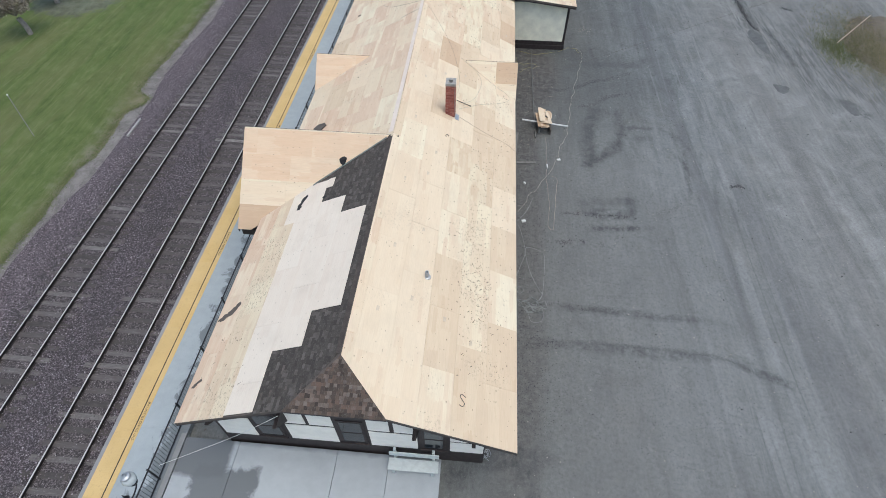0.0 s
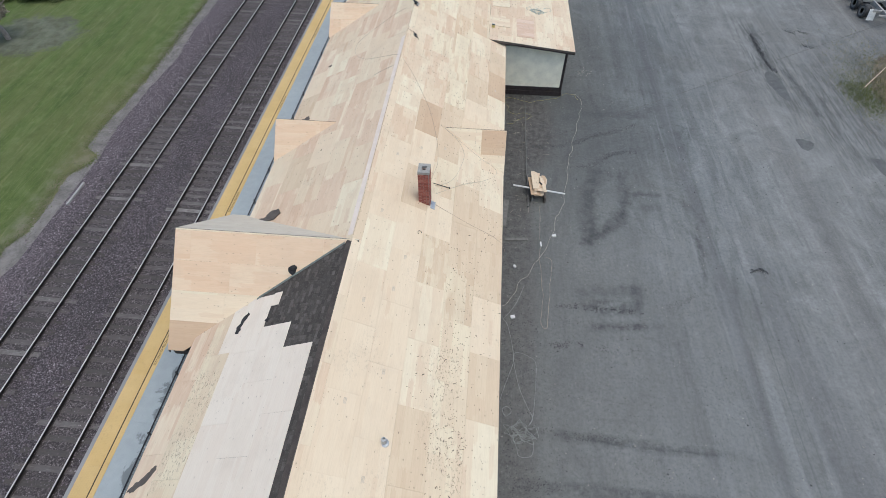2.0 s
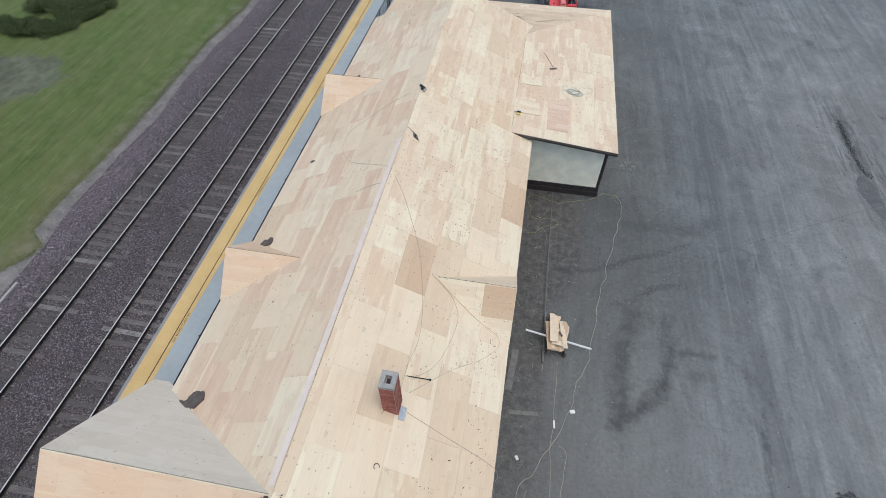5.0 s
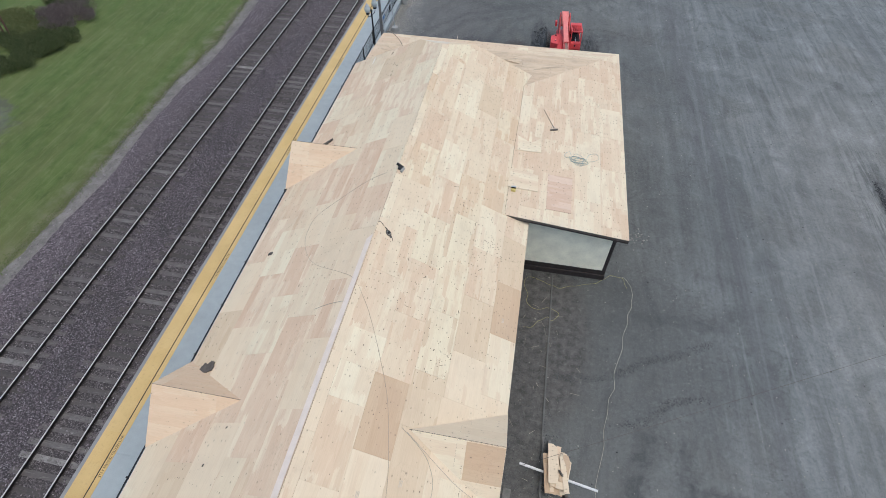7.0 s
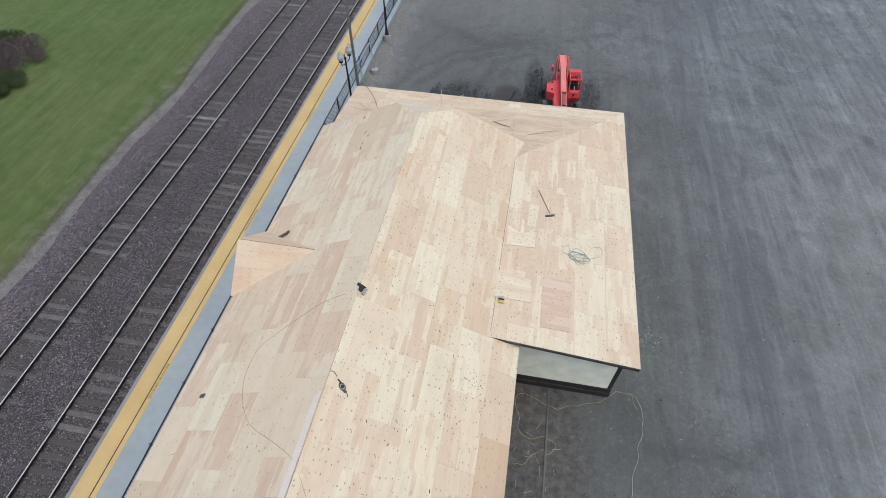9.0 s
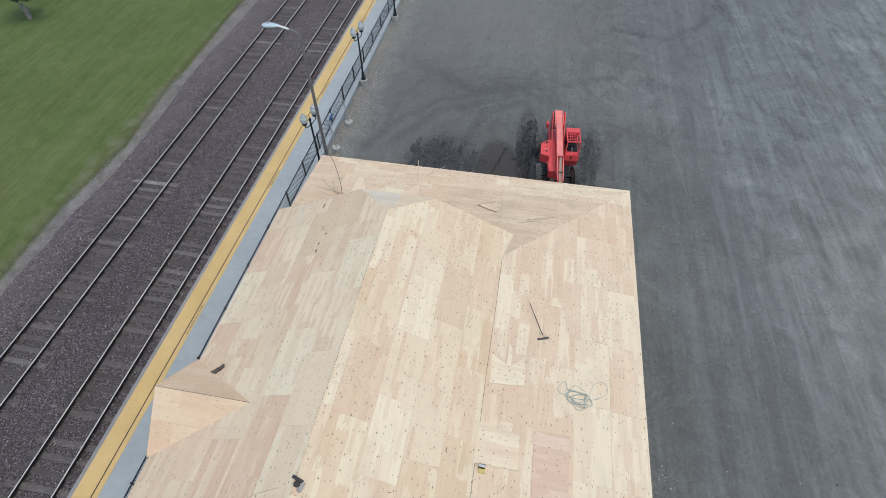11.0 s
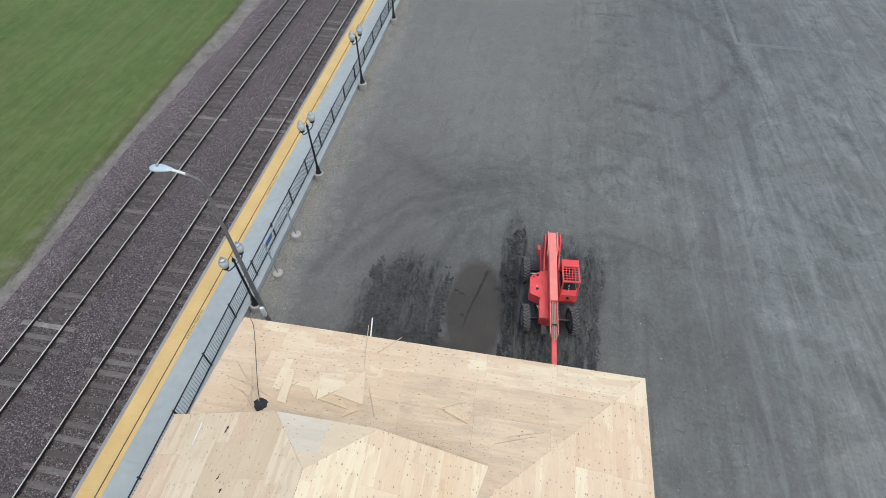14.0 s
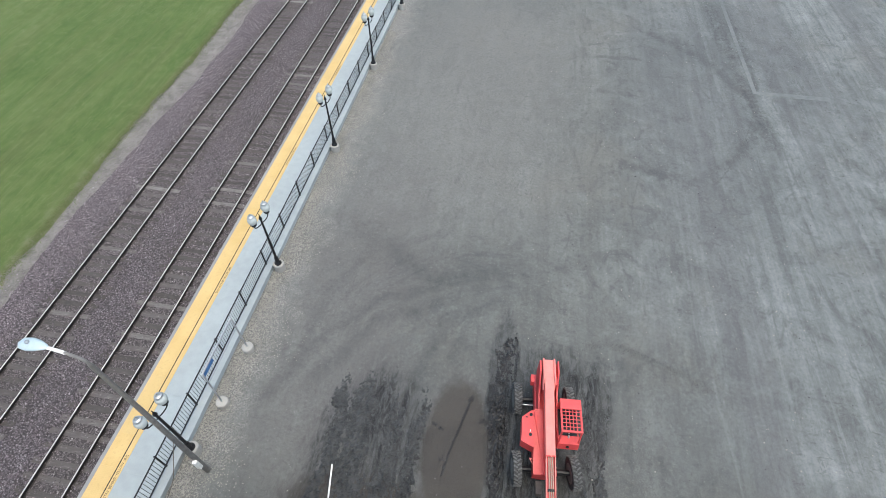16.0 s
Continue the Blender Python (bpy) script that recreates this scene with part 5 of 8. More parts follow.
# overhanging eaves and dark verge boards
for nm, x0, x1 in (("east_fascia", ER - 0.04, ER), ("west_fascia", EL, EL + 0.04)):
    part(nm, box(x0, x1, Y0, Y1, roof_z(ER) - 0.20, roof_z(ER) - 0.025), BROWN, depot)
for nm, y in (("near_verge", Y0 + 0.01), ("far_verge", Y1 - 0.05)):
    for sgn in (-1, 1):
        x_in, x_out = RX + sgn * JH, RX + sgn * 5.5
        part(nm, prism([(x_in, y, roof_z(x_in) - 0.02), (x_out, y, roof_z(x_out) - 0.02), (x_out, y, roof_z(x_out) - 0.2), (x_in, y, roof_z(x_in) - 0.2)], (0, 0.04, 0)), BROWN, depot)
    part(nm, box(RX - JH, RX + JH, y, y + 0.04, roof_z(RX + JH) - 0.22, roof_z(RX + JH) - 0.05), BROWN, depot)


# ---- cross gables ----
def cross_gable(name, yr, zr, x_in, x_out, k, z_low, seed, mat, over=0.0, fill=True, wide=1.195, far_mat=None, pick=None):
    """A gable across the main slope: two cut slopes meeting at a level ridge, and the wall beneath."""
    g = part(name, box(min(x_in, x_out), max(x_in, x_out), yr - 0.03, yr + 0.03, zr - 0.12, zr - 0.03), WOOD, depot)
    half = (zr - z_low) / k
    sl = math.hypot(half, zr - z_low)
    toward = -1 if x_out < x_in else 1
    for side in (-1, 1):
        lx = abs(x_out - x_in)
        # eave corner lies at the outer verge; the inner side stops at the valley
        x_val = RX + toward * (RZ - z_low) / K
        reach = abs(x_out - x_val)
        pl = Plane((x_out, yr + side * half, z_low), (-toward, 0, 0), (0, -side * half, zr - z_low))
        outl = [(0, 0), (max(reach, 0.02) + 0.25, 0), (lx + 0.25, sl + 0.016), (0, sl + 0.016)]
        if pl.n.z < 0:
            # mirror so that the sheets lie on top
            w = max(p[0] for p in outl)
            pl = Plane(pl.o + pl.u * w, -pl.u, pl.v)
            outl = [(w - a, b) for a, b in reversed(outl)]
        lay(pl, outl, depot, "gable_slope", seed + side, wide, material=far_mat if side > 0 and far_mat else mat, pick=pick if side < 0 else None)
        # verge board
        a, b = Vector((x_out, yr + side * half, z_low)), Vector((x_out, yr, zr))
        dn = Vector((0, 0, -0.16))
        part("gable_verge", prism([a - Vector((0, 0, 0.01)), b - Vector((0, 0, 0.01)), b + dn, a + dn], (-toward * 0.04, 0, 0)), BROWN, g)
    # solid dark strip laid on the ridge, standing for the open joint's shadow
    part("ridge_joint", box(min(x_in, x_out), max(x_in, x_out), yr - 0.004, yr + 0.004, zr + 0.004, zr + 0.030), FELT, g, "dark open joint at the ridge")
    if fill:
        xw = x_out - toward * (0.35 + over)
        part("gable_wall", prism([(xw, yr - half + 0.15, z_low - 0.1), (xw, yr + half - 0.15, z_low - 0.1), (xw, yr, zr - 0.2)], (-toward * 0.1, 0, 0)), BROWN, g)
    return g


cross_gable("bay_gable", 17.8, 6.06, RX, -10.15, 0.84, 3.2, 50, PLY_CLEAN, far_mat=PLY_GREY, wide=1.1, pick=lambda mid, row, rnd: (PLY_TAN, PLY_PEACH, PLY_CLEAN, PLY_CLEAN, PLY_CREAM)[min(row, 4)])
# pale lath across the bay gable, and the valley flashing beside it
part("lath_strip", prism([(-10.1, 16.0, 4.575), (-6.9, 16.0, 4.575), (-6.9, 16.06, 4.625), (-10.1, 16.06, 4.625)], (0, -0.012, 0.016)), PLY_CREAM, depot, "pale lath nailed across the gable")
val = lambda d, off: (RX - d, 17.8 - (K * d - 0.04) / 0.84 + off, RZ - K * d + 0.045)
part("valley_flashing", prism([val(0.25, 0.02), val(3.3, 0.02), val(3.3, -0.10), val(0.25, -0.10)], (0, 0, 0.006)), plain("grey_green_flashing", (0.17, 0.20, 0.185), 0.6, 0.2, 0.3), depot, "grey-green metal flashing in the valley")
cross_gable("small_gable", 26.05, 4.88, -6.25, -9.2, 0.92, 3.50, 60, PLY_CLEAN)
cross_gable("small_gable", 38.1, 4.93, -6.15, -9.25, 0.85, 3.50, 70, PLY_CLEAN)
cross_gable("small_gable", 26.12, 4.85, -1.0, 1.87, 0.87, 3.50, 80, PLY_CREAM, far_mat=PLY_PEACH)
gz = lambda x, y: (x, y, 4.85 - 0.87 * (26.12 - y) + 0.030)
part("plywood_sheet", prism([gz(0.72, 25.22), gz(1.86, 25.22), gz(1.86, 26.08), gz(0.72, 26.08)], (0, 0, 0.006)), PLY_TAN, depot, "pink-brown plywood sheet")

# ---- lean-to and far canopy ----
LX, LZ, LEDGE, LY0, LY1 = 0.78, 4.02, 6.08, 36.1, 51.15
KL = (LZ - 3.42) / (LEDGE - LX)
lean = Plane((LEDGE, LY0, 3.42), (0, 1, 0), (-1, 0, KL))
LS = math.hypot(LEDGE - LX, LZ - 3.42)
run_l = LY1 - LY0
hip_y = LY1 - (LEDGE - LX)
lay(lean, [(0, 0), (run_l, 0), (hip_y - LY0, LS), (0, LS)], depot, "lean_to_roof", 90, 1.195, pick=lambda mid, row, rnd: PLY_PINK if rnd.random() < 0.07 else PLY_CREAM if rnd.random() < 0.35 else PLY_FADED)
CWEST = -8.52
canopy = Plane((LEDGE, LY1, 3.42), (-1, 0, 0), (0, -1, KL))
lay(canopy, [(0, 0), (LEDGE - CWEST, 0), (LEDGE - CWEST, LY1 - 47.25), (LEDGE + 7.85, LS), (LS * math.cos(math.atan(KL)), LS)], depot, "canopy_roof", 95, 1.195, pick=lambda mid, row, rnd: (PLY_FADED if rnd.random() < 0.6 else PLY_PINK) if row == 0 else PLY_GRIMY if row > 1 or rnd.random() < 0.4 else PLY_FADED)
part("lean_to_fascia", box(LEDGE - 0.05, LEDGE - 0.005, LY0, LY1 - 0.05, 3.22, 3.395), BROWN, depot)
part("canopy_fascia", box(CWEST, LEDGE - 0.05, LY1 - 0.045, LY1 - 0.005, 3.22, 3.395), BROWN, depot)
part("canopy_side", prism([(CWEST, LY1 - 0.05, 3.24), (CWEST, LY1 - 0.05, 3.40), (CWEST, 47.25, 3.84), (CWEST, 47.25, 3.68)], (0.04, 0, 0)), BROWN, depot)
part("lean_to_verge", prism([(LEDGE - 0.05, LY0 + 0.01, 3.40), (LX, LY0 + 0.01, 4.0), (LX, LY0 + 0.01, 3.84), (LEDGE - 0.05, LY0 + 0.01, 3.22)], (0, 0.05, 0)), BROWN, depot)

# ---- walls ----
WX0, WX1, WY0, WY1 = -8.62, 0.95, 6.45, 46.6
walls = part("walls", box(WX0, WX0 + 0.2, WY0, WY1, 0, 3.62), BROWN, depot)
part("east_wall", box(WX1 - 0.2, WX1, WY0, WY1, 0, 3.75), BROWN, depot)
part("gable_wall", prism([(WX0 + 0.2, WY0, 0), (WX1 - 0.2, WY0, 0), (WX1 - 0.2, WY0, 3.8), (RX + JH, WY0, roof_z(RX + JH) - 0.1), (RX - JH, WY0, roof_z(RX - JH) - 0.1), (WX0 + 0.2, WY0, 3.7)], (0, 0.2, 0)), BROWN, depot, "dark brown half-timbered gable wall")
part("gable_wall", prism([(WX0 + 0.2, WY1, 0), (WX1 - 0.2, WY1, 0), (WX1 - 0.2, WY1, 3.8), (RX + JH, WY1, roof_z(RX + JH) - 0.1), (RX - JH, WY1, roof_z(RX - JH) - 0.1), (WX0 + 0.2, WY1, 3.7)], (0, -0.2, 0)), BROWN, depot)
# white panels between the timbers: (x0, x1, z0, z1)
for x0, x1, z0, z1 in ((-8.5, -7.28, 0.98, 2.5), (-5.98, -5.25, 2.45, 3.6), (-5.12, -4.28, 2.45, 3.6), (-6.02, -4.28, 1.0, 2.32), (-3.1, -2.35, 2.4, 3.6), (-2.2, -1.42, 2.4, 3.4), (-3.1, -1.42, 1.0, 2.28), (-0.28, 0.9, 1.05, 1.9), (-0.28, 0.9, 2.0, 2.9)):
    part("stucco_panel", box(x0, x1, WY0 - 0.02, WY0, z0, z1, 0.006), WHITE_WALL, depot, "white stucco panel")
for x0, x1 in ((-7.15, -6.2), (-4.14, -3.22), (-1.25, -0.42)):
    w = part("window", box(x0, x1, WY0 - 0.035, WY0 - 0.003, 1.15, 3.05, 0.01), BROWN, depot, "dark double-hung window")
    for z0, z1 in ((1.25, 2.05), (2.15, 2.95)):
        part("pane", box(x0 + 0.09, x1 - 0.09, WY0 - 0.045, WY0 - 0.038, z0, z1), GLASS, w)
    part("window_sill", box(x0 - 0.06, x1 + 0.06, WY0 - 0.1, WY0 - 0.036, 1.06, 1.14, 0.01), BROWN, w)
for x in (-8.2, -5.9, -1.4, 0.5):
    part("bracket", prism([(x - 0.06, WY0, 2.6), (x - 0.06, Y0 + 0.1, 3.35 + 0.2 * (abs(x + 3.6) < 3)), (x - 0.06, WY0, 3.4 + 0.2 * (abs(x + 3.6) < 3))], (0.12, 0, 0)), BROWN, depot)
# bay under the large gable
part("bay_wall", box(-9.75, -8.6, 15.2, 20.4, 0, 3.3), BROWN, depot, "dark brown projecting bay")
part("bay_soffit", box(-10.08, -8.9, 14.5, 15.2, 2.75, 3.05), BROWN, depot)
# lean-to walls with lap boards
LWX, LWY = 5.74, 36.66
part("lean_to_wall", box(WX1, LWX, LWY, LWY + 0.15, 0, 3.36), BROWN, depot)
part("lean_to_wall", box(LWX - 0.15, LWX, LWY + 0.15, 50.6, 0, 3.36), BROWN, depot)
part("canopy_wall", box(WX0 + 0.4, LWX, 50.6, 50.75, 0, 3.3), BROWN, depot)
# boards stop short of the pitch; dark wall in the gaps draws lap shadows
z = 0.62
while z < 3.3:
    part("lap_board", prism([(WX1 + 0.12, LWY - 0.045, z), (LWX - 0.14, LWY - 0.045, z), (LWX - 0.14, LWY - 0.012, z + 0.108), (WX1 + 0.12, LWY - 0.012, z + 0.108)], (0, 0.02, 0)), CREAM, depot)
    z += 0.12
part("corner_board", box(LWX - 0.14, LWX + 0.02, LWY - 0.04, LWY, 0, 3.34), BROWN, depot)
part("plinth", box(WX1, LWX + 0.05, LWY - 0.12, LWY - 0.002, 0, 0.32, 0.02), BROWN, depot)
part("water_table", box(WX1, LWX + 0.03, LWY - 0.06, LWY - 0.002, 0.33, 0.6, 0.01), BROWN, depot)


# ---- chimney and vent ----
def chimney():
    cx0, cx1, cy0, cy1, zt = -1.64, -1.2, 20.78, 21.28, 6.64
    core = part("chimney", box(cx0 + 0.012, cx1 - 0.012, cy0 + 0.012, cy1 - 0.012, 4.3, zt), MORTAR, depot, "red brick chimney with a worn mortar cap")
    rnd = random.Random(9)
    h, row = 0.0763, 0
    z = 4.75
    faces = ((0, cx1 - cx0), (1, cy1 - cy0), (0, cx1 - cx0), (1, cy1 - cy0))
    b_me = mesh_of(box(0, 0.196, 0, 0.02, 0, 0.066, 0.003), "brick", BRICK)
    h_me = mesh_of(box(0, 0.094, 0, 0.02, 0, 0.066, 0.003), "brick", BRICK)
    while z < zt - 0.05:
        for side in range(4):
            ox, oy, ang, ln = ((cx0, cy0 - 0.006, 0, 0.43), (cx1 + 0.006, cy0, 90, 0.49), (cx1, cy1 + 0.006, 180, 0.43), (cx0 - 0.006, cy1, 270, 0.49))[side]
            s = 0.0
            half = (row + side) % 2
            while s < ln - 0.05:
                use = h_me if (half and s == 0) or s + 0.196 > ln + 0.01 else b_me
                hang(new("brick", use), core, pose(ox, oy, z, 0, 0, ang) @ pose(s, rnd.uniform(-0.003, 0.002), 0))
                s += 0.104 if use is h_me else 0.206
        z += h
        row += 1
    bm = box(cx0 - 0.012, cx1 + 0.012, cy0 - 0.012, cy0 + 0.13, zt, zt + 0.12, 0.01)
    box(cx0 - 0.012, cx1 + 0.012, cy1 - 0.13, cy1 + 0.012, zt, zt + 0.12, 0.01, bm)
    box(cx0 - 0.012, cx0 + 0.13, cy0 + 0.13, cy1 - 0.13, zt, zt + 0.12, 0.01, bm)
    box(cx1 - 0.13, cx1 + 0.012, cy0 + 0.13, cy1 - 0.13, zt, zt + 0.12, 0.01, bm)
    part("chimney_cap", bm, STONE_CAP, core, "grey mortar cap with an open flue")
    part("flue", box(cx0 + 0.17, cx1 - 0.17, cy0 + 0.17, cy1 - 0.17, zt + 0.004, zt + 0.01), FELT, core)
    part("flashing", prism([(cx1 + 0.02, cy0 - 0.12, roof_z(cx1) + 0.022), (cx1 + 0.2, cy0 - 0.12, roof_z(cx1 + 0.2) + 0.024), (cx1 + 0.2, cy0 + 0.3, roof_z(cx1 + 0.2) + 0.024), (cx1 + 0.02, cy0 + 0.3, roof_z(cx1) + 0.022)], (0, 0, 0.02)), GREY_STEEL, core, "bent grey metal flashing")


chimney()
vz = roof_z(-1.5)
part("vent_pipe", lathe([(0.13, -0.05), (0.13, 0.03), (0.075, 0.06), (0.07, 0.30), (0.055, 0.30), (0.05, 0.2)], 14, m=pose(-1.5, 11.1, vz)), GREY_STEEL, depot, "short grey lead vent pipe")


# ---- street furniture ----
def twin_lamp():
    t = thing("twin_globe_lamp", (0, 0, 0), "black cast lamp post with two white globes on a round footing", "street lamp", "lamps along the fence")
    part("footing", lathe([(0.27, 0), (0.27, 0.42), (0.24, 0.45)], 20), FOOTING, t, "round concrete footing")
    part("base", lathe([(0.17, 0.45), (0.17, 0.5), (0.11, 0.62), (0.09, 0.9), (0.07, 0.95)], 14), BLACK, t)
    part("pole", rod((0, 0, 0.9), (0, 0, 3.55), 0.062, 0.045, 12), BLACK, t)
    part("finial", lathe([(0.05, 3.5), (0.085, 3.56), (0.05, 3.66), (0.02, 3.72), (0.01, 3.86)], 10), BLACK, t)
    for s in (-1, 1):
        arm = part("arm", tube([(0, 0, 3.3), (0, s * 0.2, 3.28), (0, s * 0.42, 3.36), (0, s * 0.44, 3.52)], 0.026, 6), BLACK, t)
        part("holder", lathe([(0.05, 3.5), (0.12, 3.56), (0.13, 3.63), (0.10, 3.66)], 14, m=pose(0, s * 0.44, 0)), BLACK, arm)
        gl = part("globe", lathe([(0.09, 3.64), (0.17, 3.74), (0.20, 3.87), (0.185, 3.98), (0.135, 4.05), (0.09, 4.09)], 20, m=pose(0, s * 0.44, 0)), GLOBE, t, "frosted white acorn globe", smooth=True)
        part("globe_cap", lathe([(0.15, 4.075), (0.13, 4.13), (0.07, 4.16), (0.03, 4.22), (0.012, 4.30)], 14, m=pose(0, s * 0.44, 0)), GREY_STEEL, gl, "small metal cap")
    return t


LAMP_YS = (53.55, 62.45, 71.5, 80.6, 89.7, 98.8)
lamp = twin_lamp()
lamp.matrix_basis = pose(-9.98, LAMP_YS[0], 0, 0, 0, -16)
for y in LAMP_YS[1:]:
    copy_thing(lamp, pose(-9.99, y, 0, 0, 0, -16))
copy_thing(lamp, pose(-9.45, 3.35, PZ - 0.03, 0, 0, 0))


def street_lamp():
    bx, by = -9.2, 53.0
    t = thing("street_lamp", (bx, by, 0), "tall grey steel street lamp with a cobra-head lantern", "street lamp")
    pole = part("pole", rod((bx, by, 0), (bx, by, 8.35), 0.105, 0.06, 14), POLE_STEEL, t)
    part("meter_box", box(bx - 0.02, bx + 0.14, by - 0.2, by - 0.06, 0.75, 1.35, 0.02), WHITE_PAINT, pole, "small white box strapped to the pole")
    part("arm", tube([(bx, by, 8.3), (bx - 0.06, by, 8.55), (bx - 0.4, by + 0.02, 8.72), (bx - 0.5, by + 0.025, 8.74)], 0.042, 8), POLE_STEEL, t)
    part("arm_end", tube([(bx - 0.45, by + 0.022, 8.73), (bx - 0.7, by + 0.04, 8.785), (bx - 0.95, by + 0.05, 8.82)], 0.047, 8), WHITE_PAINT, t)
    m = pose(bx - 0.9, by + 0.05, 8.84, 0, 3, 178)
    head = lathe([(0.03, -0.02), (0.08, 0.05), (0.16, 0.3), (0.185, 0.5), (0.15, 0.72), (0.04, 0.82)], 16)
    bmesh.ops.transform(head, matrix=m @ pose(0, 0, 0, 0, 90, 0) @ Matrix.Diagonal((0.5, 1, 1, 1)), verts=head.verts)
    lan = part("lantern", head, LAMP_GREY, t, "pale blue-grey lantern housing", smooth=True)
    part("photocell", lathe([(0.05, 0), (0.05, 0.06), (0.03, 0.08)], 10, m=m @ pose(0.5, 0, 0.08)), GREY_STEEL, lan)
    return t


street_lamp()


def station_sign():
    t = thing("station_sign", (-10.0, 57.0, 0), "station sign on two grey posts in round footings", "sign")
    for y in (58.0, 55.5):
        part("footing", lathe([(0.25, 0), (0.25, 0.26), (0.2, 0.3)], 18, m=pose(-9.72, y, 0)), FOOTING, t, "round concrete footing")
        part("post", rod((-9.72, y, 0.28), (-9.98, y + 0.25, 2.02), 0.035, seg=8), GREY_STEEL, t)
    part("top_rail", box(-10.04, -9.98, 55.72, 58.3, 1.98, 2.04, 0.008), GREY_STEEL, t, "grey steel top rail")
    part("lower_rail", box(-10.03, -9.99, 55.72, 58.3, 1.3, 1.34, 0.006), GREY_STEEL, t)
    part("sign_face", box(-10.03, -10.0, 55.8, 56.5, 1.74, 1.95, 0.004), BLUE_SIGN, t, "blue sign face")


station_sign()


# ---- telehandler ----
TM = pose(3.0, 56.4, 0, 0, 0, 4.5)      # the machine faces -y in its own axes


def tpart(name, bm, material, parent, label=""):
    """A part given in the machine's own axes."""
    bmesh.ops.transform(bm, matrix=TM, verts=bm.verts)
    return part(name, bm, material, parent, label)


def wheel(t, x, y, r, w, turn=0.0):
    m = pose(x, y, r, 0, 0, turn)
    prof = [(r * 0.55, -w * 0.44), (r * 0.8, -w * 0.5), (r * 0.93, -w * 0.46), (r * 0.955, -w * 0.2), (r * 0.955, w * 0.2), (r * 0.93, w * 0.46), (r * 0.8, w * 0.5), (r * 0.55, w * 0.44)]
    turn_x = pose(0, 0, 0, 0, 90, 0)
    wh = tpart("wheel", lathe([(r * 0.54, -w * 0.30), (r * 0.54, w * 0.30)], 24, m=m @ turn_x), RIM, t, "pale steel wheel")
    tpart("tyre", lathe(prof, 32, m=m @ turn_x), RUBBER, wh, "dusty deep-treaded tyre")
    lug = bmesh.new()
    for k in range(24):
        for s in (-1, 1):
            b0 = len(lug.verts)
            box(s * w * 0.02, s * w * 0.49, -0.026, 0.026, r * 0.93, r * 1.0, 0.006, lug)
            bmesh.ops.transform(lug, matrix=m @ pose(0, 0, 0, (k + 0.5 * (s > 0)) * 15, 0, 0) @ pose(0, 0, 0, 0, 0, s * 30), verts=lug.verts[b0:])
    tpart("tread", lug, TREAD, wh, "grey dusty lugs")
    tpart("hub", lathe([(0.16, -w * 0.34), (0.16, w * 0.34), (0.1, w * 0.38)], 14, m=m @ turn_x), RIM, wh)
    tpart("rim_flange", lathe([(r * 0.6, -w * 0.47), (r * 0.6, -w * 0.43), (r * 0.5, -w * 0.42)], 24, m=m @ turn_x), RIM, wh)


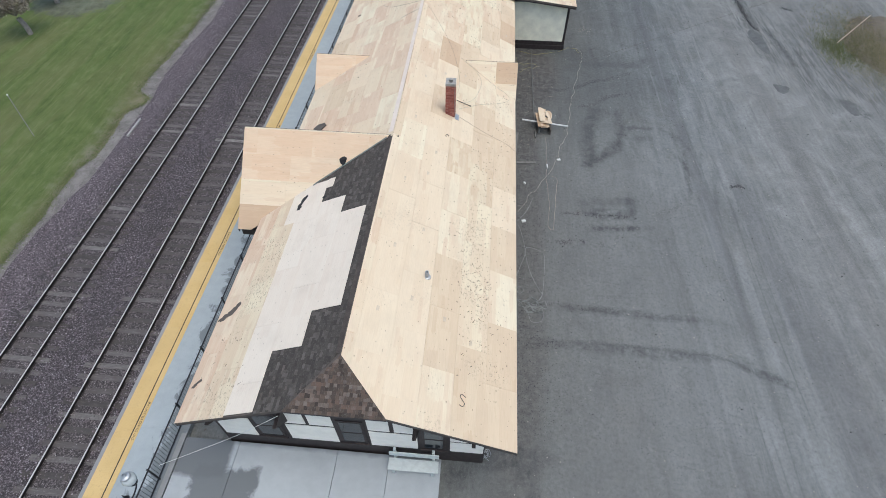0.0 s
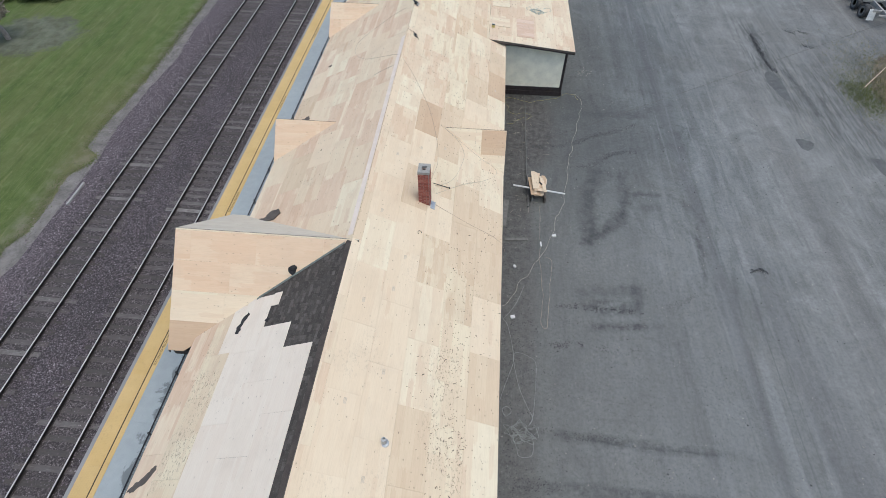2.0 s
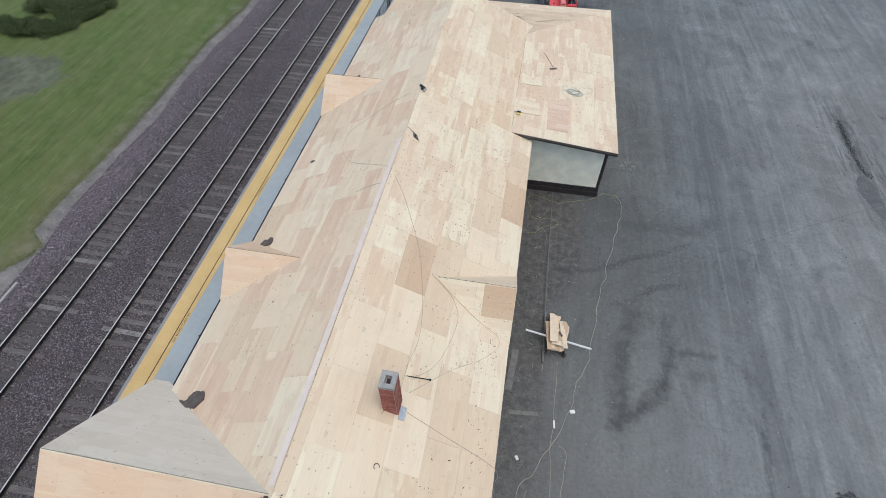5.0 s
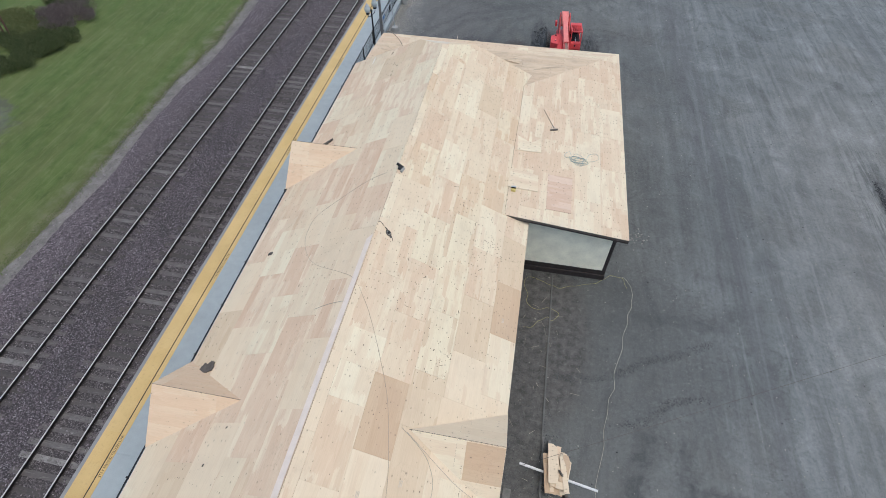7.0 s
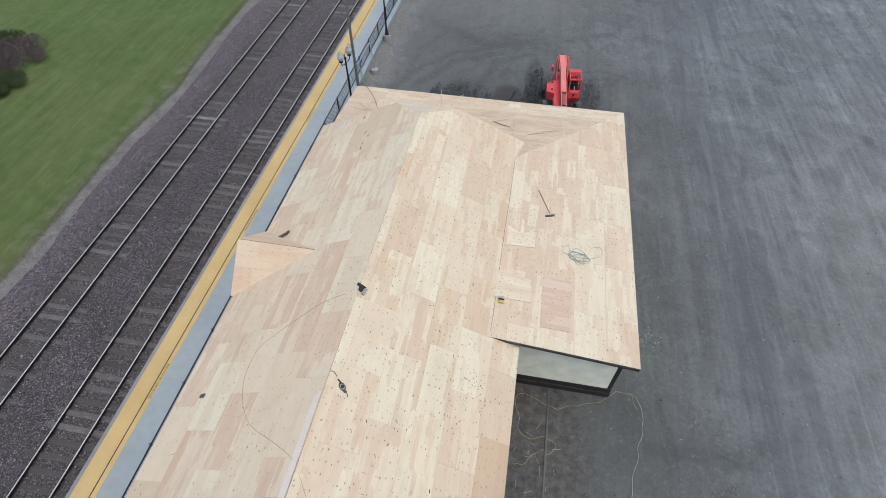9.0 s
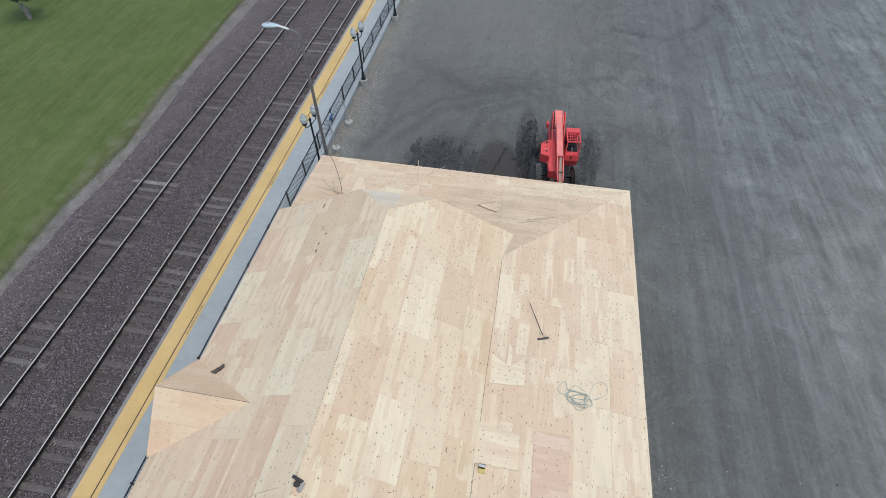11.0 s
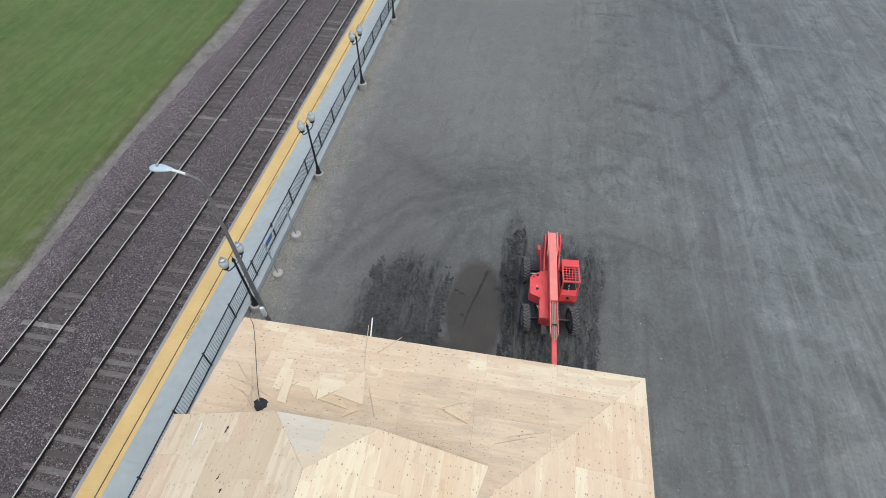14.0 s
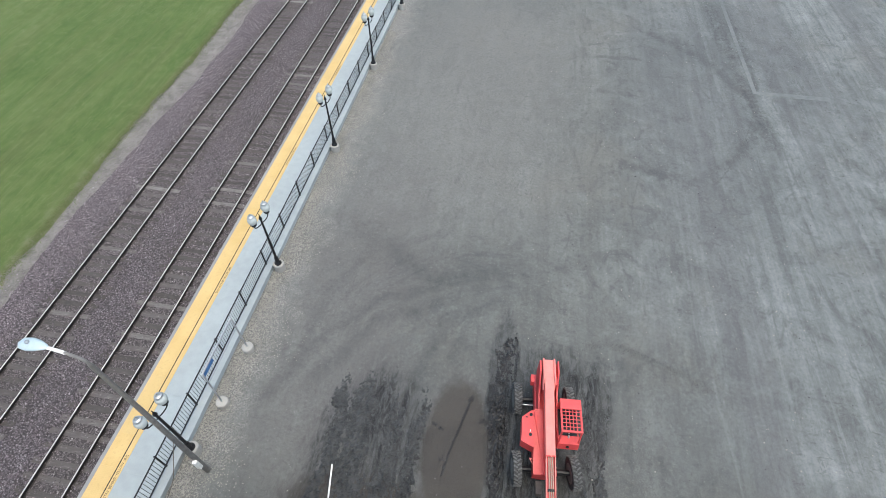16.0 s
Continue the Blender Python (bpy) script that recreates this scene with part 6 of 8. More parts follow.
def telehandler():
    t = thing("telehandler", (3.0, 56.4, 0), "faded red telescopic handler with its boom lowered, parked on mud", "telehandler")
    for x, y, a in ((-1.08, -1.55, 4), (0.97, -1.53, 9), (-1.04, 1.12, 2), (0.94, 1.1, 2)):
        wheel(t, x, y, 0.60, 0.33, a)
    tpart("axle", rod((-1.05, -1.54, 0.6), (0.95, -1.54, 0.6), 0.10), BLACK, t)
    tpart("axle", rod((-1.05, 1.11, 0.6), (0.95, 1.11, 0.6), 0.10), BLACK, t)
    tpart("tie_rod", rod((-0.9, 0.86, 0.66), (0.8, 0.86, 0.66), 0.03), GREY_STEEL, t)
    tpart("chassis", box(-0.42, 0.30, -1.85, 2.0, 0.52, 1.02, 0.05), RED, t)
    tpart("deck_plate", prism([(-0.55, -1.86, 1.14), (-0.18, -1.86, 1.14), (-0.18, 0.36, 1.5), (-0.5, 0.36, 1.5), (-0.5, 0.0, 1.5)], (0, 0, 0.03)), RED, t, "flat red deck beside the boom")
    tpart("deck_front", box(-0.55, -0.18, -1.87, -1.83, 0.7, 1.13, 0.01), RED, t)
    tpart("deck_skirt", prism([(-0.55, -1.84, 0.8), (-0.55, 0.0, 0.9), (-0.55, 0.0, 1.48), (-0.55, -1.84, 1.12)], (0.02, 0, 0)), RED, t)
    for x in (-0.36, 0.30):
        tpart("frame_side", prism([(x, -0.3, 0.9), (x, 1.6, 0.95), (x, 1.95, 1.4), (x, 1.95, 2.3), (x, 1.5, 2.3), (x, 1.0, 1.75), (x, 0.35, 1.45), (x, -0.3, 1.35)], (0.06, 0, 0)), RED, t)
    hood = tpart("engine_cover", prism([(-0.99, -0.86, 0.98), (-0.57, -1.06, 0.98), (-0.53, -1.06, 0.98), (-0.5, 0.31, 0.98), (-0.6, 0.29, 0.98), (-0.94, 0.03, 0.98)], (0, 0, 0.53)), RED, t, "boxy engine cover")
    bv = [(-0.62, 0.12), (-0.66, -0.62)]
    for x, y in bv:
        tpart("fuel_cap", lathe([(0.06, 1.51), (0.06, 1.545), (0.04, 1.55)], 12, m=pose(x, y, 0)), BLACK, hood)
    tpart("decal", box(-0.67, -0.65, -0.52, -0.42, 1.511, 1.516), WHITE_PAINT, hood, "tiny white sticker")
    tpart("vent", box(-0.82, -0.74, 0.0, 0.04, 1.511, 1.516), BLACK, hood)
    tpart("grab_rail", tube([(-0.55, -1.4, 1.25), (-0.68, -1.42, 1.42), (-0.66, -1.5, 1.45), (-0.55, -1.55, 1.2)], 0.018, 6), PINK_RED, t)
    tpart("mirror", box(-0.66, -0.52, 1.22, 1.52, 1.6, 1.95, 0.03), RED, t)
    tpart("step_block", box(-0.42, -0.2, -2.4, -1.95, 0.45, 0.75, 0.03), OLD_WOOD, t)
    # cab with a barred roof
    x0, x1, y0, y1 = 0.31, 1.06, -0.72, 0.49
    tpart("cab_tub", prism([(x0, -0.70, 0.62), (x0, y1, 0.62), (x0, y1, 1.5), (x0, -0.2, 1.35), (x0, -0.55, 1.5), (x0, -0.84, 1.5), (x0, -0.9, 1.15)], (x1 - x0, 0, 0)), RED, t, "red lower cab with a rounded nose")
    tpart("cab_floor", box(x0 + 0.05, x1 - 0.05, -0.54, 0.42, 1.40, 1.515), BLACK, t)
    tpart("seat", box(x0 + 0.16, x1 - 0.16, -0.15, 0.3, 1.52, 1.62, 0.04), BLACK, t)
    tpart("seat_back", box(x0 + 0.16, x1 - 0.16, 0.25, 0.38, 1.6, 1.95, 0.05), BLACK, t)
    ring = [(x0 + 0.38 + 0.16 * math.cos(a * 0.5236), -0.45 + 0.13 * math.sin(a * 0.5236), 1.72) for a in range(13)]
    tpart("steering_wheel", tube(ring, 0.016, 6, 2), BLACK, t)
    tpart("steering_column", rod((x0 + 0.38, -0.62, 1.5), (x0 + 0.38, -0.45, 1.72), 0.03), GREY_STEEL, t)
    for x in (x0 + 0.035, x1 - 0.035):
        for ya, yb in ((-0.80, y0 + 0.05), (y1 - 0.05, y1 - 0.05)):
            tpart("cab_post", rod((x, ya, 1.4), (x, yb, 2.27), 0.036, seg=8), RED, t)
    roof = tpart("cab_roof", box(x0, x1, 0.11, y1, 2.22, 2.31, 0.03), RED, t)
    tpart("rear_panel", box(x0 + 0.05, x1 - 0.05, y1 - 0.05, y1 - 0.02, 1.5, 2.22), RED, t)
    tpart("roof_bar", box(x0, x1, y0, y0 + 0.08, 2.22, 2.30, 0.02), RED, roof)
    for x in (x0, x1 - 0.07):
        tpart("roof_bar", box(x, x + 0.07, y0 + 0.08, 0.11, 2.22, 2.30, 0.02), RED, roof)
    for k in range(1, 5):
        x = x0 + 0.07 + k * (x1 - x0 - 0.14) / 5
        tpart("guard_bar", box(x - 0.012, x + 0.012, y0 + 0.08, 0.11, 2.245, 2.27), RED, roof)
    for k in range(1, 6):
        y = y0 + 0.06 + k * 0.135
        tpart("guard_bar", box(x0 + 0.07, x1 - 0.07, y - 0.012, y + 0.012, 2.272, 2.295), RED, roof)
    tpart("headlamp", lathe([(0.05, 0), (0.06, 0.05)], 12, m=pose((x0 + x1) / 2 - 0.03, -0.88, 1.38, 90)), BLACK, t)

    # boom: nested sections falling towards the front
    def section(name, ya, yb, za, zb, w, h, material, parent):
        x = -0.02
        bm = bmesh.new()
        vs = [[bm.verts.new((x + sx * w / 2, y, zz + sz * h)) for sx, sz in ((-1, 0), (1, 0), (1, 1), (-1, 1))] for y, zz in ((ya, za), (yb, zb))]
        for k in range(4):
            bm.faces.new((vs[0][k], vs[0][(k + 1) % 4], vs[1][(k + 1) % 4], vs[1][k]))
        bm.faces.new(vs[0])
        bm.faces.new(list(reversed(vs[1])))
        bmesh.ops.recalc_face_normals(bm, faces=bm.faces)
        bmesh.ops.bevel(bm, geom=bm.edges[:], offset=0.015, segments=2, affect="EDGES")
        return tpart(name, bm, material, parent)
    b1 = section("boom", 1.95, -1.42, 2.02, 1.5, 0.33, 0.36, PINK_RED, t)
    section("boom_extension", -1.4, -3.0, 1.5, 1.24, 0.26, 0.24, RED, b1)
    section("boom_nose", -2.9, -4.5, 1.25, 0.95, 0.2, 0.22, RED, b1)
    for s in (-0.165, 0.135):
        tpart("channel_side", prism([(s - 0.02, -1.4, 1.62), (s - 0.02, -1.4, 1.88), (s - 0.02, -2.9, 1.6), (s - 0.02, -2.9, 1.4)], (0.03, 0, 0)), PINK_RED, b1)
    tpart("end_plate", box(-0.2, 0.16, -1.46, -1.42, 1.5, 1.9, 0.01), RED, b1)
    tpart("end_lug", box(-0.035, -0.005, -1.5, -1.42, 1.86, 1.98), PINK_RED, b1)
    for x in (-0.245, 0.155):
        tpart("boom_pivot", prism([(x, 2.02, 1.5), (x, 1.4, 1.5), (x, 0.9, 1.98), (x, 1.2, 2.34), (x, 1.9, 2.40), (x, 2.02, 2.36)], (0.05, 0, 0)), PINK_RED, t)
    tpart("head_cover", box(-0.24, 0.29, 1.1, 1.9, 1.7, 2.1, 0.03), RED, t)
    tpart("pivot_pin", rod((-0.34, 1.7, 2.0), (0.40, 1.7, 2.0), 0.05), GREY_STEEL, t)
    for x in (-0.085, -0.02, 0.045):
        tpart("hose", tube([(x, -1.45, 1.83), (x, -2.0, 1.74), (x, -2.7, 1.62), (x, -3.1, 1.5)], 0.02, 6), HOSE, b1)
    tpart("hose_clamp", box(-0.13, 0.09, -2.52, -2.46, 1.56, 1.7, 0.01), BLACK, b1)
    for k, y in enumerate((-3.5, -3.43, -3.2)):
        tpart("decal", box(-0.09, 0.05 - 0.02 * k, y, y + 0.03, 1.36 + 0.19 * (-3.1 - y) * -0.9 + 0.0, 1.42 + 0.19 * (-3.1 - y) * -0.9), WHITE_PAINT, b1, "worn white lettering on the boom")
    carriage = tpart("fork_carriage", box(-0.65, 0.6, -4.62, -4.5, 0.25, 1.0, 0.02), BLACK, t)
    for x in (-0.45, 0.3):
        tpart("fork", box(x, x + 0.11, -5.0, -4.6, 0.12, 0.17), BLACK, carriage)


telehandler()


# ---- bench at the gable end ----
def bench():
    z = PZ - 0.03
    t = thing("bench", (-1.55, 6.0, z), "grey-green painted wooden bench against the gable wall", "bench")
    part("seat_board", box(-2.45, -0.65, 5.72, 6.14, z + 0.42, z + 0.46, 0.008), BENCH_PAINT, t)
    part("back_board", box(-2.45, -0.65, 6.18, 6.23, z + 0.58, z + 0.86, 0.008), BENCH_PAINT, t)
    for x in (-2.3, -0.9):
        part("leg", box(x, x + 0.09, 5.74, 5.84, z, z + 0.42, 0.008), BENCH_PAINT, t)
        part("back_post", box(x, x + 0.09, 6.24, 6.36, z, z + 0.95, 0.008), BENCH_PAINT, t)
        part("cross_bar", box(x + 0.01, x + 0.08, 5.84, 6.24, z + 0.34, z + 0.415), BENCH_PAINT, t)


bench()


# ---- wood offcuts on a beam beside the east wall ----
def sheet_scrap(name, x, y, z, w, l, turn, material, label, notch=0.0, tilt=(0, 0), cat="plywood"):
    pts = [(0, 0), (w, 0), (w, l * (1 - notch)), (w * 0.55, l), (0, l)] if notch else [(0, 0), (w, 0), (w, l), (0, l)]
    bm = prism([(a - w / 2, b - l / 2, 0) for a, b in pts], (0, 0, 0.014))
    ob = part(name, bm, material, None, label, pose(x, y, z, tilt[0], tilt[1], turn))
    return tagged(ob, label, cat, "scraps of plywood")


def lumber_rest():
    t = thing("sawhorse", (4.0, 27.05, 0), "low trestle of a white pipe laid over short timbers", "trestle")
    part("pipe", rod((2.62, 27.24, 0.42), (5.42, 26.78, 0.42), 0.045, seg=10), WHITE_PAINT, t, "long white pipe")
    part("timber", box(3.42, 3.5, 26.0, 28.5, 0.0, 0.10, 0.01), GREY_BOARD, t)
    part("timber", box(3.62, 3.70, 26.4, 28.3, 0.0, 0.37, 0.01), GREY_BOARD, t)
    part("timber", box(4.3, 4.4, 26.4, 27.7, 0.0, 0.365, 0.01), OLD_WOOD, t)
    rnd = random.Random(4)
    z = 0.47
    for k in range(24):
        w, l = rnd.choice(((0.09, 0.16), (0.14, 0.26), (0.22, 0.4))), rnd.uniform(0.9, 1.4)
        sheet_scrap("plywood_offcut", 3.97 + rnd.uniform(-0.24, 0.24), 27.12 + rnd.uniform(-0.22, 0.22), z, rnd.uniform(*w) * 1.3, l, rnd.uniform(-14, 12), rnd.choice((PLY_PEACH, PLY_CLEAN, PLY_PEACH, PLY_TAN)), "plywood offcut in a loose stack on a trestle", rnd.choice((0, 0.1, 0.25)))
        z += 0.016
    ob = part("wood_block", box(-0.03, 0.03, -0.12, 0.12, 0, 0.05, 0.006), OLD_WOOD, None, "", pose(4.05, 27.0, z + 0.002, 0, 0, 35))
    tagged(ob, "small dark block lying on the plywood stack", "block")


lumber_rest()

# ---- soil along the wall, drain line, marks in the yard ----
part("kerb", box(3.38, 3.45, 28.2, 36.4, 0, 0.05, 0.015), OLD_KERB, None, "")
tagged(bpy.data.objects["kerb"], "thin worn concrete kerb along the soil", "kerb", "", "structure")

def rut(name, pts, width, per_m, size, seed, material=None, z=0.012, label="ridges of churned mud left by tyres"):
    """Lumps of churned ground in tread bars along a wheel path."""
    rnd = random.Random(seed)
    ps = spline([(x, y, 0) for x, y in pts], 24)
    out = []
    for a, b in zip(ps, ps[1:]):
        d = b - a
        n = max(1, int(d.length * per_m))
        s = Vector((-d.y, d.x, 0)).normalized()
        for _ in range(n):
            w = rnd.gauss(0, 0.32) * width
            p = a + d * rnd.random() + s * w
            p.y += 0.5 * abs(w) * rnd.choice((1, 1, 0.3))
            out.append((p.x, p.y, z))
    return scatter(name, out, size, material or CLOD, label, "mud", flat=0.45, seed=seed)


def tread_marks(pts, width, seed, pitch=0.17, size=0.024, material=None, skip=0.25):
    """Chevron bars pressed up by tyre lugs along a wheel path."""
    rnd = random.Random(seed)
    ps = spline([(x, y, 0) for x, y in pts], 40)
    out, run = [], 0.0
    for a, b in zip(ps, ps[1:]):
        d = b - a
        run += d.length
        if run < pitch:
            continue
        run = 0.0
        f = d.normalized()
        s = Vector((-f.y, f.x, 0))
        for side in (-1, 1):
            if rnd.random() < skip:
                continue
            for k in range(9):
                w = side * (k + rnd.random()) / 9 * width / 2
                p = a + s * w - f * abs(w) * 0.6 + f * rnd.gauss(0, 0.05) + s * rnd.gauss(0, 0.03)
                out.append((p.x, p.y, 0.006))
    return scatter("tread_marks", out, size, material or TREAD_MUD, "chevron tread marks pressed into the damp yard", "mud", flat=0.4, seed=seed)


rut("tyre_ruts", [(0.12, 57.5), (-0.2, 56.1), (-0.43, 55.2), (-0.6, 54.2)], 0.05, 260, 0.032, 19)
rut("tyre_ruts", [(1.0, 56.5), (0.75, 56.5), (0.5, 56.47)], 0.18, 300, 0.03, 20)
for k, (x, y) in enumerate(((-1.19, 56.09), (-0.9, 55.95), (-0.7, 54.8), (-1.63, 54.7), (0.08, 57.3))):
    rut("tyre_ruts", [(x - 0.1, y), (x, y + 0.03), (x + 0.1, y)], 0.14, 300, 0.03, 21 + k)


def churned(x0, x1, y0, y1, ruts, seed, high=0.06, cell=0.045, material=None):
    """Mud thrown up in lugs: a fine uneven sheet that sinks under the yard where it was not driven over."""
    nx, ny = int((x1 - x0) / cell), int((y1 - y0) / cell)
    vs, fs = [], []
    for j in range(ny + 1):
        for i in range(nx + 1):
            x, y = x0 + i * cell, y0 + j * cell
            n1 = noise.noise((x * 1.1, y * 0.5, seed)) + 0.9 * noise.noise((x * 3.2, y * 1.3, seed + 4)) + 0.8 * noise.noise((x * 8.0 + y * 2.0, y * 5.0, seed + 6))
            fade = min(x - x0, x1 - x, (y - y0) * 0.4, (y1 - y) * 0.22, 0.5) / 0.5
            drive = max(max(0.0, 1 - abs(x - (cx + 0.12 * math.sin(y * 1.1 + cx * 3))) / w) for cx, w in ruts)
            amt = min(1.0, 1.3 * drive) * fade + 0.58 * n1 + 0.55 * noise.noise((x * 12.0, y * 9.0, seed + 8)) + 0.4 * noise.noise((x * 21.0, y * 16.0, seed + 1)) - 0.62 - 0.9 * max(0.0, 1 - fade * 2)
            chop = noise.noise((x * 7.0 + y * 2.2, y * 4.6, seed + 9)) + 0.7 * noise.noise((x * 14.0, y * 9.0, seed + 2)) + 0.4 * abs(math.sin((y + 0.7 * abs(x - round(x))) * 19.0))
            vs.append((x, y, min(0.14, max(-0.04, amt * 0.05 + high * chop * max(0.0, min(1.0, 0.15 + amt * 1.4))))))
    for j in range(ny):
        for i in range(nx):
            a = j * (nx + 1) + i
            if max(vs[a][2], vs[a + 1][2], vs[a + nx + 1][2], vs[a + nx + 2][2]) > 0.0:
                fs.append((a, a + 1, a + nx + 2, a + nx + 1))
    return raw("churned_mud", vs, fs, material or WET_MUD, None, "wet black mud churned into ridges by tyres", "stuff", "mud")


churned(-5.9, -1.2, 50.9, 58.6, ((-1.75, 0.5), (-2.7, 0.6), (-4.1, 0.9), (-5.0, 0.6)), 3.1, 0.05, 0.04, DRY_MUD)
churned(0.5, 2.0, 50.9, 61.6, ((1.3, 0.6),), 7.7)
churned(3.9, 5.6, 52.0, 59.4, ((4.55, 0.35), (5.1, 0.3)), 9.4, 0.035, 0.045, DRY_MUD)
rut("tyre_ruts", [(7.8, 72.9), (9.8, 72.1), (11.8, 72.1), (14.0, 76.0), (15.3, 79.3)], 0.10, 160, 0.012, 51, TREAD_MUD, 0.003)
rut("tyre_ruts", [(7.8, 72.4), (7.15, 69.4), (7.2, 66.9)], 0.09, 160, 0.012, 52, TREAD_MUD, 0.003)
rut("tyre_ruts", [(4.4, 13.75), (7.0, 13.55), (10.6, 13.5)], 0.18, 160, 0.014, 53, TREAD_MUD, 0.003)
rut("tyre_ruts", [(3.6, 11.9), (7.0, 11.9), (10.8, 11.7), (12.4, 10.9)], 0.18, 160, 0.014, 54, TREAD_MUD, 0.003)
rut("yard_grit", [(5.4, 10.6), (7.2, 10.3), (9.4, 10.2)], 1.1, 300, 0.012, 55, TREAD_MUD, 0.003, "crumbs of dried mud scattered over the yard")
for k, (gx, gy, wx_, wy_, n) in enumerate(((7.0, 11.0, 2.2, 1.6, 900), (6.2, 18.6, 1.8, 0.9, 420), (9.5, 20.3, 1.4, 0.6, 260), (8.0, 15.0, 3.0, 1.5, 500), (7.5, 8.4, 2.0, 1.2, 500), (8.0, 31.0, 2.2, 1.8, 420), (11.0, 42.0, 2.0, 5.0, 420), (-3.5, 60.5, 2.5, 2.0, 500), (6.5, 58.0, 1.6, 2.2, 420), (-1.0, 66.0, 4.0, 2.5, 400))):
    rg = np.random.RandomState(90 + k)
    scatter("yard_grit", np.stack([rg.normal(gx, wx_, n), rg.normal(gy, wy_, n), np.full(n, 0.004)], 1), 0.022, TREAD_MUD, "crumbs of dried mud scattered over the yard", "mud", flat=0.5, seed=90 + k)
tread_marks([(5.5, 55.6), (5.6, 57.0), (5.4, 58.2)], 0.3, 32, 0.11, 0.022)
tread_marks([(3.6, 60.1), (5.2, 60.75), (6.6, 60.6), (8.5, 59.9), (9.8, 59.2)], 0.36, 33, 0.07, 0.014, MID_MUD)
tread_marks([(5.5, 19.85), (6.6, 19.7), (7.5, 19.7), (8.6, 19.72)], 0.26, 34, 0.13, 0.024, CLOD, 0.4)
tread_marks([(6.2, 18.76), (7.4, 18.8), (8.7, 18.98)], 0.24, 35, 0.15, 0.022, MID_MUD, 0.4)
tread_marks([(4.5, 19.8), (5.2, 19.76), (5.7, 19.75)], 0.2, 36, 0.2, 0.022, MID_MUD)
tread_marks([(9.7, 20.1), (10.6, 20.5), (11.4, 21.0)], 0.24, 42, 0.15, 0.02, TREAD_MUD)
tread_marks([(6.3, 29.6), (7.4, 29.85), (8.4, 30.8), (10.0, 31.2)], 0.32, 37, 0.13, 0.026, MID_MUD)
tread_marks([(3.77, 31.15), (5.01, 31.26), (6.5, 31.8), (7.7, 32.6), (8.8, 33.0), (10.4, 33.9)], 0.34, 38, 0.13, 0.026, MID_MUD)
tread_marks([(6.75, 24.0), (7.8, 24.9), (8.6, 26.2), (8.95, 28.2), (9.2, 30.4)], 0.3, 39, 0.2, 0.024, None, 0.45)
tread_marks([(14.0, 22.5), (14.5, 22.7), (15.0, 22.6)], 0.2, 41, 0.16, 0.035, CLOD)
tread_marks([(4.3, 17.63), (4.45, 17.65), (5.0, 17.75), (5.78, 17.8)], 0.28, 43, 0.12, 0.022, CLOD, 0.4)
tread_marks([(6.3, 17.68), (7.2, 17.61), (8.3, 17.7)], 0.3, 44, 0.14, 0.018, MID_MUD, 0.5)
tread_marks([(5.0, 13.75), (5.9, 13.72), (6.93, 13.69)], 0.3, 45, 0.10, 0.018, MID_MUD, 0.3)
tread_marks([(3.7, 13.84), (4.4, 13.8), (5.1, 13.74)], 0.26, 46, 0.16, 0.016, MID_MUD, 0.5)
tread_marks([(2.7, 11.8), (3.5, 11.74), (4.4, 11.72)], 0.34, 47, 0.13, 0.02, MID_MUD, 0.35)
tread_marks([(7.2, 16.35), (8.2, 16.44)], 0.25, 48, 0.14, 0.014, TREAD_MUD, 0.4)
tread_marks([(6.0, 14.38), (7.7, 14.53)], 0.25, 49, 0.14, 0.014, TREAD_MUD, 0.4)
rut("tyre_ruts", [(20.75, 46.2), (20.75, 44.5), (20.7, 41.9), (21.0, 40.7)], 0.28, 130, 0.034, 61, CLOD, 0.006)
for k, (x, y) in enumerate(((23.9, 46.7), (24.8, 46.8), (24.4, 44.6))):
    rut("tyre_ruts", [(x - 0.4, y + 0.2), (x, y), (x + 0.35, y - 0.3)], 0.4, 110, 0.034, 62 + k, MID_MUD, 0.006)


rut("tyre_ruts", [(20.6, 47.0), (20.8, 44.0), (20.9, 41.4)], 0.4, 90, 0.026, 57, TREAD_MUD, 0.004)
rut("tyre_ruts", [(21.5, 41.2), (22.0, 38.5), (22.3, 35.6)], 0.3, 90, 0.024, 58, TREAD_MUD, 0.004)


def ground_patch(name, pts, material, label, seed=1, z=0.004):
    """A thin repair patch with a slightly ragged outline."""
    rnd = random.Random(seed)
    ring = []
    ps = spline([(x, y, 0) for x, y in pts] + [(pts[0][0], pts[0][1], 0)], 8)[:-1]
    for p in ps:
        ring.append((p.x + rnd.uniform(-0.035, 0.035), p.y + rnd.uniform(-0.035, 0.035), z - 0.003))
    tagged(part(name, prism(ring, (0, 0, 0.006)), material), label, "ground", "", "structure")


ground_patch("yard_patch", [(20.15, 40.5), (20.5, 40.95), (20.95, 40.3), (21.0, 38.6), (20.9, 37.4), (20.5, 37.6), (20.15, 38.8), (20.0, 39.6)], DARK_PATCH, "dark worn patch of asphalt in the yard", 1)
ground_patch("yard_patch", [(19.8, 33.28), (20.3, 33.25), (20.74, 32.96), (20.5, 32.4), (20.13, 32.2), (19.85, 32.5)], DARK_PATCH, "small dark half-round patch in the yard", 2)
ground_patch("yard_patch", [(23.55, 31.7), (24.1, 31.75), (24.4, 31.3), (24.2, 30.2), (23.85, 30.1), (23.6, 30.8)], DARK_PATCH, "dark worn patch of asphalt in the yard", 3)
rs = np.random.RandomState(8)
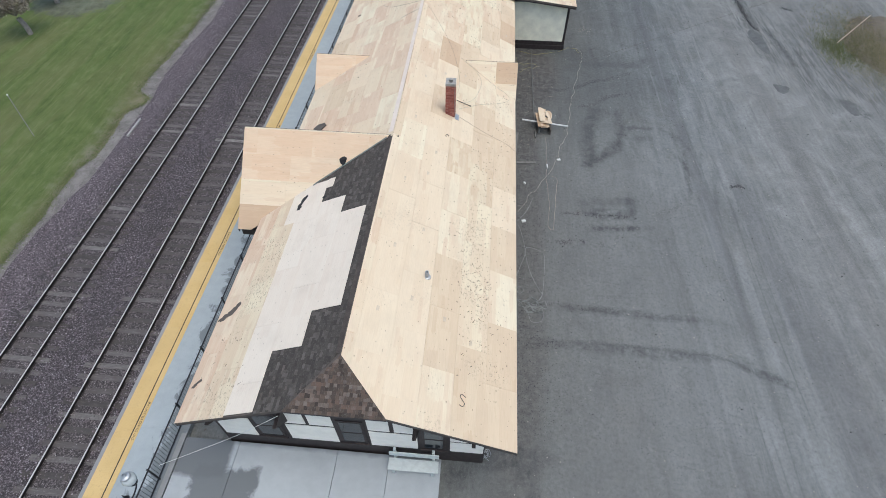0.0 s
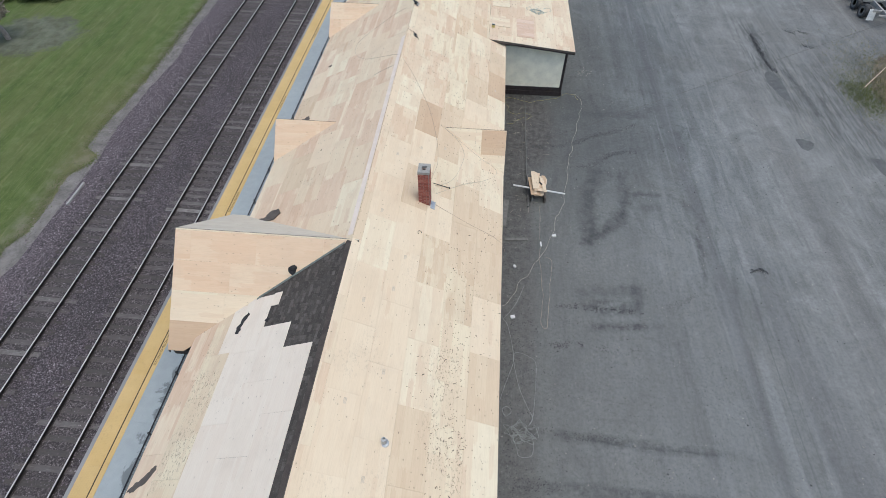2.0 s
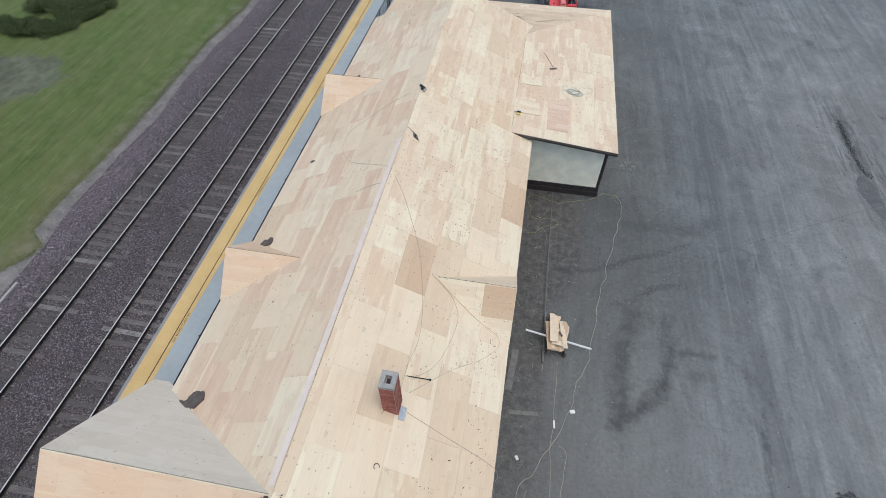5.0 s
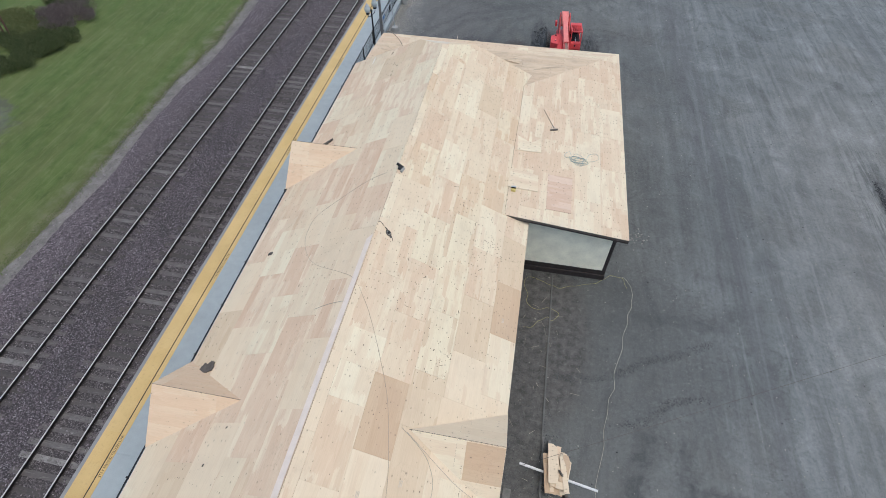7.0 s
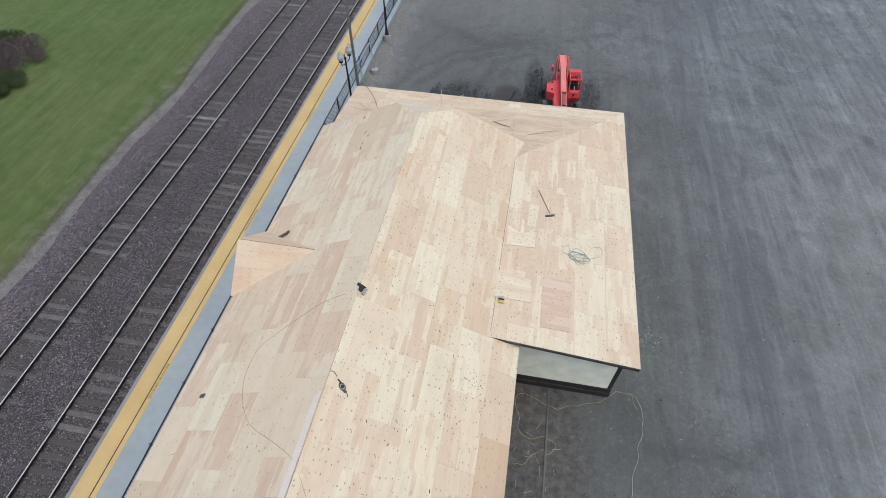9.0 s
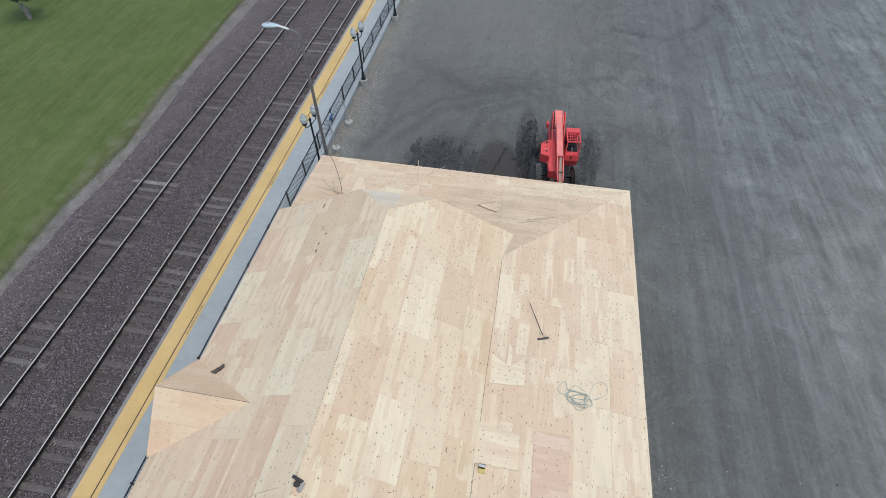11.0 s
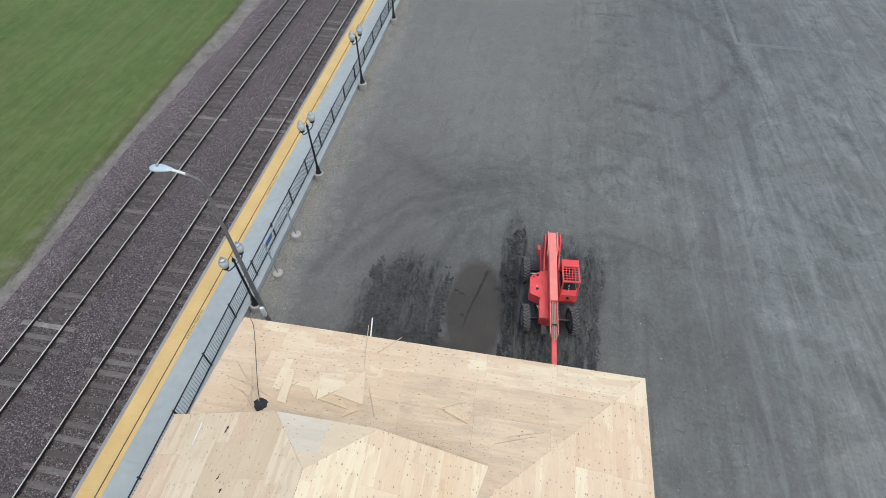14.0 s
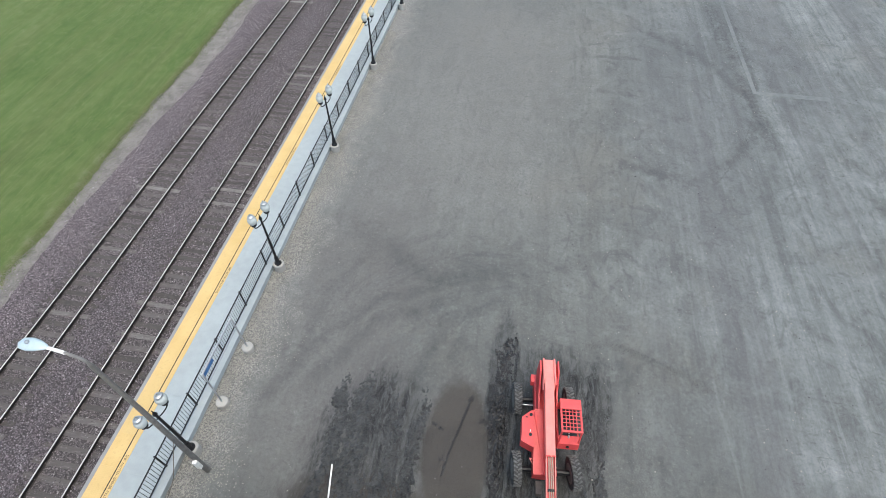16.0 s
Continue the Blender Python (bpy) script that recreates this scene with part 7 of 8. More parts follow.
scatter("loose_stones", np.stack([rs.uniform(2, 26, 1500), rs.uniform(5, 95, 1500), np.full(1500, 0.008)], 1), 0.03, PALE_GRAVEL, "small loose stones on the yard", "stones", seed=2)
scatter("loose_stones", np.stack([rs.normal(7.55, 0.25, 26), rs.normal(39.6, 0.3, 26), np.full(26, 0.02)], 1), 0.05, PALE_GRAVEL, "a few pale stones beside the lean-to", "stones", seed=13)
scatter("dark_stones", np.stack([rs.uniform(3, 24, 420), rs.uniform(8, 92, 420), np.full(420, 0.01)], 1), 0.034, CLOD, "small dark clods lying loose on the yard", "stones", seed=12)
scatter("soil_clods", np.stack([rs.normal(2.7, 0.65, 2200), rs.uniform(7.5, 36.3, 2200), np.full(2200, 0.008)], 1), 0.026, MID_MUD, "dark clods and crumbs of soil along the wall", "soil", seed=14)
scatter("soil_clods", np.stack([rs.normal(3.1, 0.8, 1500), rs.uniform(7.5, 36.3, 1500), np.full(1500, 0.010)], 1), 0.022, TREAD_MUD, "grey crumbs of soil along the wall", "soil", seed=15)
scatter("wood_chips", np.stack([rs.normal(2.9, 0.6, 260), rs.uniform(9, 36, 260), np.full(260, 0.015)], 1), 0.02, GREY_BOARD, "chips and splinters of wood on the soil", "debris", flat=0.25, seed=4)
scatter("pea_gravel", np.stack([-10.2 + np.abs(rs.normal(0, 0.62, 15000)) * (1 + 0.5 * np.sin(np.linspace(51, 86, 15000) * 1.1)), np.linspace(51, 86, 15000) + rs.uniform(-0.3, 0.3, 15000), np.full(15000, 0.012)], 1), 0.024, PALE_GRAVEL, "loose pale gravel along the fence", "gravel", seed=6)


# ---- cords, tools and scraps on the roof ----
def on_east(x, y, h=0.03):
    return (x, y, roof_z(x) + h)


def on_lean(x, y, h=0.03):
    return (x, y, 3.42 + KL * (LEDGE - x) + h)


def on_canopy(x, y, h=0.03):
    return (x, y, 3.42 + KL * (LY1 - y) + h)


def cord(name, pts, r, material, label, category="cord", steps=6, wave=0.0):
    if wave:
        pts = [p + wave * Vector((noise.noise(p * 1.6), noise.noise(p * 1.6 + Vector((9, 4, 2))), 0)) for p in spline(pts, 7)]
        steps = 3
    ob = part(name, tube(pts, r, 5, steps), material, None, label)
    return tagged(ob, label, category, "cords and hoses")


cord("air_hose", [on_east(x, y) for x, y in ((-3.5, 35.9), (-4.2, 35.7), (-4.97, 35.4), (-6.0, 34.6), (-6.66, 33.93), (-6.75, 33.2), (-6.62, 32.55), (-6.2, 31.8), (-5.6, 31.23), (-4.5, 30.72), (-3.78, 30.3), (-3.3, 29.7), (-2.94, 29.15), (-2.41, 28.14), (-1.83, 26.86), (-1.5, 25.7), (-1.25, 24.6), (-1.14, 23.43), (-1.27, 22.52), (-1.3, 21.9))], 0.0065, HOSE, "thin brown air hose trailing over the ridge to a nail gun", "hose")
cord("extension_cord", [on_east(x, y, 0.04) for x, y in ((-1.22, 26.1), (-0.6, 25.7), (-0.24, 25.31), (-0.03, 24.63), (-0.25, 23.31), (-0.59, 22.52), (-1.1, 22.03))], 0.0065, ORANGE_CORD, "pale extension cord looping beside the chimney")
cord("extension_cord", [on_east(x, y, 0.045) for x, y in ((-1.03, 26.01), (0.49, 25.08), (1.3, 24.75), (1.5, 24.52), (1.42, 24.14), (0.9, 23.5), (0.03, 22.75), (-1.05, 21.54))], 0.0065, ORANGE_CORD, "pale extension cord looping beside the chimney")
cord("guy_line", [on_east(x, y, 0.035) for x, y in ((-1.1, 20.98), (0.26, 20.64), (1.84, 20.22))] + [(1.95, 20.2, 2.0), (2.0, 20.2, 0.05)], 0.006, HOSE, "thin dark line from the chimney over the eave", "rope", 4)
cord("extension_cord", [on_east(x, y, 0.03) for x, y in ((-4.9, 29.2), (-4.4, 29.35), (-3.9, 29.4))], 0.008, ORANGE_CORD, "short end of pale cord near the ridge")
t = thing("pry_bar", on_east(-1.1, 22.0, 0.1), "black steel bar with a hooked end leaning on the chimney", "tool")
part("bar", rod(on_east(-1.2, 22.0, 0.16), on_east(-0.52, 22.2, 0.05), 0.016, seg=7), BLACK, t)
part("hook", ball(on_east(-0.52, 22.2, 0.055), 0.04, 0.8, 8, 6), BLACK, t)
# small metal ring of wire
ring = [on_east(-1.43 + 0.07 * math.cos(a * 0.6), 19.2 + 0.09 * math.sin(a * 0.6), 0.035) for a in range(8)]
cord("wire_hook", ring, 0.012, DARK_CORD, "small bent dark hook lying on the sheathing", "hook", 3)


def nail_gun():
    x, y = -3.5, 35.95
    o = Vector(on_east(x, y, 0.03))
    t = thing("nail_gun", o, "black and grey coil nailer lying at the ridge", "tool")
    m = Matrix.Translation(o) @ pose(0, 0, 0.02, 0, 24, -14)
    bm = box(-0.26, 0.06, -0.035, 0.045, 0.0, 0.09, 0.015)
    bmesh.ops.transform(bm, matrix=m, verts=bm.verts)
    part("barrel", bm, BLACK, t)
    bm = box(0.02, 0.13, -0.24, 0.02, 0.0, 0.09, 0.02)
    bmesh.ops.transform(bm, matrix=m, verts=bm.verts)
    part("handle", bm, STONE_CAP, t, "grey grip")
    bm = lathe([(0.08, 0.0), (0.08, 0.08), (0.05, 0.09)], 14, m=pose(-0.06, -0.1, 0))
    bmesh.ops.transform(bm, matrix=m, verts=bm.verts)
    part("magazine", bm, BLACK, t)


def circular_saw():
    o = Vector(on_east(-3.2, 32.58, 0.03))
    t = thing("circular_saw", o, "worn circular saw with a grey guard lying below the ridge", "tool")
    m = Matrix.Translation(o) @ pose(0, 0, 0.01, 0, 25, -42)
    for nm, bm, mat in (("guard", lathe([(0.11, 0.0), (0.12, 0.01), (0.12, 0.035), (0.10, 0.045), (0.085, 0.04)], 18, m=Matrix.Diagonal((1.15, 0.72, 1, 1))), OLD_WOOD),
                        ("blade", lathe([(0.085, 0.042), (0.085, 0.046)], 18, m=Matrix.Diagonal((1.1, 0.7, 1, 1))), STONE_CAP),
                        ("motor", lathe([(0.05, 0.04), (0.05, 0.11), (0.035, 0.13)], 12), BLACK),
                        ("shoe", box(0.10, 0.2, -0.05, 0.04, 0.0, 0.015, 0.004), OLD_WOOD),
                        ("handle", tube([(-0.1, 0.0, 0.05), (-0.16, 0.02, 0.07), (-0.24, 0.0, 0.04)], 0.02, 7), BLACK),
                        ("power_lead", tube([(0.16, 0.0, 0.02), (0.24, 0.01, 0.02), (0.32, -0.02, 0.02)], 0.012, 6), DARK_CORD)):
        bmesh.ops.transform(bm, matrix=m, verts=bm.verts)
        part(nm, bm, mat, t)
    part("spare_lead", tube([on_east(-3.42, 32.82), on_east(-3.55, 32.93), on_east(-3.63, 32.9)], 0.01, 5), DARK_CORD, t)


nail_gun()
circular_saw()


def debris(name, pts, material, label, at_plane, thick=0.02, cat="debris", lift=0.03):
    """A flat torn piece; plywood keeps straight edges, other scraps get frayed ones."""
    torn = [] if cat != "plywood" else list(pts)
    rd = random.Random(len(pts) * 31 + int(abs(pts[0][0]) * 100))
    if cat != "plywood":
        for (ax, ay), (bx, by) in zip(pts, pts[1:] + pts[:1]):
            d = math.hypot(bx - ax, by - ay)
            for k in range(4):
                j = 0.0 if k == 0 else 0.13 * d
                torn.append((ax + (bx - ax) * k / 4 + rd.uniform(-j, j), ay + (by - ay) * k / 4 + rd.uniform(-j, j)))
    bm = prism([at_plane(x, y, lift) for x, y in torn], (0, 0, thick))
    return tagged(part(name, bm, material, None, label), label, cat, "scraps on the roof")


debris("felt_scrap", [(-8.8, 20.1), (-8.5, 20.45), (-8.25, 20.4), (-8.05, 20.68), (-7.65, 20.72), (-7.45, 20.42), (-7.7, 20.12), (-8.05, 20.16), (-8.35, 19.98)], OLD_WOOD, "torn dark scrap of roofing on the slope", on_east, 0.05, "roofing scrap")
debris("felt_scrap", [(-8.6, 27.1), (-8.5, 27.42), (-8.32, 27.34), (-8.25, 27.5), (-8.08, 27.44), (-8.02, 27.12), (-8.3, 27.0)], OLD_WOOD, "small torn scrap of dark roofing", on_east, 0.06, "roofing scrap")
debris("bark_scrap", [(-8.36, 39.22), (-8.2, 39.3), (-7.9, 39.5), (-7.85, 39.38), (-8.05, 39.2), (-8.25, 39.12)], OLD_WOOD, "curled brown scrap by the small gable", on_east, 0.06, "roofing scrap")
debris("felt_scrap", [(-8.2, 32.2), (-8.18, 32.32), (-8.02, 32.33), (-8.0, 32.22)], OLD_WOOD, "small dark scrap on the slope", on_east, 0.03, "roofing scrap")
bm = ball((0, 0, 0), 0.2, 1.0, 12, 8)
for v in bm.verts:
    v.co *= 1 + 0.5 * noise.noise(v.co * 7.0)
bmesh.ops.transform(bm, matrix=Matrix.Translation((-5.68, 16.92, roof_z(-5.68) + 0.12)) @ pose(0, 0, 0, 0, 0, -30) @ Matrix.Diagonal((0.75, 1.2, 0.8, 1)), verts=bm.verts)
tagged(part("felt_lump", bm, FELT), "black lump of torn felt in the valley", "roofing scrap", "scraps on the roof")
debris("felt_tear", [(-9.12, 9.5), (-8.95, 9.75), (-8.7, 9.92), (-8.4, 10.25), (-8.32, 10.12), (-8.55, 9.72), (-8.85, 9.5)], OLD_WOOD, "long dark tear in the sheathing", on_east, 0.012, "tear", 0.034)
debris("felt_tear", [(-9.05, 6.9), (-8.75, 7.2), (-8.7, 7.12), (-8.95, 6.86)], OLD_WOOD, "short dark tear in the sheathing", on_east, 0.012, "tear", 0.034)
debris("felt_tear", [(-7.35, 14.6), (-7.28, 15.1), (-7.1, 15.45), (-7.0, 15.3), (-7.15, 14.95), (-7.2, 14.55)], FELT, "torn gap in a pale sheet", on_east, 0.008, "tear", 0.036)
debris("felt_tear", [(-6.25, 14.9), (-6.18, 15.02), (-6.06, 14.95), (-6.12, 14.82)], FELT, "torn gap in a pale sheet", on_east, 0.008, "tear", 0.036)
for x, y, l in ((-6.72, 46.67, 0.2), (-6.27, 45.32, 0.16), (-6.01, 44.96, 0.12), (-6.15, 44.48, 0.12), (-6.13, 44.12, 0.14), (-6.3, 25.18, 0.07), (-6.53, 24.07, 0.08)):
    debris("felt_tear", [(x - 0.02, y - l / 2), (x + 0.03, y - l * 0.4), (x + 0.04, y + l / 2), (x - 0.01, y + l * 0.4)], FELT, "small dark slit in the sheathing", on_east, 0.006, "tear", 0.034)
ob = part("lath", rod(on_east(-7.77, 46.2, 0.05), on_east(-7.8, 46.89, 0.05), 0.02, seg=4), WHITE_PAINT, None)
tagged(ob, "short pale lath lying on the west slope", "lath", "scraps on the roof")
# painted scrawl near the eave
cord("chalk_mark", [on_east(x, y, 0.033) for x, y in ((0.15, 7.02), (0.02, 7.09), (-0.03, 7.02), (0.04, 6.91), (0.12, 6.8), (0.06, 6.70), (-0.04, 6.73))], 0.012, DARK_CORD, "dark painted squiggle on the sheathing", "mark")

t = thing("push_broom", on_lean(2.3, 43.2), "push broom with a dark handle lying on the lean-to roof", "broom")
part("handle", rod(on_lean(1.98, 43.81, 0.16), on_lean(2.54, 42.6, 0.1), 0.013, seg=7), BLACK, t)
for s in (-0.12, 0.12):
    part("brace", rod(on_lean(2.48, 42.72, 0.1), on_lean(2.56 + s, 42.53 + 0.36 * s, 0.07), 0.008, seg=5), GREY_STEEL, t)
bm = box(-0.21, 0.21, -0.014, 0.014, 0.0, 0.03, 0.005)
bmesh.ops.transform(bm, matrix=Matrix.Translation(on_lean(2.56, 42.52, 0.05)) @ pose(0, 0, 0, 0, 0, 20), verts=bm.verts)
part("head", bm, OLD_WOOD, t)
bm = box(-0.20, 0.20, -0.03, 0.0, -0.04, 0.02)
bmesh.ops.transform(bm, matrix=Matrix.Translation(on_lean(2.56, 42.5, 0.05)) @ pose(0, 0, 0, 0, 0, 20), verts=bm.verts)
part("bristles", bm, OLD_WOOD, t)

rnd = random.Random(12)
pts = []
for k in range(46):
    a = k * 0.9 + rnd.uniform(-0.3, 0.3)
    r = rnd.uniform(0.12, 0.52)
    cx, cy = (3.82, 40.5) if k > 10 else (3.35 + 0.04 * k, 40.75 - 0.02 * k)
    pts.append(on_lean(cx + r * math.cos(a), cy + 0.75 * r * math.sin(a), 0.03 + rnd.uniform(0, 0.05)))
pts += [on_lean(4.3, 40.6), on_lean(4.8, 40.95), on_lean(4.7, 41.3), on_lean(4.35, 41.15), on_lean(4.2, 40.7)]
cord("hose_tangle", pts, 0.008, TEAL_CORD, "tangled heap of grey-green air hose on the lean-to roof", "hose", 4)
t = thing("drill_case", on_lean(1.0, 37.68), "small open tool with a yellow battery on the lean-to roof", "tool")
for nm, z0, z1, y0, y1, mat in (("battery", 0.0, 0.09, -0.12, 0.0, YELLOW_TOOL), ("body", 0.0, 0.14, 0.0, 0.12, BLACK), ("top_plate", 0.14, 0.16, 0.02, 0.1, GREY_STEEL)):
    bm = box(-0.1, 0.1, y0, y1, z0, z1, 0.012)
    bmesh.ops.transform(bm, matrix=Matrix.Translation(on_lean(1.0, 37.68, 0.02)), verts=bm.verts)
    part(nm, bm, mat, t)
debris("plywood_offcut", [(0.86, 41.5), (0.92, 40.44), (2.05, 40.55), (2.0, 41.67), (1.65, 41.25), (1.55, 41.2), (1.52, 42.0), (1.42, 42.0), (1.4, 41.2)], PLY_CREAM, "notched plywood offcut lying loose on the roof", on_lean, 0.016, "plywood")
debris("plywood_offcut", [(0.74, 39.06), (0.72, 37.8), (2.07, 37.86), (2.03, 38.92)], PLY_CREAM, "plywood offcut lying loose on the roof", on_lean, 0.018, "plywood")
debris("plywood_offcut", [(2.47, 39.16), (2.49, 36.92), (3.58, 36.95), (3.59, 39.24)], PLY_ROSE, "pink-brown plywood sheet laid on the lean-to roof", on_lean, 0.012, "plywood", 0.026)
for p in ([(-6.24, 49.69), (-6.28, 48.5), (-6.0, 48.5), (-5.98, 49.7)], [(-5.77, 49.33), (-6.0, 49.3), (-5.94, 48.1), (-5.62, 48.05)], [(-4.9, 49.36), (-4.67, 48.37), (-3.9, 49.0), (-4.05, 49.45)], [(-4.25, 48.66), (-3.15, 48.45), (-3.40, 49.72), (-3.7, 49.3)], [(-5.2, 48.9), (-4.75, 48.4), (-4.8, 49.2)], [(-4.65, 48.4), (-3.6, 48.22), (-3.9, 48.55), (-4.3, 48.6)], [(-0.63, 48.77), (0.3, 48.42), (0.35, 48.75)], [(-3.5, 48.3), (-3.7, 47.9), (-3.2, 48.25)]):
    debris("plywood_offcut", p, rnd.choice((PLY, PLY_PEACH, PLY_CREAM)), "angular plywood offcut lying on the canopy roof", on_canopy, 0.016, "plywood", 0.03 + rnd.uniform(0, 0.03))
for a, b in (((-3.83, 51.6), (-3.5, 49.86)), ((-2.5, 51.3), (-3.2, 50.46)), ((-3.1, 49.07), (-2.65, 48.1)), ((-7.4, 48.6), (-6.22, 48.2)), ((-7.9, 49.3), (-6.5, 48.0)), ((-7.7, 48.4), (-6.9, 48.1)), ((-8.0, 48.7), (-6.6, 48.4)), ((-6.0, 48.3), (-5.5, 48.9)), ((-7.3, 49.2), (-6.7, 47.9)), ((-7.2, 48.25), (-6.4, 47.6)), ((-7.5, 48.9), (-6.5, 48.15)), ((-6.9, 48.75), (-6.85, 47.9)), ((-0.6, 48.8), (0.15, 49.15)), ((1.6, 48.2), (2.7, 48.55)), ((1.2, 47.9), (2.4, 48.35))):
    ob = part("lath", rod(on_canopy(*a, 0.05), on_canopy(*b, 0.05), 0.013, seg=4), WOOD, None)
    tagged(ob, "thin strip of torn lath lying on the canopy roof", "lath", "scraps on the roof")
debris("open_hole", [(-6.68, 47.95), (-6.58, 48.06), (-6.5, 48.13), (-6.34, 48.1), (-6.18, 48.02), (-6.25, 47.7), (-6.5, 47.65)], FELT, "dark ragged hole in the sheathing", on_canopy, 0.006, "hole", 0.022)
cord("drop_cable", [on_canopy(-6.4, 47.85, 0.0), on_canopy(-6.55, 48.3, 0.5), on_canopy(-7.0, 49.2, 0.55), on_canopy(-7.8, 50.6, 0.3), (-8.3, 51.2, 3.5), (-8.7, 51.9, 3.0), (-9.15, 52.9, 3.2)], 0.013, DARK_CORD, "dark service cable bowed over the canopy roof", "cable")
scatter("roof_grit", [on_canopy(random.Random(k).gauss(-1.2, 1.4), 47.4 + abs(random.Random(k + 900).gauss(0, 0.35)), 0.025) for k in range(300)], 0.010, OLD_WOOD, "brown grit and splinters in the valley", "debris", seed=7)

# black crack beside the lean-to junction and small litter on the sheets
cord("joint_gap", [on_east(0.77 + 0.01 * math.sin(k), 36.3 + k * 0.95, 0.026) for k in range(11)], 0.005, FELT, "dark open joint between the main roof and the lean-to", "joint", 2)
rs = np.random.RandomState(17)
lit = [on_east(x, y, 0.025) for x, y in zip(rs.uniform(-9.0, 1.7, 260), rs.uniform(6.5, 46, 260))]
lit += [on_lean(x, y, 0.025) for x, y in zip(rs.uniform(1.2, 5.9, 90), rs.uniform(36.5, 45, 90))]
scatter("roof_litter", lit, 0.012, OLD_WOOD, "dark chips and nails scattered on the roof", "debris", flat=0.4, seed=9)

def chips(name, spots, seed, material, label, longest=0.11):
    """Thin torn flakes lying flat on the east slope, in one mesh."""
    rd = random.Random(seed)
    vs, fs = [], []
    for x, y in spots:
        l, w, t = longest * rd.random() ** 3 + 0.02, rd.uniform(0.010, 0.034), rd.gauss(0.2, 1.1)
        k = len(vs)
        ring = [(-l / 2, -w / 2 * rd.random()), (l * rd.uniform(-0.2, 0.2), -w / 2), (l / 2, -w / 3 * rd.random()), (l / 2 * rd.uniform(0.6, 1), w / 2 * rd.random()), (l * rd.uniform(-0.3, 0.2), w / 2)]
        for h in (0.022, 0.032):
            vs += [on_east(x + a * math.sin(t) - b * math.cos(t), y + a * math.cos(t) + b * math.sin(t), h) for a, b in ring]
        fs.append(tuple(range(k + 5, k + 10)))
        fs += [(k + i, k + (i + 1) % 5, k + 5 + (i + 1) % 5, k + 5 + i) for i in range(5)]
    return raw(name, vs, fs, material, None, label, "stuff", "debris")


flakes = []
for cx, cy, sx, sy, n in ((0.25, 11.6, 0.30, 0.55, 170), (0.3, 14.3, 0.28, 1.0, 110), (0.25, 9.4, 0.3, 0.8, 40), (1.2, 15.5, 0.35, 1.6, 50), (1.25, 20.9, 0.3, 0.7, 40), (0.2, 17.6, 0.3, 0.9, 60), (-0.8, 13.4, 0.3, 0.8, 30), (0.45, 33.9, 0.3, 0.5, 60), (-1.6, 30.9, 0.4, 0.9, 40), (-0.6, 28.6, 0.25, 0.5, 30), (1.2, 24.0, 0.3, 0.8, 30), (1.3, 8.6, 0.3, 1.5, 30), (-0.5, 37.0, 0.9, 3.0, 60), (-8.0, 7.5, 0.5, 0.8, 40)):
    flakes += [(min(1.8, x), y) for x, y in zip(rs.normal(cx, sx, n), rs.normal(cy, sy, n))]
chips("roofing_crumbs", flakes[::2], 19, plain("torn_felt_flakes", (0.10, 0.08, 0.065), 0.85, 0, 0.5, 9.0), "dark flakes of old roofing scattered over the sheets")
chips("roofing_crumbs", flakes[1::2], 20, plain("dusty_felt_flakes", (0.27, 0.215, 0.165), 0.85, 0, 0.4, 9.0), "brown dusty flakes of old roofing scattered over the sheets")
STAMP = plain("faded_stamp_ink", (0.52, 0.44, 0.345), 0.8)
for x, y in ((-2.9, 9.2), (-2.75, 12.0), (-2.85, 15.5), (-1.9, 10.0), (-1.85, 13.2), (-2.0, 16.3), (-2.9, 19.6), (-1.8, 17.8), (-0.9, 24.6), (-1.9, 24.0), (-2.8, 23.0), (-0.75, 9.6), (1.3, 31.0), (0.2, 9.0)):
    bm = bmesh.new()
    for k in range(3):
        box(-0.045 + 0.035 * k, -0.022 + 0.035 * k, -0.10 + 0.01 * k, 0.10, 0, 0.003, 0, bm)
    part("grade_stamp", bm, STAMP, east_roof, "faded grey ink stamp", pose(*on_east(x, y, 0.025), 0, math.degrees(math.atan(K)), 0))
cord("hanging_cable", [(-5.36, 5.66, 5.04), (-7.1, 5.55, 3.35), (-9.0, 5.4, 1.8), (-10.85, 5.26, 0.3)], 0.008, WHITE_PAINT, "thin white cable hanging from the eave to the apron", "cable", 4)

# ---- overhead wire and cords on the ground ----
cord("service_wire", [(1.72, 25.7, 3.83), (5, 27.2, 4.22), (10, 29.5, 4.92), (20, 34.13, 6.29), (30, 38.76, 7.66), (60, 52.65, 11.8)], 0.006, DARK_CORD, "twisted overhead service wire from the eave across the yard", "wire", 8)
cord("extension_cord", [(x, y, 0.018) for x, y in ((6.6, 36.9), (6.95, 36.7), (7.1, 36.1), (7.0, 35.2), (6.12, 31.06), (5.45, 27.04), (4.77, 24.76), (4.1, 22.7), (3.02, 20.95), (2.66, 20.1), (2.14, 19.5), (1.9, 19.0))], 0.009, ORANGE_CORD, "long pale extension cord lying across the yard", wave=0.16)
cord("extension_cord", [(x, y, 0.02) for x, y in ((6.9, 36.2), (6.77, 36.75), (6.22, 36.85), (5.76, 36.45), (4.6, 35.9), (3.43, 35.73), (2.6, 36.1), (2.28, 36.0), (2.23, 35.28), (2.52, 34.42), (3.38, 34.5), (3.82, 34.21), (3.6, 33.9), (3.31, 34.0), (2.7, 33.4), (2.21, 33.18))], 0.008, YELLOW_CORD, "yellow extension cord along the lean-to wall", wave=0.2)
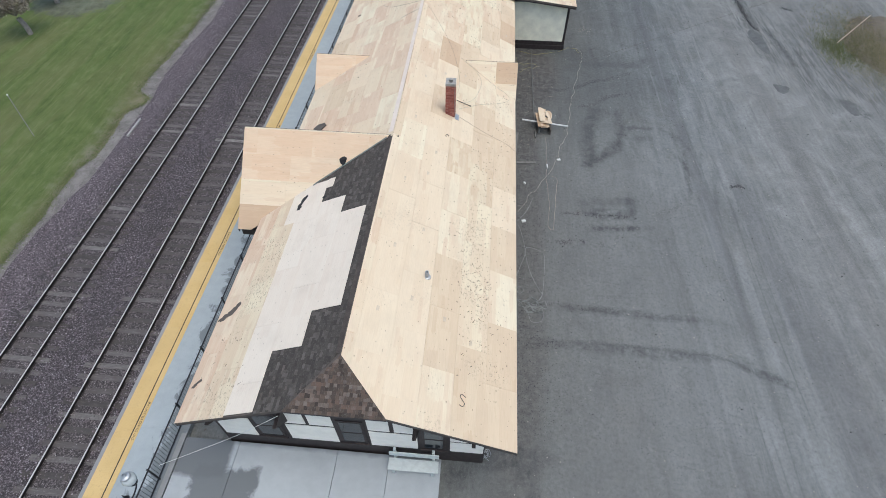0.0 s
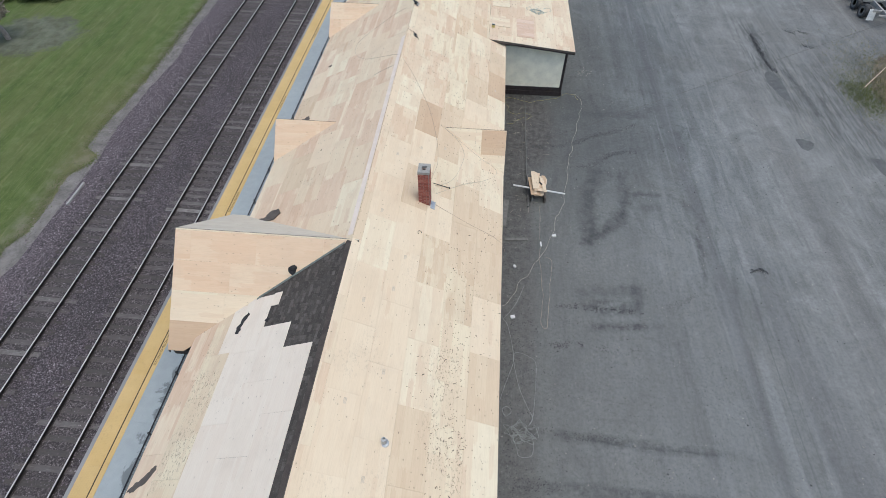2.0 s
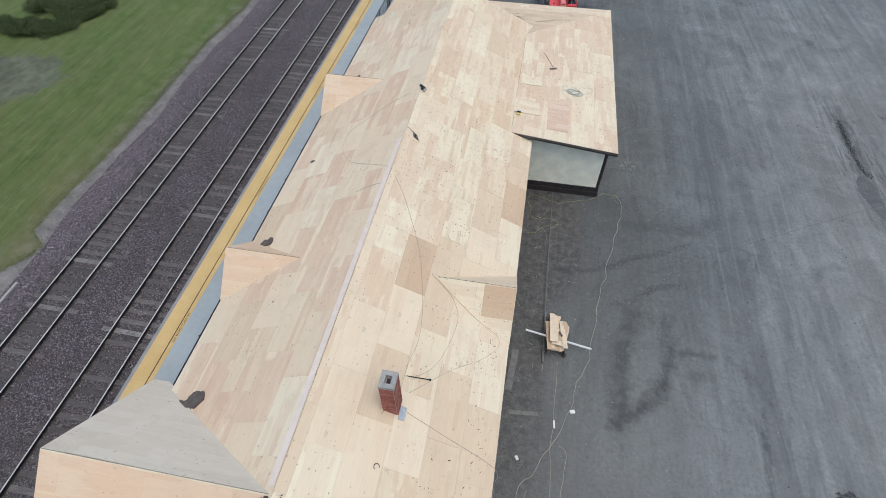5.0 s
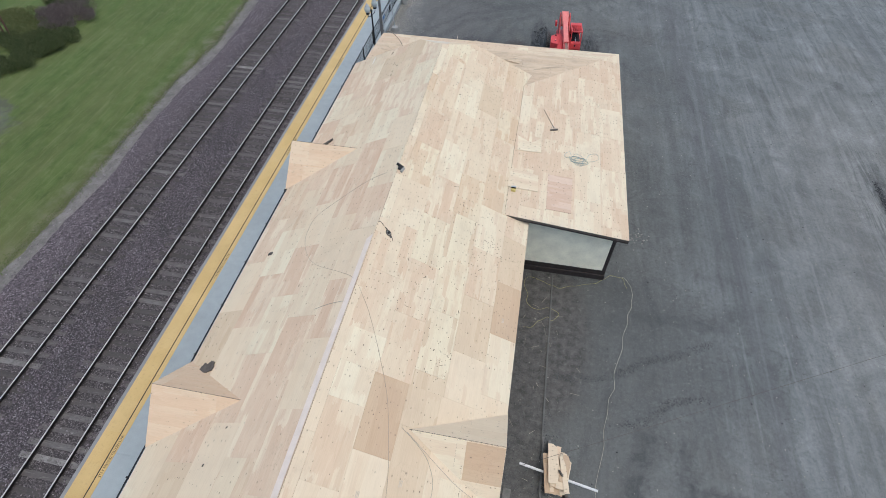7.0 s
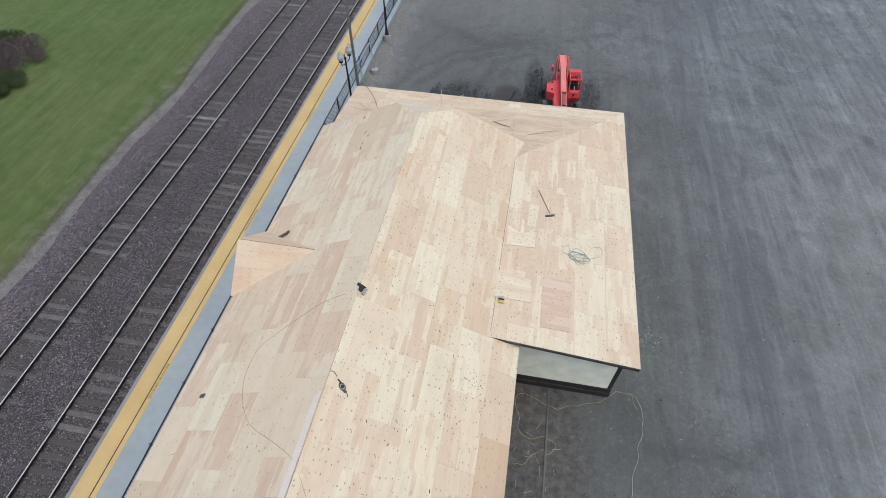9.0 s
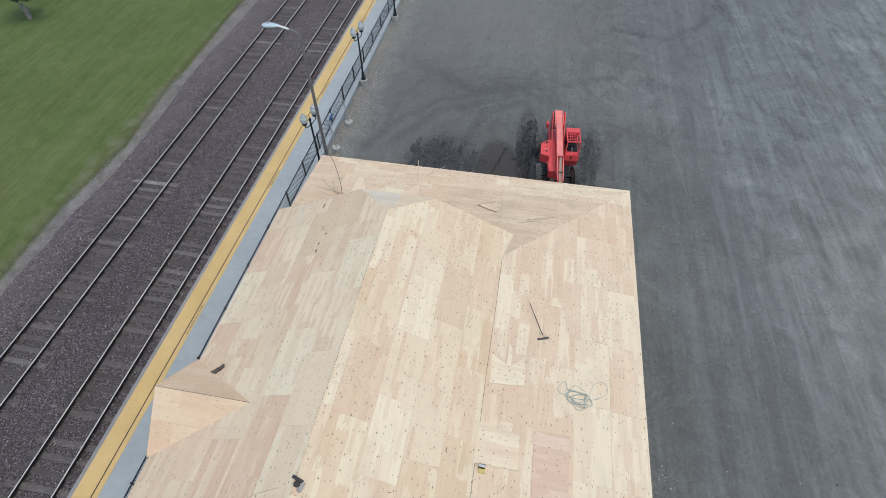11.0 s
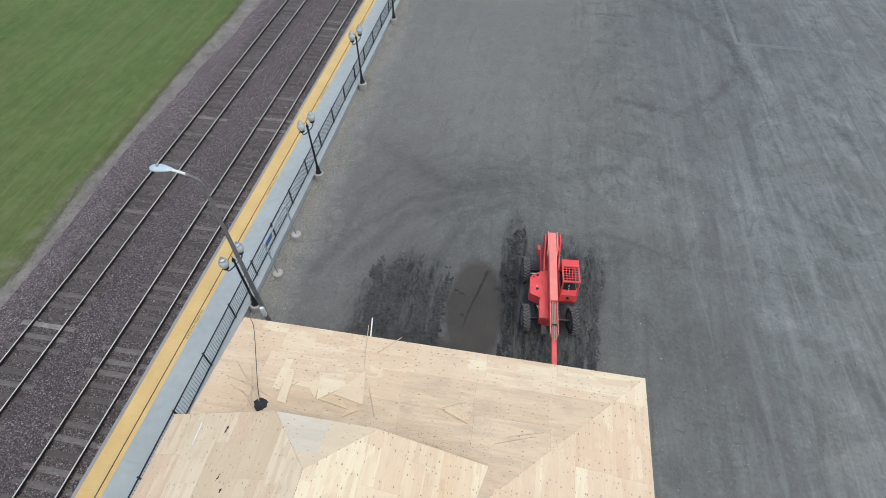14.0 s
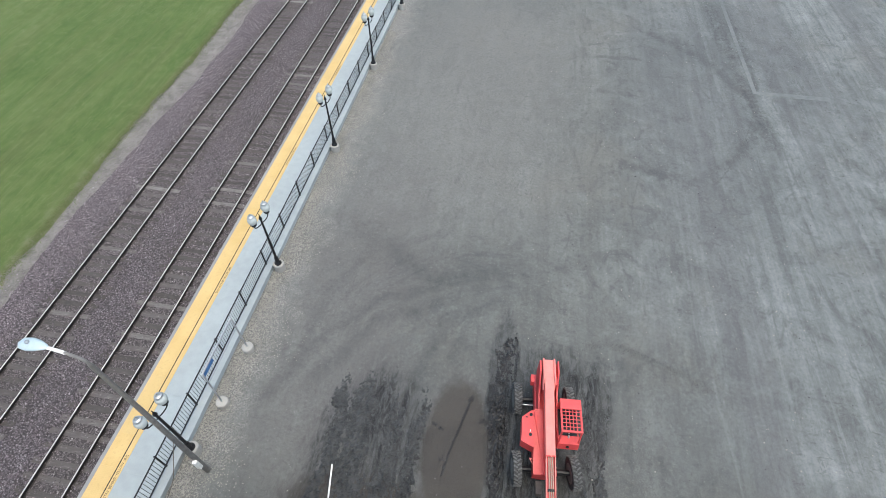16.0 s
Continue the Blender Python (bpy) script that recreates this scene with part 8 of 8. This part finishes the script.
cord("rope", [(x, y, 0.02) for x, y in ((4.12, 26.18), (4.03, 23.58), (3.98, 22.4), (4.02, 21.04), (4.02, 19.74), (3.94, 18.82), (4.04, 18.46), (4.21, 18.62), (4.3, 19.61), (4.44, 21.07), (4.55, 22.3), (4.3, 22.6))], 0.008, HOSE, "thin grey-brown rope looped on the ground", "rope", wave=0.06)
pts, rnd = [], random.Random(30)
for cx, cy, size, turns in ((2.62, 13.7, 0.22, 3.3), (2.95, 13.85, 0.28, 3.6), (3.2, 13.55, 0.26, 3.2), (2.85, 13.45, 0.24, 3.4), (3.02, 13.15, 0.42, 1.2), (3.4, 13.75, 0.24, 2.3)):
    n = int(turns * 7)
    for k in range(n):
        a, r = 6.283 * turns * k / n + cx * 5, size * rnd.uniform(0.5, 1.35)
        pts.append((cx + r * math.cos(a) + rnd.gauss(0, 0.04), cy + 0.9 * r * math.sin(a) + rnd.gauss(0, 0.04), 0.025 + rnd.uniform(0, 0.05)))
cord("extension_cord", [(x, y, 0.02) for x, y in ((2.1, 14.8), (2.28, 15.42), (2.49, 16.07), (2.69, 16.8), (2.6, 17.69), (2.41, 18.54), (2.24, 18.82), (2.47, 19.14), (2.85, 19.8), (3.2, 20.8))], 0.008, PALE_ROPE, "grey extension cord lying along the wall")
cord("extension_cord", [(x, y, 0.022) for x, y in ((3.3, 14.0), (3.45, 14.33), (3.23, 14.78), (2.95, 15.48), (2.78, 16.22), (2.7, 16.8), (2.78, 17.15), (3.21, 17.08), (3.62, 16.75), (3.61, 15.91), (3.54, 15.04), (3.45, 14.33), (3.27, 13.97))], 0.008, PALE_ROPE, "loop of grey extension cord on the soil")
cord("extension_cord", [(x, y, 0.022) for x, y in ((2.3, 14.35), (2.25, 14.6), (2.45, 14.7), (2.6, 14.5), (2.4, 14.3), (2.3, 14.4))], 0.008, PALE_ROPE, "small ring of grey cord on the soil")
cord("rope_coil", pts, 0.007, PALE_ROPE, "heap of loosely coiled pale rope on the soil", "rope", 4)
pts, rnd = [], random.Random(33)
for k in range(34):
    a, r = k * 1.1 + rnd.uniform(-0.5, 0.5), rnd.uniform(0.05, 0.3)
    pts.append((1.05 + r * math.cos(a), 6.75 + 0.8 * r * math.sin(a), 0.03 + rnd.uniform(0, 0.1)))
cord("wire_tangle", pts, 0.009, GREY_STEEL, "tangle of grey wire dumped at the depot's corner", "wire", 4)
for x, y, w, l, a, mat, lb in ((4.75, 24.03, 0.2, 0.14, 20, WHITE_PAINT, "small white carton on the yard"), (4.06, 23.4, 0.07, 0.3, 5, WHITE_PAINT, "white plastic piece on the yard"), (2.74, 21.87, 0.1, 0.16, 30, WHITE_PAINT, "white scrap on the soil"), (2.65, 18.95, 0.2, 0.15, 15, WHITE_PAINT, "small white carton on the soil")):
    bm = box(-w / 2, w / 2, -l / 2, l / 2, 0, 0.07, 0.008)
    tagged(part("litter", bm, mat, None, lb, pose(x, y, 0.012, 0, 0, a)), lb, "litter", "litter on the yard")
for x0, y0, x1, y1, w, mat, lb in ((2.15, 24.5, 2.3, 26.4, 0.28, GREY_BOARD, "old grey board leaning at the wall's foot"), (-4.44, 52.6, -4.69, 53.96, 0.06, WHITE_PAINT, "white wooden lath on the mud"), (-1.5, 51.6, -1.3, 51.9, 0.1, WOOD, "short wooden block on the mud"), (4.35, 51.7, 4.4, 52.1, 0.3, PLY_CLEAN, "plywood offcut behind the canopy"), (4.95, 51.8, 4.75, 52.4, 0.06, WOOD, "wooden strip behind the canopy"), (3.3, 51.7, 3.55, 51.95, 0.3, PLY_CLEAN, "plywood offcut behind the canopy"), (2.25, 23.6, 3.4, 23.7, 0.18, GREY_BOARD, "dark old board half sunk in the soil")):
    d = Vector((x1 - x0, y1 - y0, 0))
    bm = box(-w / 2, w / 2, 0, d.length, 0, 0.03, 0.004)
    tagged(part("board", bm, mat, None, lb, pose(x0, y0, 0.015, 0, 0, math.degrees(math.atan2(d.y, d.x)) - 90)), lb, "board", "boards on the ground")
rnd = random.Random(41)
splinters = bmesh.new()
for k in range(45):
    x, y, a, l = rnd.gauss(3.2, 0.6), rnd.uniform(25, 36), rnd.uniform(0, 180), rnd.uniform(0.08, 0.4)
    b0 = len(splinters.verts)
    box(-l / 2, l / 2, -0.007, 0.007, 0, 0.01, 0, splinters)
    bmesh.ops.transform(splinters, matrix=pose(x, y, 0.02, 0, 0, a), verts=splinters.verts[b0:])
tagged(part("splinters", splinters, GREY_BOARD_PALE, None, "pale wood splinters strewn over the soil"), "pale wood splinters strewn over the soil", "debris", "", "stuff")

# old concrete edge flush with the yard, marker beside the track
pad = thing("concrete_edging", (18, 82, 0), "pale concrete edging of an old pad flush with the yard", "kerb", "", "structure")
part("edge", box(16.0, 20.6, 81.5, 81.95, -0.05, 0.012, 0.005), PALE_EDGE, pad)
part("edge", box(15.72, 15.99, 81.6, 100.0, -0.05, 0.010, 0.005), PALE_EDGE, pad)
ob = part("marker_rail", box(-0.06, 0.06, -0.87, 0.87, 0, 0.10, 0.01), FOOTING, None, "", pose(-21.51, 25.0, -0.15, 0, 0, 0))
tagged(ob, "pale concrete marker lying beside the ballast", "marker")
for k, (dx, c) in enumerate(((0.0, "brown"), (0.35, "brown"))):
    ob = part("wooden_post", box(-0.06, 0.06, -0.05, 0.05, 0, 3.4, 0.01), plain("brown_post_wood", (0.13, 0.075, 0.05), 0.8) if k == 0 else bpy.data.materials["brown_post_wood"], None, "", pose(-38.9 + dx, 51.9 + dx * 0.3, -0.12, 0, 6, 0))
    tagged(ob, "brown timber post standing among the shrubs", "post", "posts in the shrubs")
t = thing("marker_post", (-27.2, 23.6, -0.1), "thin leaning grey marker post on the lawn", "post")
part("rod", rod((-27.2, 23.6, -0.1), (-28.9, 25.3, 1.6), 0.02, seg=7), POLE_STEEL, t)
part("tip", ball((-28.9, 25.3, 1.62), 0.05, 1, 8, 6), WHITE_PAINT, t)


# ---- planting ----
def leaf_cloud(n, rx, ry, rz, cz, size, seed, lumps=9, up=0.0):
    """Small leaf blades gathered in uneven lumps."""
    rs = np.random.RandomState(seed)
    cs = rs.normal(0, 1, (lumps, 3))
    cs = cs / np.linalg.norm(cs, axis=1)[:, None] * rs.uniform(0.2, 0.75, (lumps, 1))
    cs[:, 2] = np.abs(cs[:, 2]) * 0.9 - 0.25
    pick = rs.randint(0, lumps, n)
    d = rs.normal(0, 1, (n, 3))
    d = d / np.linalg.norm(d, axis=1)[:, None] * (rs.uniform(0.25, 1, (n, 1)) ** 0.5) * rs.uniform(0.30, 0.48, lumps)[pick][:, None]
    c = (cs[pick] + d) * np.array([rx, ry, rz]) + np.array([0, 0, cz])
    c[:, 2] = np.maximum(c[:, 2], 0.03)
    a = rs.normal(0, 1, (n, 3))
    a[:, 2] = a[:, 2] * (1 + 2 * up) + 1.5 * up
    a /= np.linalg.norm(a, axis=1)[:, None]
    b = np.cross(a, rs.normal(0, 1, (n, 3)))
    b /= np.linalg.norm(b, axis=1)[:, None]
    s = size * rs.uniform(0.6, 1.5, (n, 1))
    v = np.stack([c - a * s, c + b * s * (0.45 - 0.33 * up), c + a * s * (1 + 2.2 * up), c - b * s * (0.45 - 0.33 * up)], 1)
    f = np.arange(4 * n).reshape(n, 4)
    return v.reshape(-1, 3), f


def leafy(name, parent, at, n, rx, ry, rz, cz, size, seed, material, up=0.0, label=""):
    v, f = leaf_cloud(n, rx, ry, rz, cz, size, seed, 9, up)
    ob = raw(name, (v + np.array(at)).tolist(), f.tolist(), material, parent, label)
    return ob


def small_tree(x, y, h, r, seed, mat, label, n=9000):
    t = thing("small_tree", (x, y, -0.15), label, "tree", "trees on the lawn")
    rnd = random.Random(seed)
    trunk = tube([(x, y, -0.2), (x - 0.05, y + 0.05, h * 0.12), (x - 0.25, y + 0.05, h * 0.3)], 0.19, 9, 4)
    for k in range(7):
        a = k * 0.9 + rnd.uniform(-0.3, 0.3)
        e = (x - 0.3 + r * 0.75 * math.cos(a), y + r * 0.75 * math.sin(a), h * rnd.uniform(0.55, 0.9))
        mid = (x - 0.3 + r * 0.3 * math.cos(a + 0.3), y + r * 0.3 * math.sin(a + 0.3), h * 0.52)
        tube([(x - 0.3, y + 0.05, h * 0.34), mid, e], 0.04, 5, 4, trunk)
    part("trunk", trunk, BARK, t)
    leafy("crown", t, (x - 0.3, y, 0), n, r, r, h * 0.42, h * 0.66, 0.065, seed, mat)
    return t


def shrub(x, y, r, h, seed, mat, label, n=2600, up=0.0):
    t = thing("shrub", (x, y, -0.15), label, "shrub", "shrubs on the lawn")
    stems = bmesh.new()
    rnd = random.Random(seed)
    for k in range(9):
        a = k * 0.7
        tube([(x, y, -0.18), (x + r * 0.3 * math.cos(a), y + r * 0.3 * math.sin(a), h * 0.4), (x + r * 0.5 * math.cos(a), y + r * 0.5 * math.sin(a), h * 0.55)], 0.014, 4, 3, stems)
    part("stems", stems, mat, t)
    leafy("foliage", t, (x, y, -0.15), n, r * 1.15, r * 1.15, h * 0.62, h * 0.42, 0.034 if up > 0.6 else 0.05, seed, mat, up)


small_tree(-34.9, 35.6, 3.6, 2.1, 51, BLOSSOM, "small crooked tree with faded mauve blossom")
small_tree(-35.8, 40.8, 3.2, 2.0, 52, BLOSSOM, "small crooked tree with faded mauve blossom")
small_tree(-39.0, 67.2, 3.2, 2.0, 53, LEAF, "small dark green tree with a crooked trunk")
small_tree(-39.5, 71.8, 3.2, 2.0, 54, LEAF, "small dark green tree with a crooked trunk")
BORDER = ((-35.0, 55.3, 1.5, 1.5, TWIG), (-36.2, 56.4, 1.6, 1.6, TWIG), (-35.6, 53.9, 1.3, 1.3, TWIG), (-37.2, 54.9, 1.5, 1.5, TWIG),
          (-34.0, 52.9, 1.2, 0.9, LEAF), (-34.6, 51.3, 1.4, 0.9, LEAF), (-35.2, 49.6, 1.5, 0.9, LEAF), (-35.8, 52.0, 1.5, 1.1, LEAF), (-36.6, 50.4, 1.5, 1.1, LEAF), (-37.4, 52.6, 1.6, 0.7, LEAF_LIGHT),
          (-34.9, 48.2, 1.3, 0.8, LEAF), (-37.0, 48.4, 1.6, 1.0, LEAF), (-38.6, 50.6, 1.7, 1.2, LEAF), (-38.8, 53.6, 1.7, 0.6, LEAF_LIGHT), (-38.0, 57.0, 1.6, 1.3, LEAF), (-40.4, 54.6, 1.8, 0.6, LEAF_LIGHT), (-39.2, 47.6, 1.7, 1.1, LEAF), (-36.5, 47.7, 1.3, 0.9, LEAF), (-38.0, 47.2, 1.4, 1.0, LEAF), (-34.2, 50.6, 1.2, 0.9, LEAF), (-40.4, 46.8, 1.6, 1.1, LEAF))
for k, (x, y, r, h, m) in enumerate(BORDER):
    shrub(x, y, r, h, 60 + k, m, "dome of tall dry purple-brown grass" if m is TWIG else "patch of fresh light green weeds in a border" if m is LEAF_LIGHT else "low dark green grassy shrub in a dense border", 9000 if m is TWIG else 6400, 0.75 if m is TWIG else 0.5)


def tufts(name, x, y, size, seed, material, label, lean=0.5, base=-0.15, wide=0.16):
    rs = np.random.RandomState(seed)
    n = len(x)
    a = rs.uniform(0, 6.283, n)
    h = size * rs.uniform(0.5, 1.5, n)
    w = wide * h
    dx, dy = np.cos(a), np.sin(a)
    p = np.stack([x, y, np.full(n, base)], 1)
    v = np.stack([p + np.stack([-dy * w, dx * w, 0 * w], 1), p + np.stack([dy * w, -dx * w, 0 * w], 1), p + np.stack([dx * h * lean, dy * h * lean, h], 1)], 1)
    return raw(name, v.reshape(-1, 3).tolist(), np.arange(3 * n).reshape(n, 3).tolist(), material, None, label, "stuff", "grass")


rs = np.random.RandomState(77)
gx, gy = -22.75 - np.abs(rs.normal(0, 7.5, 90000)), rs.uniform(8, 105, 90000)
tufts("grass_blades", gx, gy, 0.032, 1, BLADE, "short grass blades over the lawn", 2.2)
ey = rs.uniform(8, 105, 30000)
ex = np.array([lawn_edge(v) for v in ey]) + rs.normal(-0.05, 0.17, 30000)
tufts("grass_blades", ex, ey, 0.045, 5, EDGE_BLADE, "ragged grass along the edge of the gravel", 1.8, -0.165, 0.45)
wx, wy = np.maximum(24.6, rs.normal(28.6, 1.5, 22000)), rs.normal(38.6, 2.9, 22000)
rough_patch("weedy_soil", 29.8, 39.2, 3.0, 4.6, soil("brown_weedy_soil", (0.095, 0.080, 0.065), (0.17, 0.145, 0.115), 1.0, 0.9, 0.5), 0.004, -20, 27, 0.2, 90, "brown bare soil under dry weeds")
tufts("weeds", wx, wy, 0.075, 2, WEED, "patch of dry and green weeds on bare soil", 0.8, 0.0)
tufts("weeds", rs.normal(25.9, 0.7, 3600), rs.normal(38.4, 1.3, 3600), 0.09, 8, LEAF_LIGHT, "clump of fresh green weeds on bare soil", 0.8, 0.0)
ob = part("cane", rod((26.37, 39.38, 0.05), (30.4, 43.6, 0.25), 0.025, seg=6), WOOD, None)
tagged(ob, "long pale cane lying in the weeds", "cane")


# ---- parked trailer at the yard's edge ----
def trailer():
    t = thing("flatbed_trailer", (31.5, 53, 0), "parked flatbed trailer with tandem dark wheels and pale boxes", "trailer")
    for y in (49.75, 51.15):
        for x in (30.35, 32.55):
            wh = part("wheel", lathe([(0.2, -0.2), (0.34, -0.23), (0.34, 0.23), (0.2, 0.2)], 18, m=pose(x, y, 0.5) @ pose(0, 0, 0, 0, 90, 0)), RIM, t)
            part("tyre", lathe([(0.28, -0.2), (0.44, -0.24), (0.5, -0.2), (0.5, 0.2), (0.44, 0.24), (0.28, 0.2)], 24, m=pose(x, y, 0.5) @ pose(0, 0, 0, 0, 90, 0)), RUBBER, wh)
        part("axle", rod((30.3, y, 0.5), (32.6, y, 0.5), 0.09), BLACK, t)
    for x in (30.95, 31.85):
        part("frame_rail", box(x, x + 0.14, 47.6, 61.0, 0.75, 1.05), STONE_CAP, t)
    for y in (47.8, 48.6, 50.4, 52.6, 54.5, 57):
        part("cross_member", box(30.3, 32.6, y, y + 0.12, 0.9, 1.04), STONE_CAP, t)
    part("deck", box(30.15, 32.75, 54.6, 62.5, 1.06, 1.16, 0.02), OLD_WOOD, t)
    part("mud_flap", prism([(30.2, 48.75, 0.2), (30.75, 48.75, 0.2), (30.7, 48.95, 0.95), (30.2, 48.95, 0.95)], (0, 0.03, 0)), WHITE_PAINT, t, "pale mud flap")
    part("side_box", box(30.15, 30.7, 52.4, 53.9, 0.45, 1.04, 0.03), VERGE, t, "pale steel toolbox")
    part("brace", rod((31.0, 48.0, 1.0), (32.0, 49.6, 1.2), 0.05), STONE_CAP, t)


trailer()
